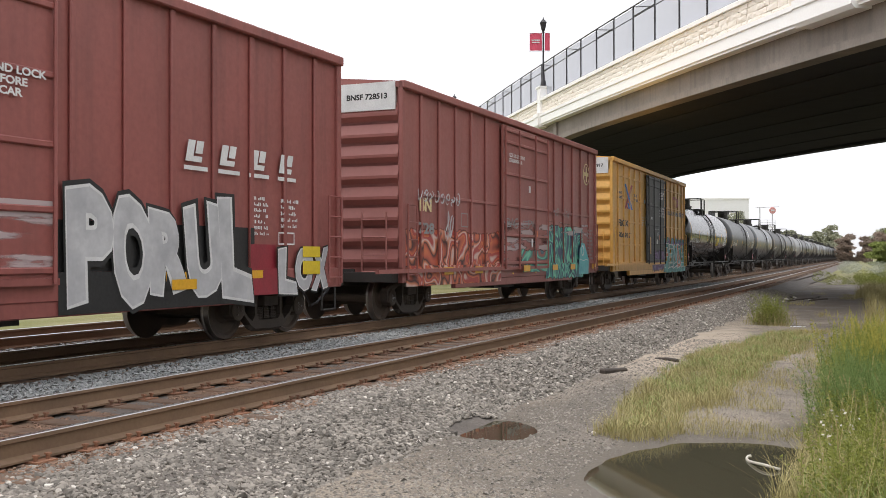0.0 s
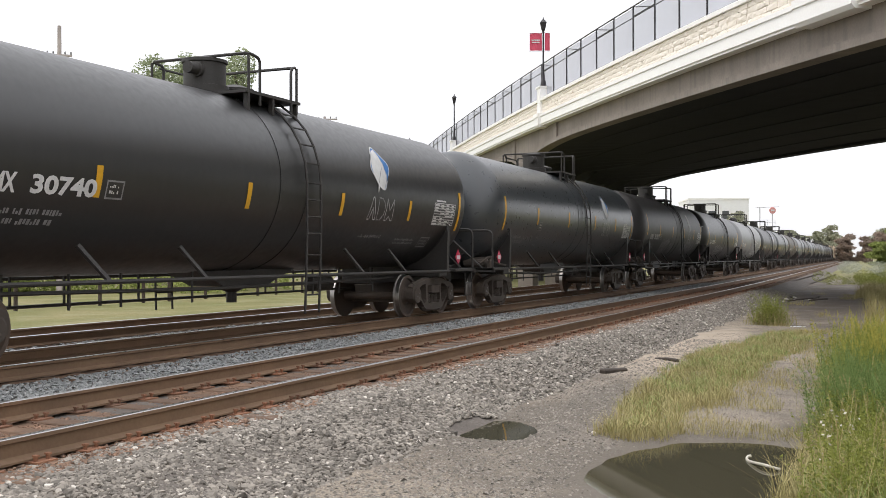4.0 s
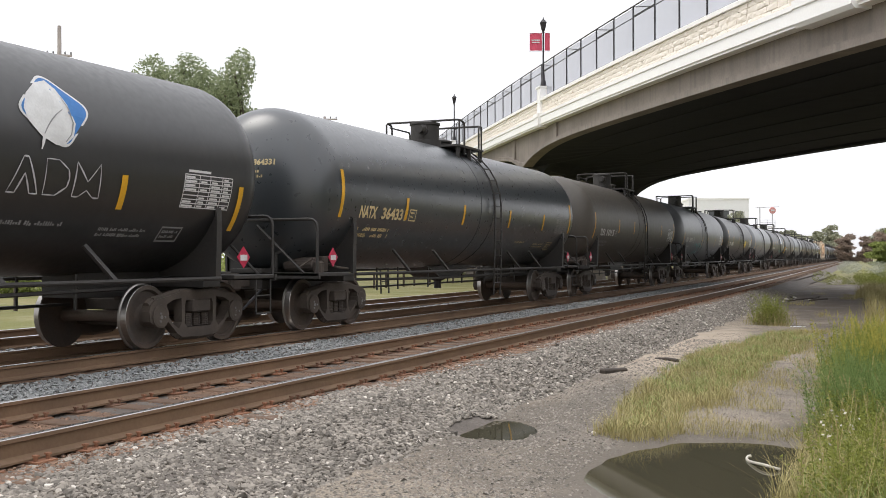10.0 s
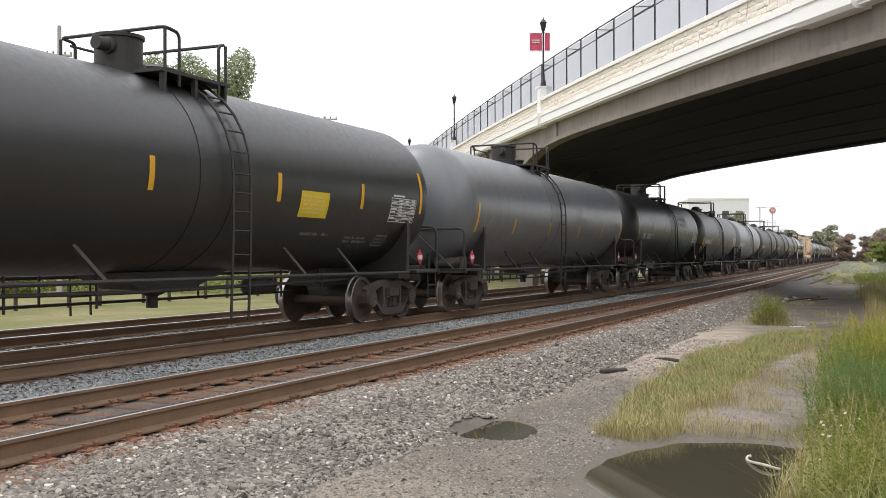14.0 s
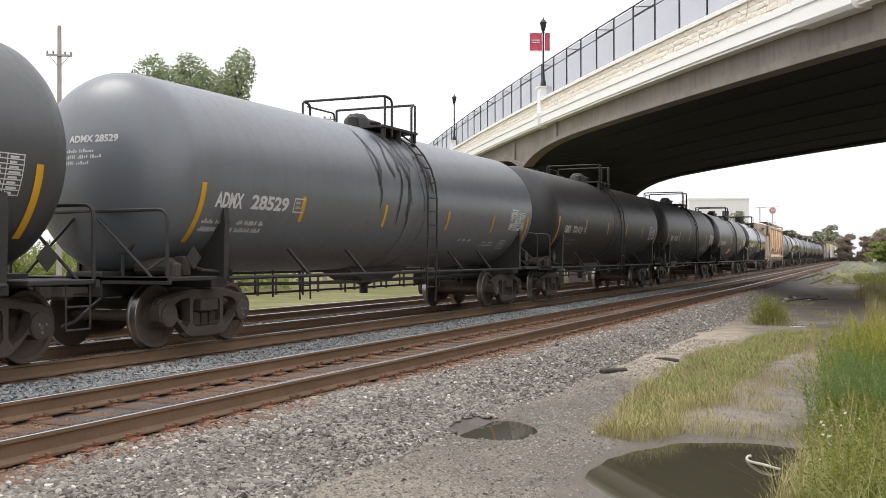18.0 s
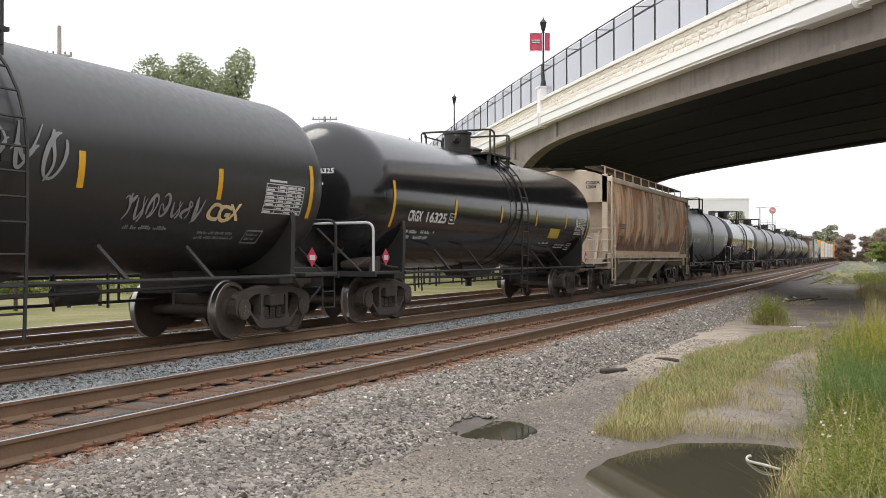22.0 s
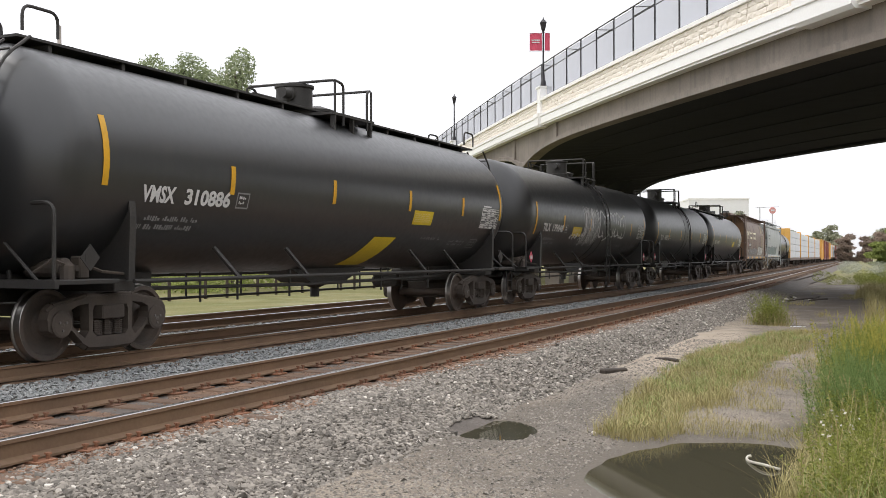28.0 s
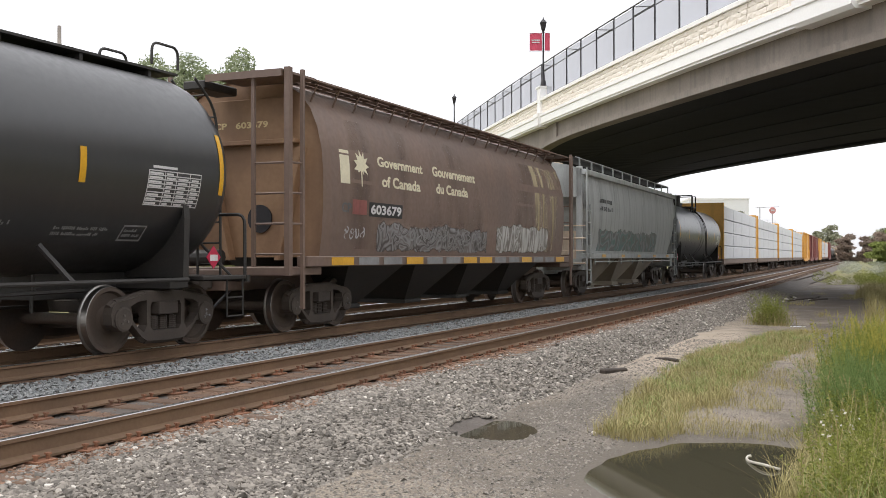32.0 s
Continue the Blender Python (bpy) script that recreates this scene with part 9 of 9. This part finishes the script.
for k, (x, y, s_) in enumerate(((-4.35, 42.5, 0.1), (-4.1, 43.6, 0.09), (-3.95, 45.5, 0.1), (-4.2, 40.8, 0.07), (-4.0, 41.6, 0.06), (-3.7, 42.9, 0.08), (-3.5, 44.2, 0.06), (-4.5, 44.6, 0.07), (-3.2, 43.4, 0.06), (-2.75, 9.9, 0.03), (-2.3, 10.9, 0.035))):
    bm = bmesh.new()
    bmesh.ops.create_icosphere(bm, subdivisions=2, radius=s_)
    for v in bm.verts:
        v.co *= 1 + 0.35 * noise.noise(v.co * 9 + Vector((k * 3, 0, 0)))
        v.co.z *= 0.55
    o = tagged(part("white_rock", bm, "junk"), "pale stone on the dark dirt", "rock")
    o.matrix_basis = pose(x, y, ground_z(x, y) + s_ * 0.15)
p0, p1, p2 = on_view(20.3, 62, -0.42), on_view(24.2, 66, 0.15), on_view(26, 70, 0.05)
bm = bmesh.new()
tube(bm, [p0, p1, p2], 0.05, 7)
tagged(part("scrap_rail", bm, "truck"), "bent rusty scrap rail beside the dirt road", "scrap rail")
p0, p1 = on_view(22.9, 64, -0.45), on_view(26.5, 69, 0.1)
bm = bmesh.new()
tube(bm, [p0, p1], 0.05, 7)
tagged(part("scrap_rail", bm, "truck"), "straight rusty scrap rail propped on weeds", "scrap rail")

track("track_near", D_NEAR, "rusty rails on weathered wooden ties, an empty track", True)
track("track_train", D_TRAIN, "steel rails on wooden ties under the train", False)
track("track_back", D_FAR, "old rusty rails behind the train", False, -0.02)


# ---- movement: the whole train runs past at one speed ----
def on_track(s):
    return Vector((-D_TRAIN - off(s), s, 0))


def motions():
    for car, mids in TRAIN:
        rows = []
        for k in range(17):
            t = k * 2.0
            s = mids - SPEED * t
            a, b = on_track(s - TRUCK_Y), on_track(s + TRUCK_Y)
            c = (a + b) / 2
            rows.append((t, Matrix.Translation(c) @ Matrix.Rotation(math.atan2(-(b.x - a.x), b.y - a.y), 4, "Z")))
        walk(car, rows)
        for w in car.children:
            if w.name.split(".")[0] != "wheelset":
                continue
            p = w.location.copy()
            t0 = (mids + p.y - 42) / SPEED
            t1 = (mids + p.y - 5) / SPEED
            if t1 < 0 or t0 > 32:
                continue
            f0, f1 = max(0, round(t0 * FPS)), min(32 * FPS, round(t1 * FPS))
            spin = [(f / FPS, Matrix.Translation(p) @ Matrix.Rotation((SPEED * f / FPS / 0.457) % math.tau, 4, "X")) for f in range(f0, f1 + 1)]
            if f0 > 0:
                spin.insert(0, (0.0, spin[0][1]))
            if f1 < 32 * FPS:
                spin.append((32.0, spin[-1][1]))
            walk(w, spin)


motions()
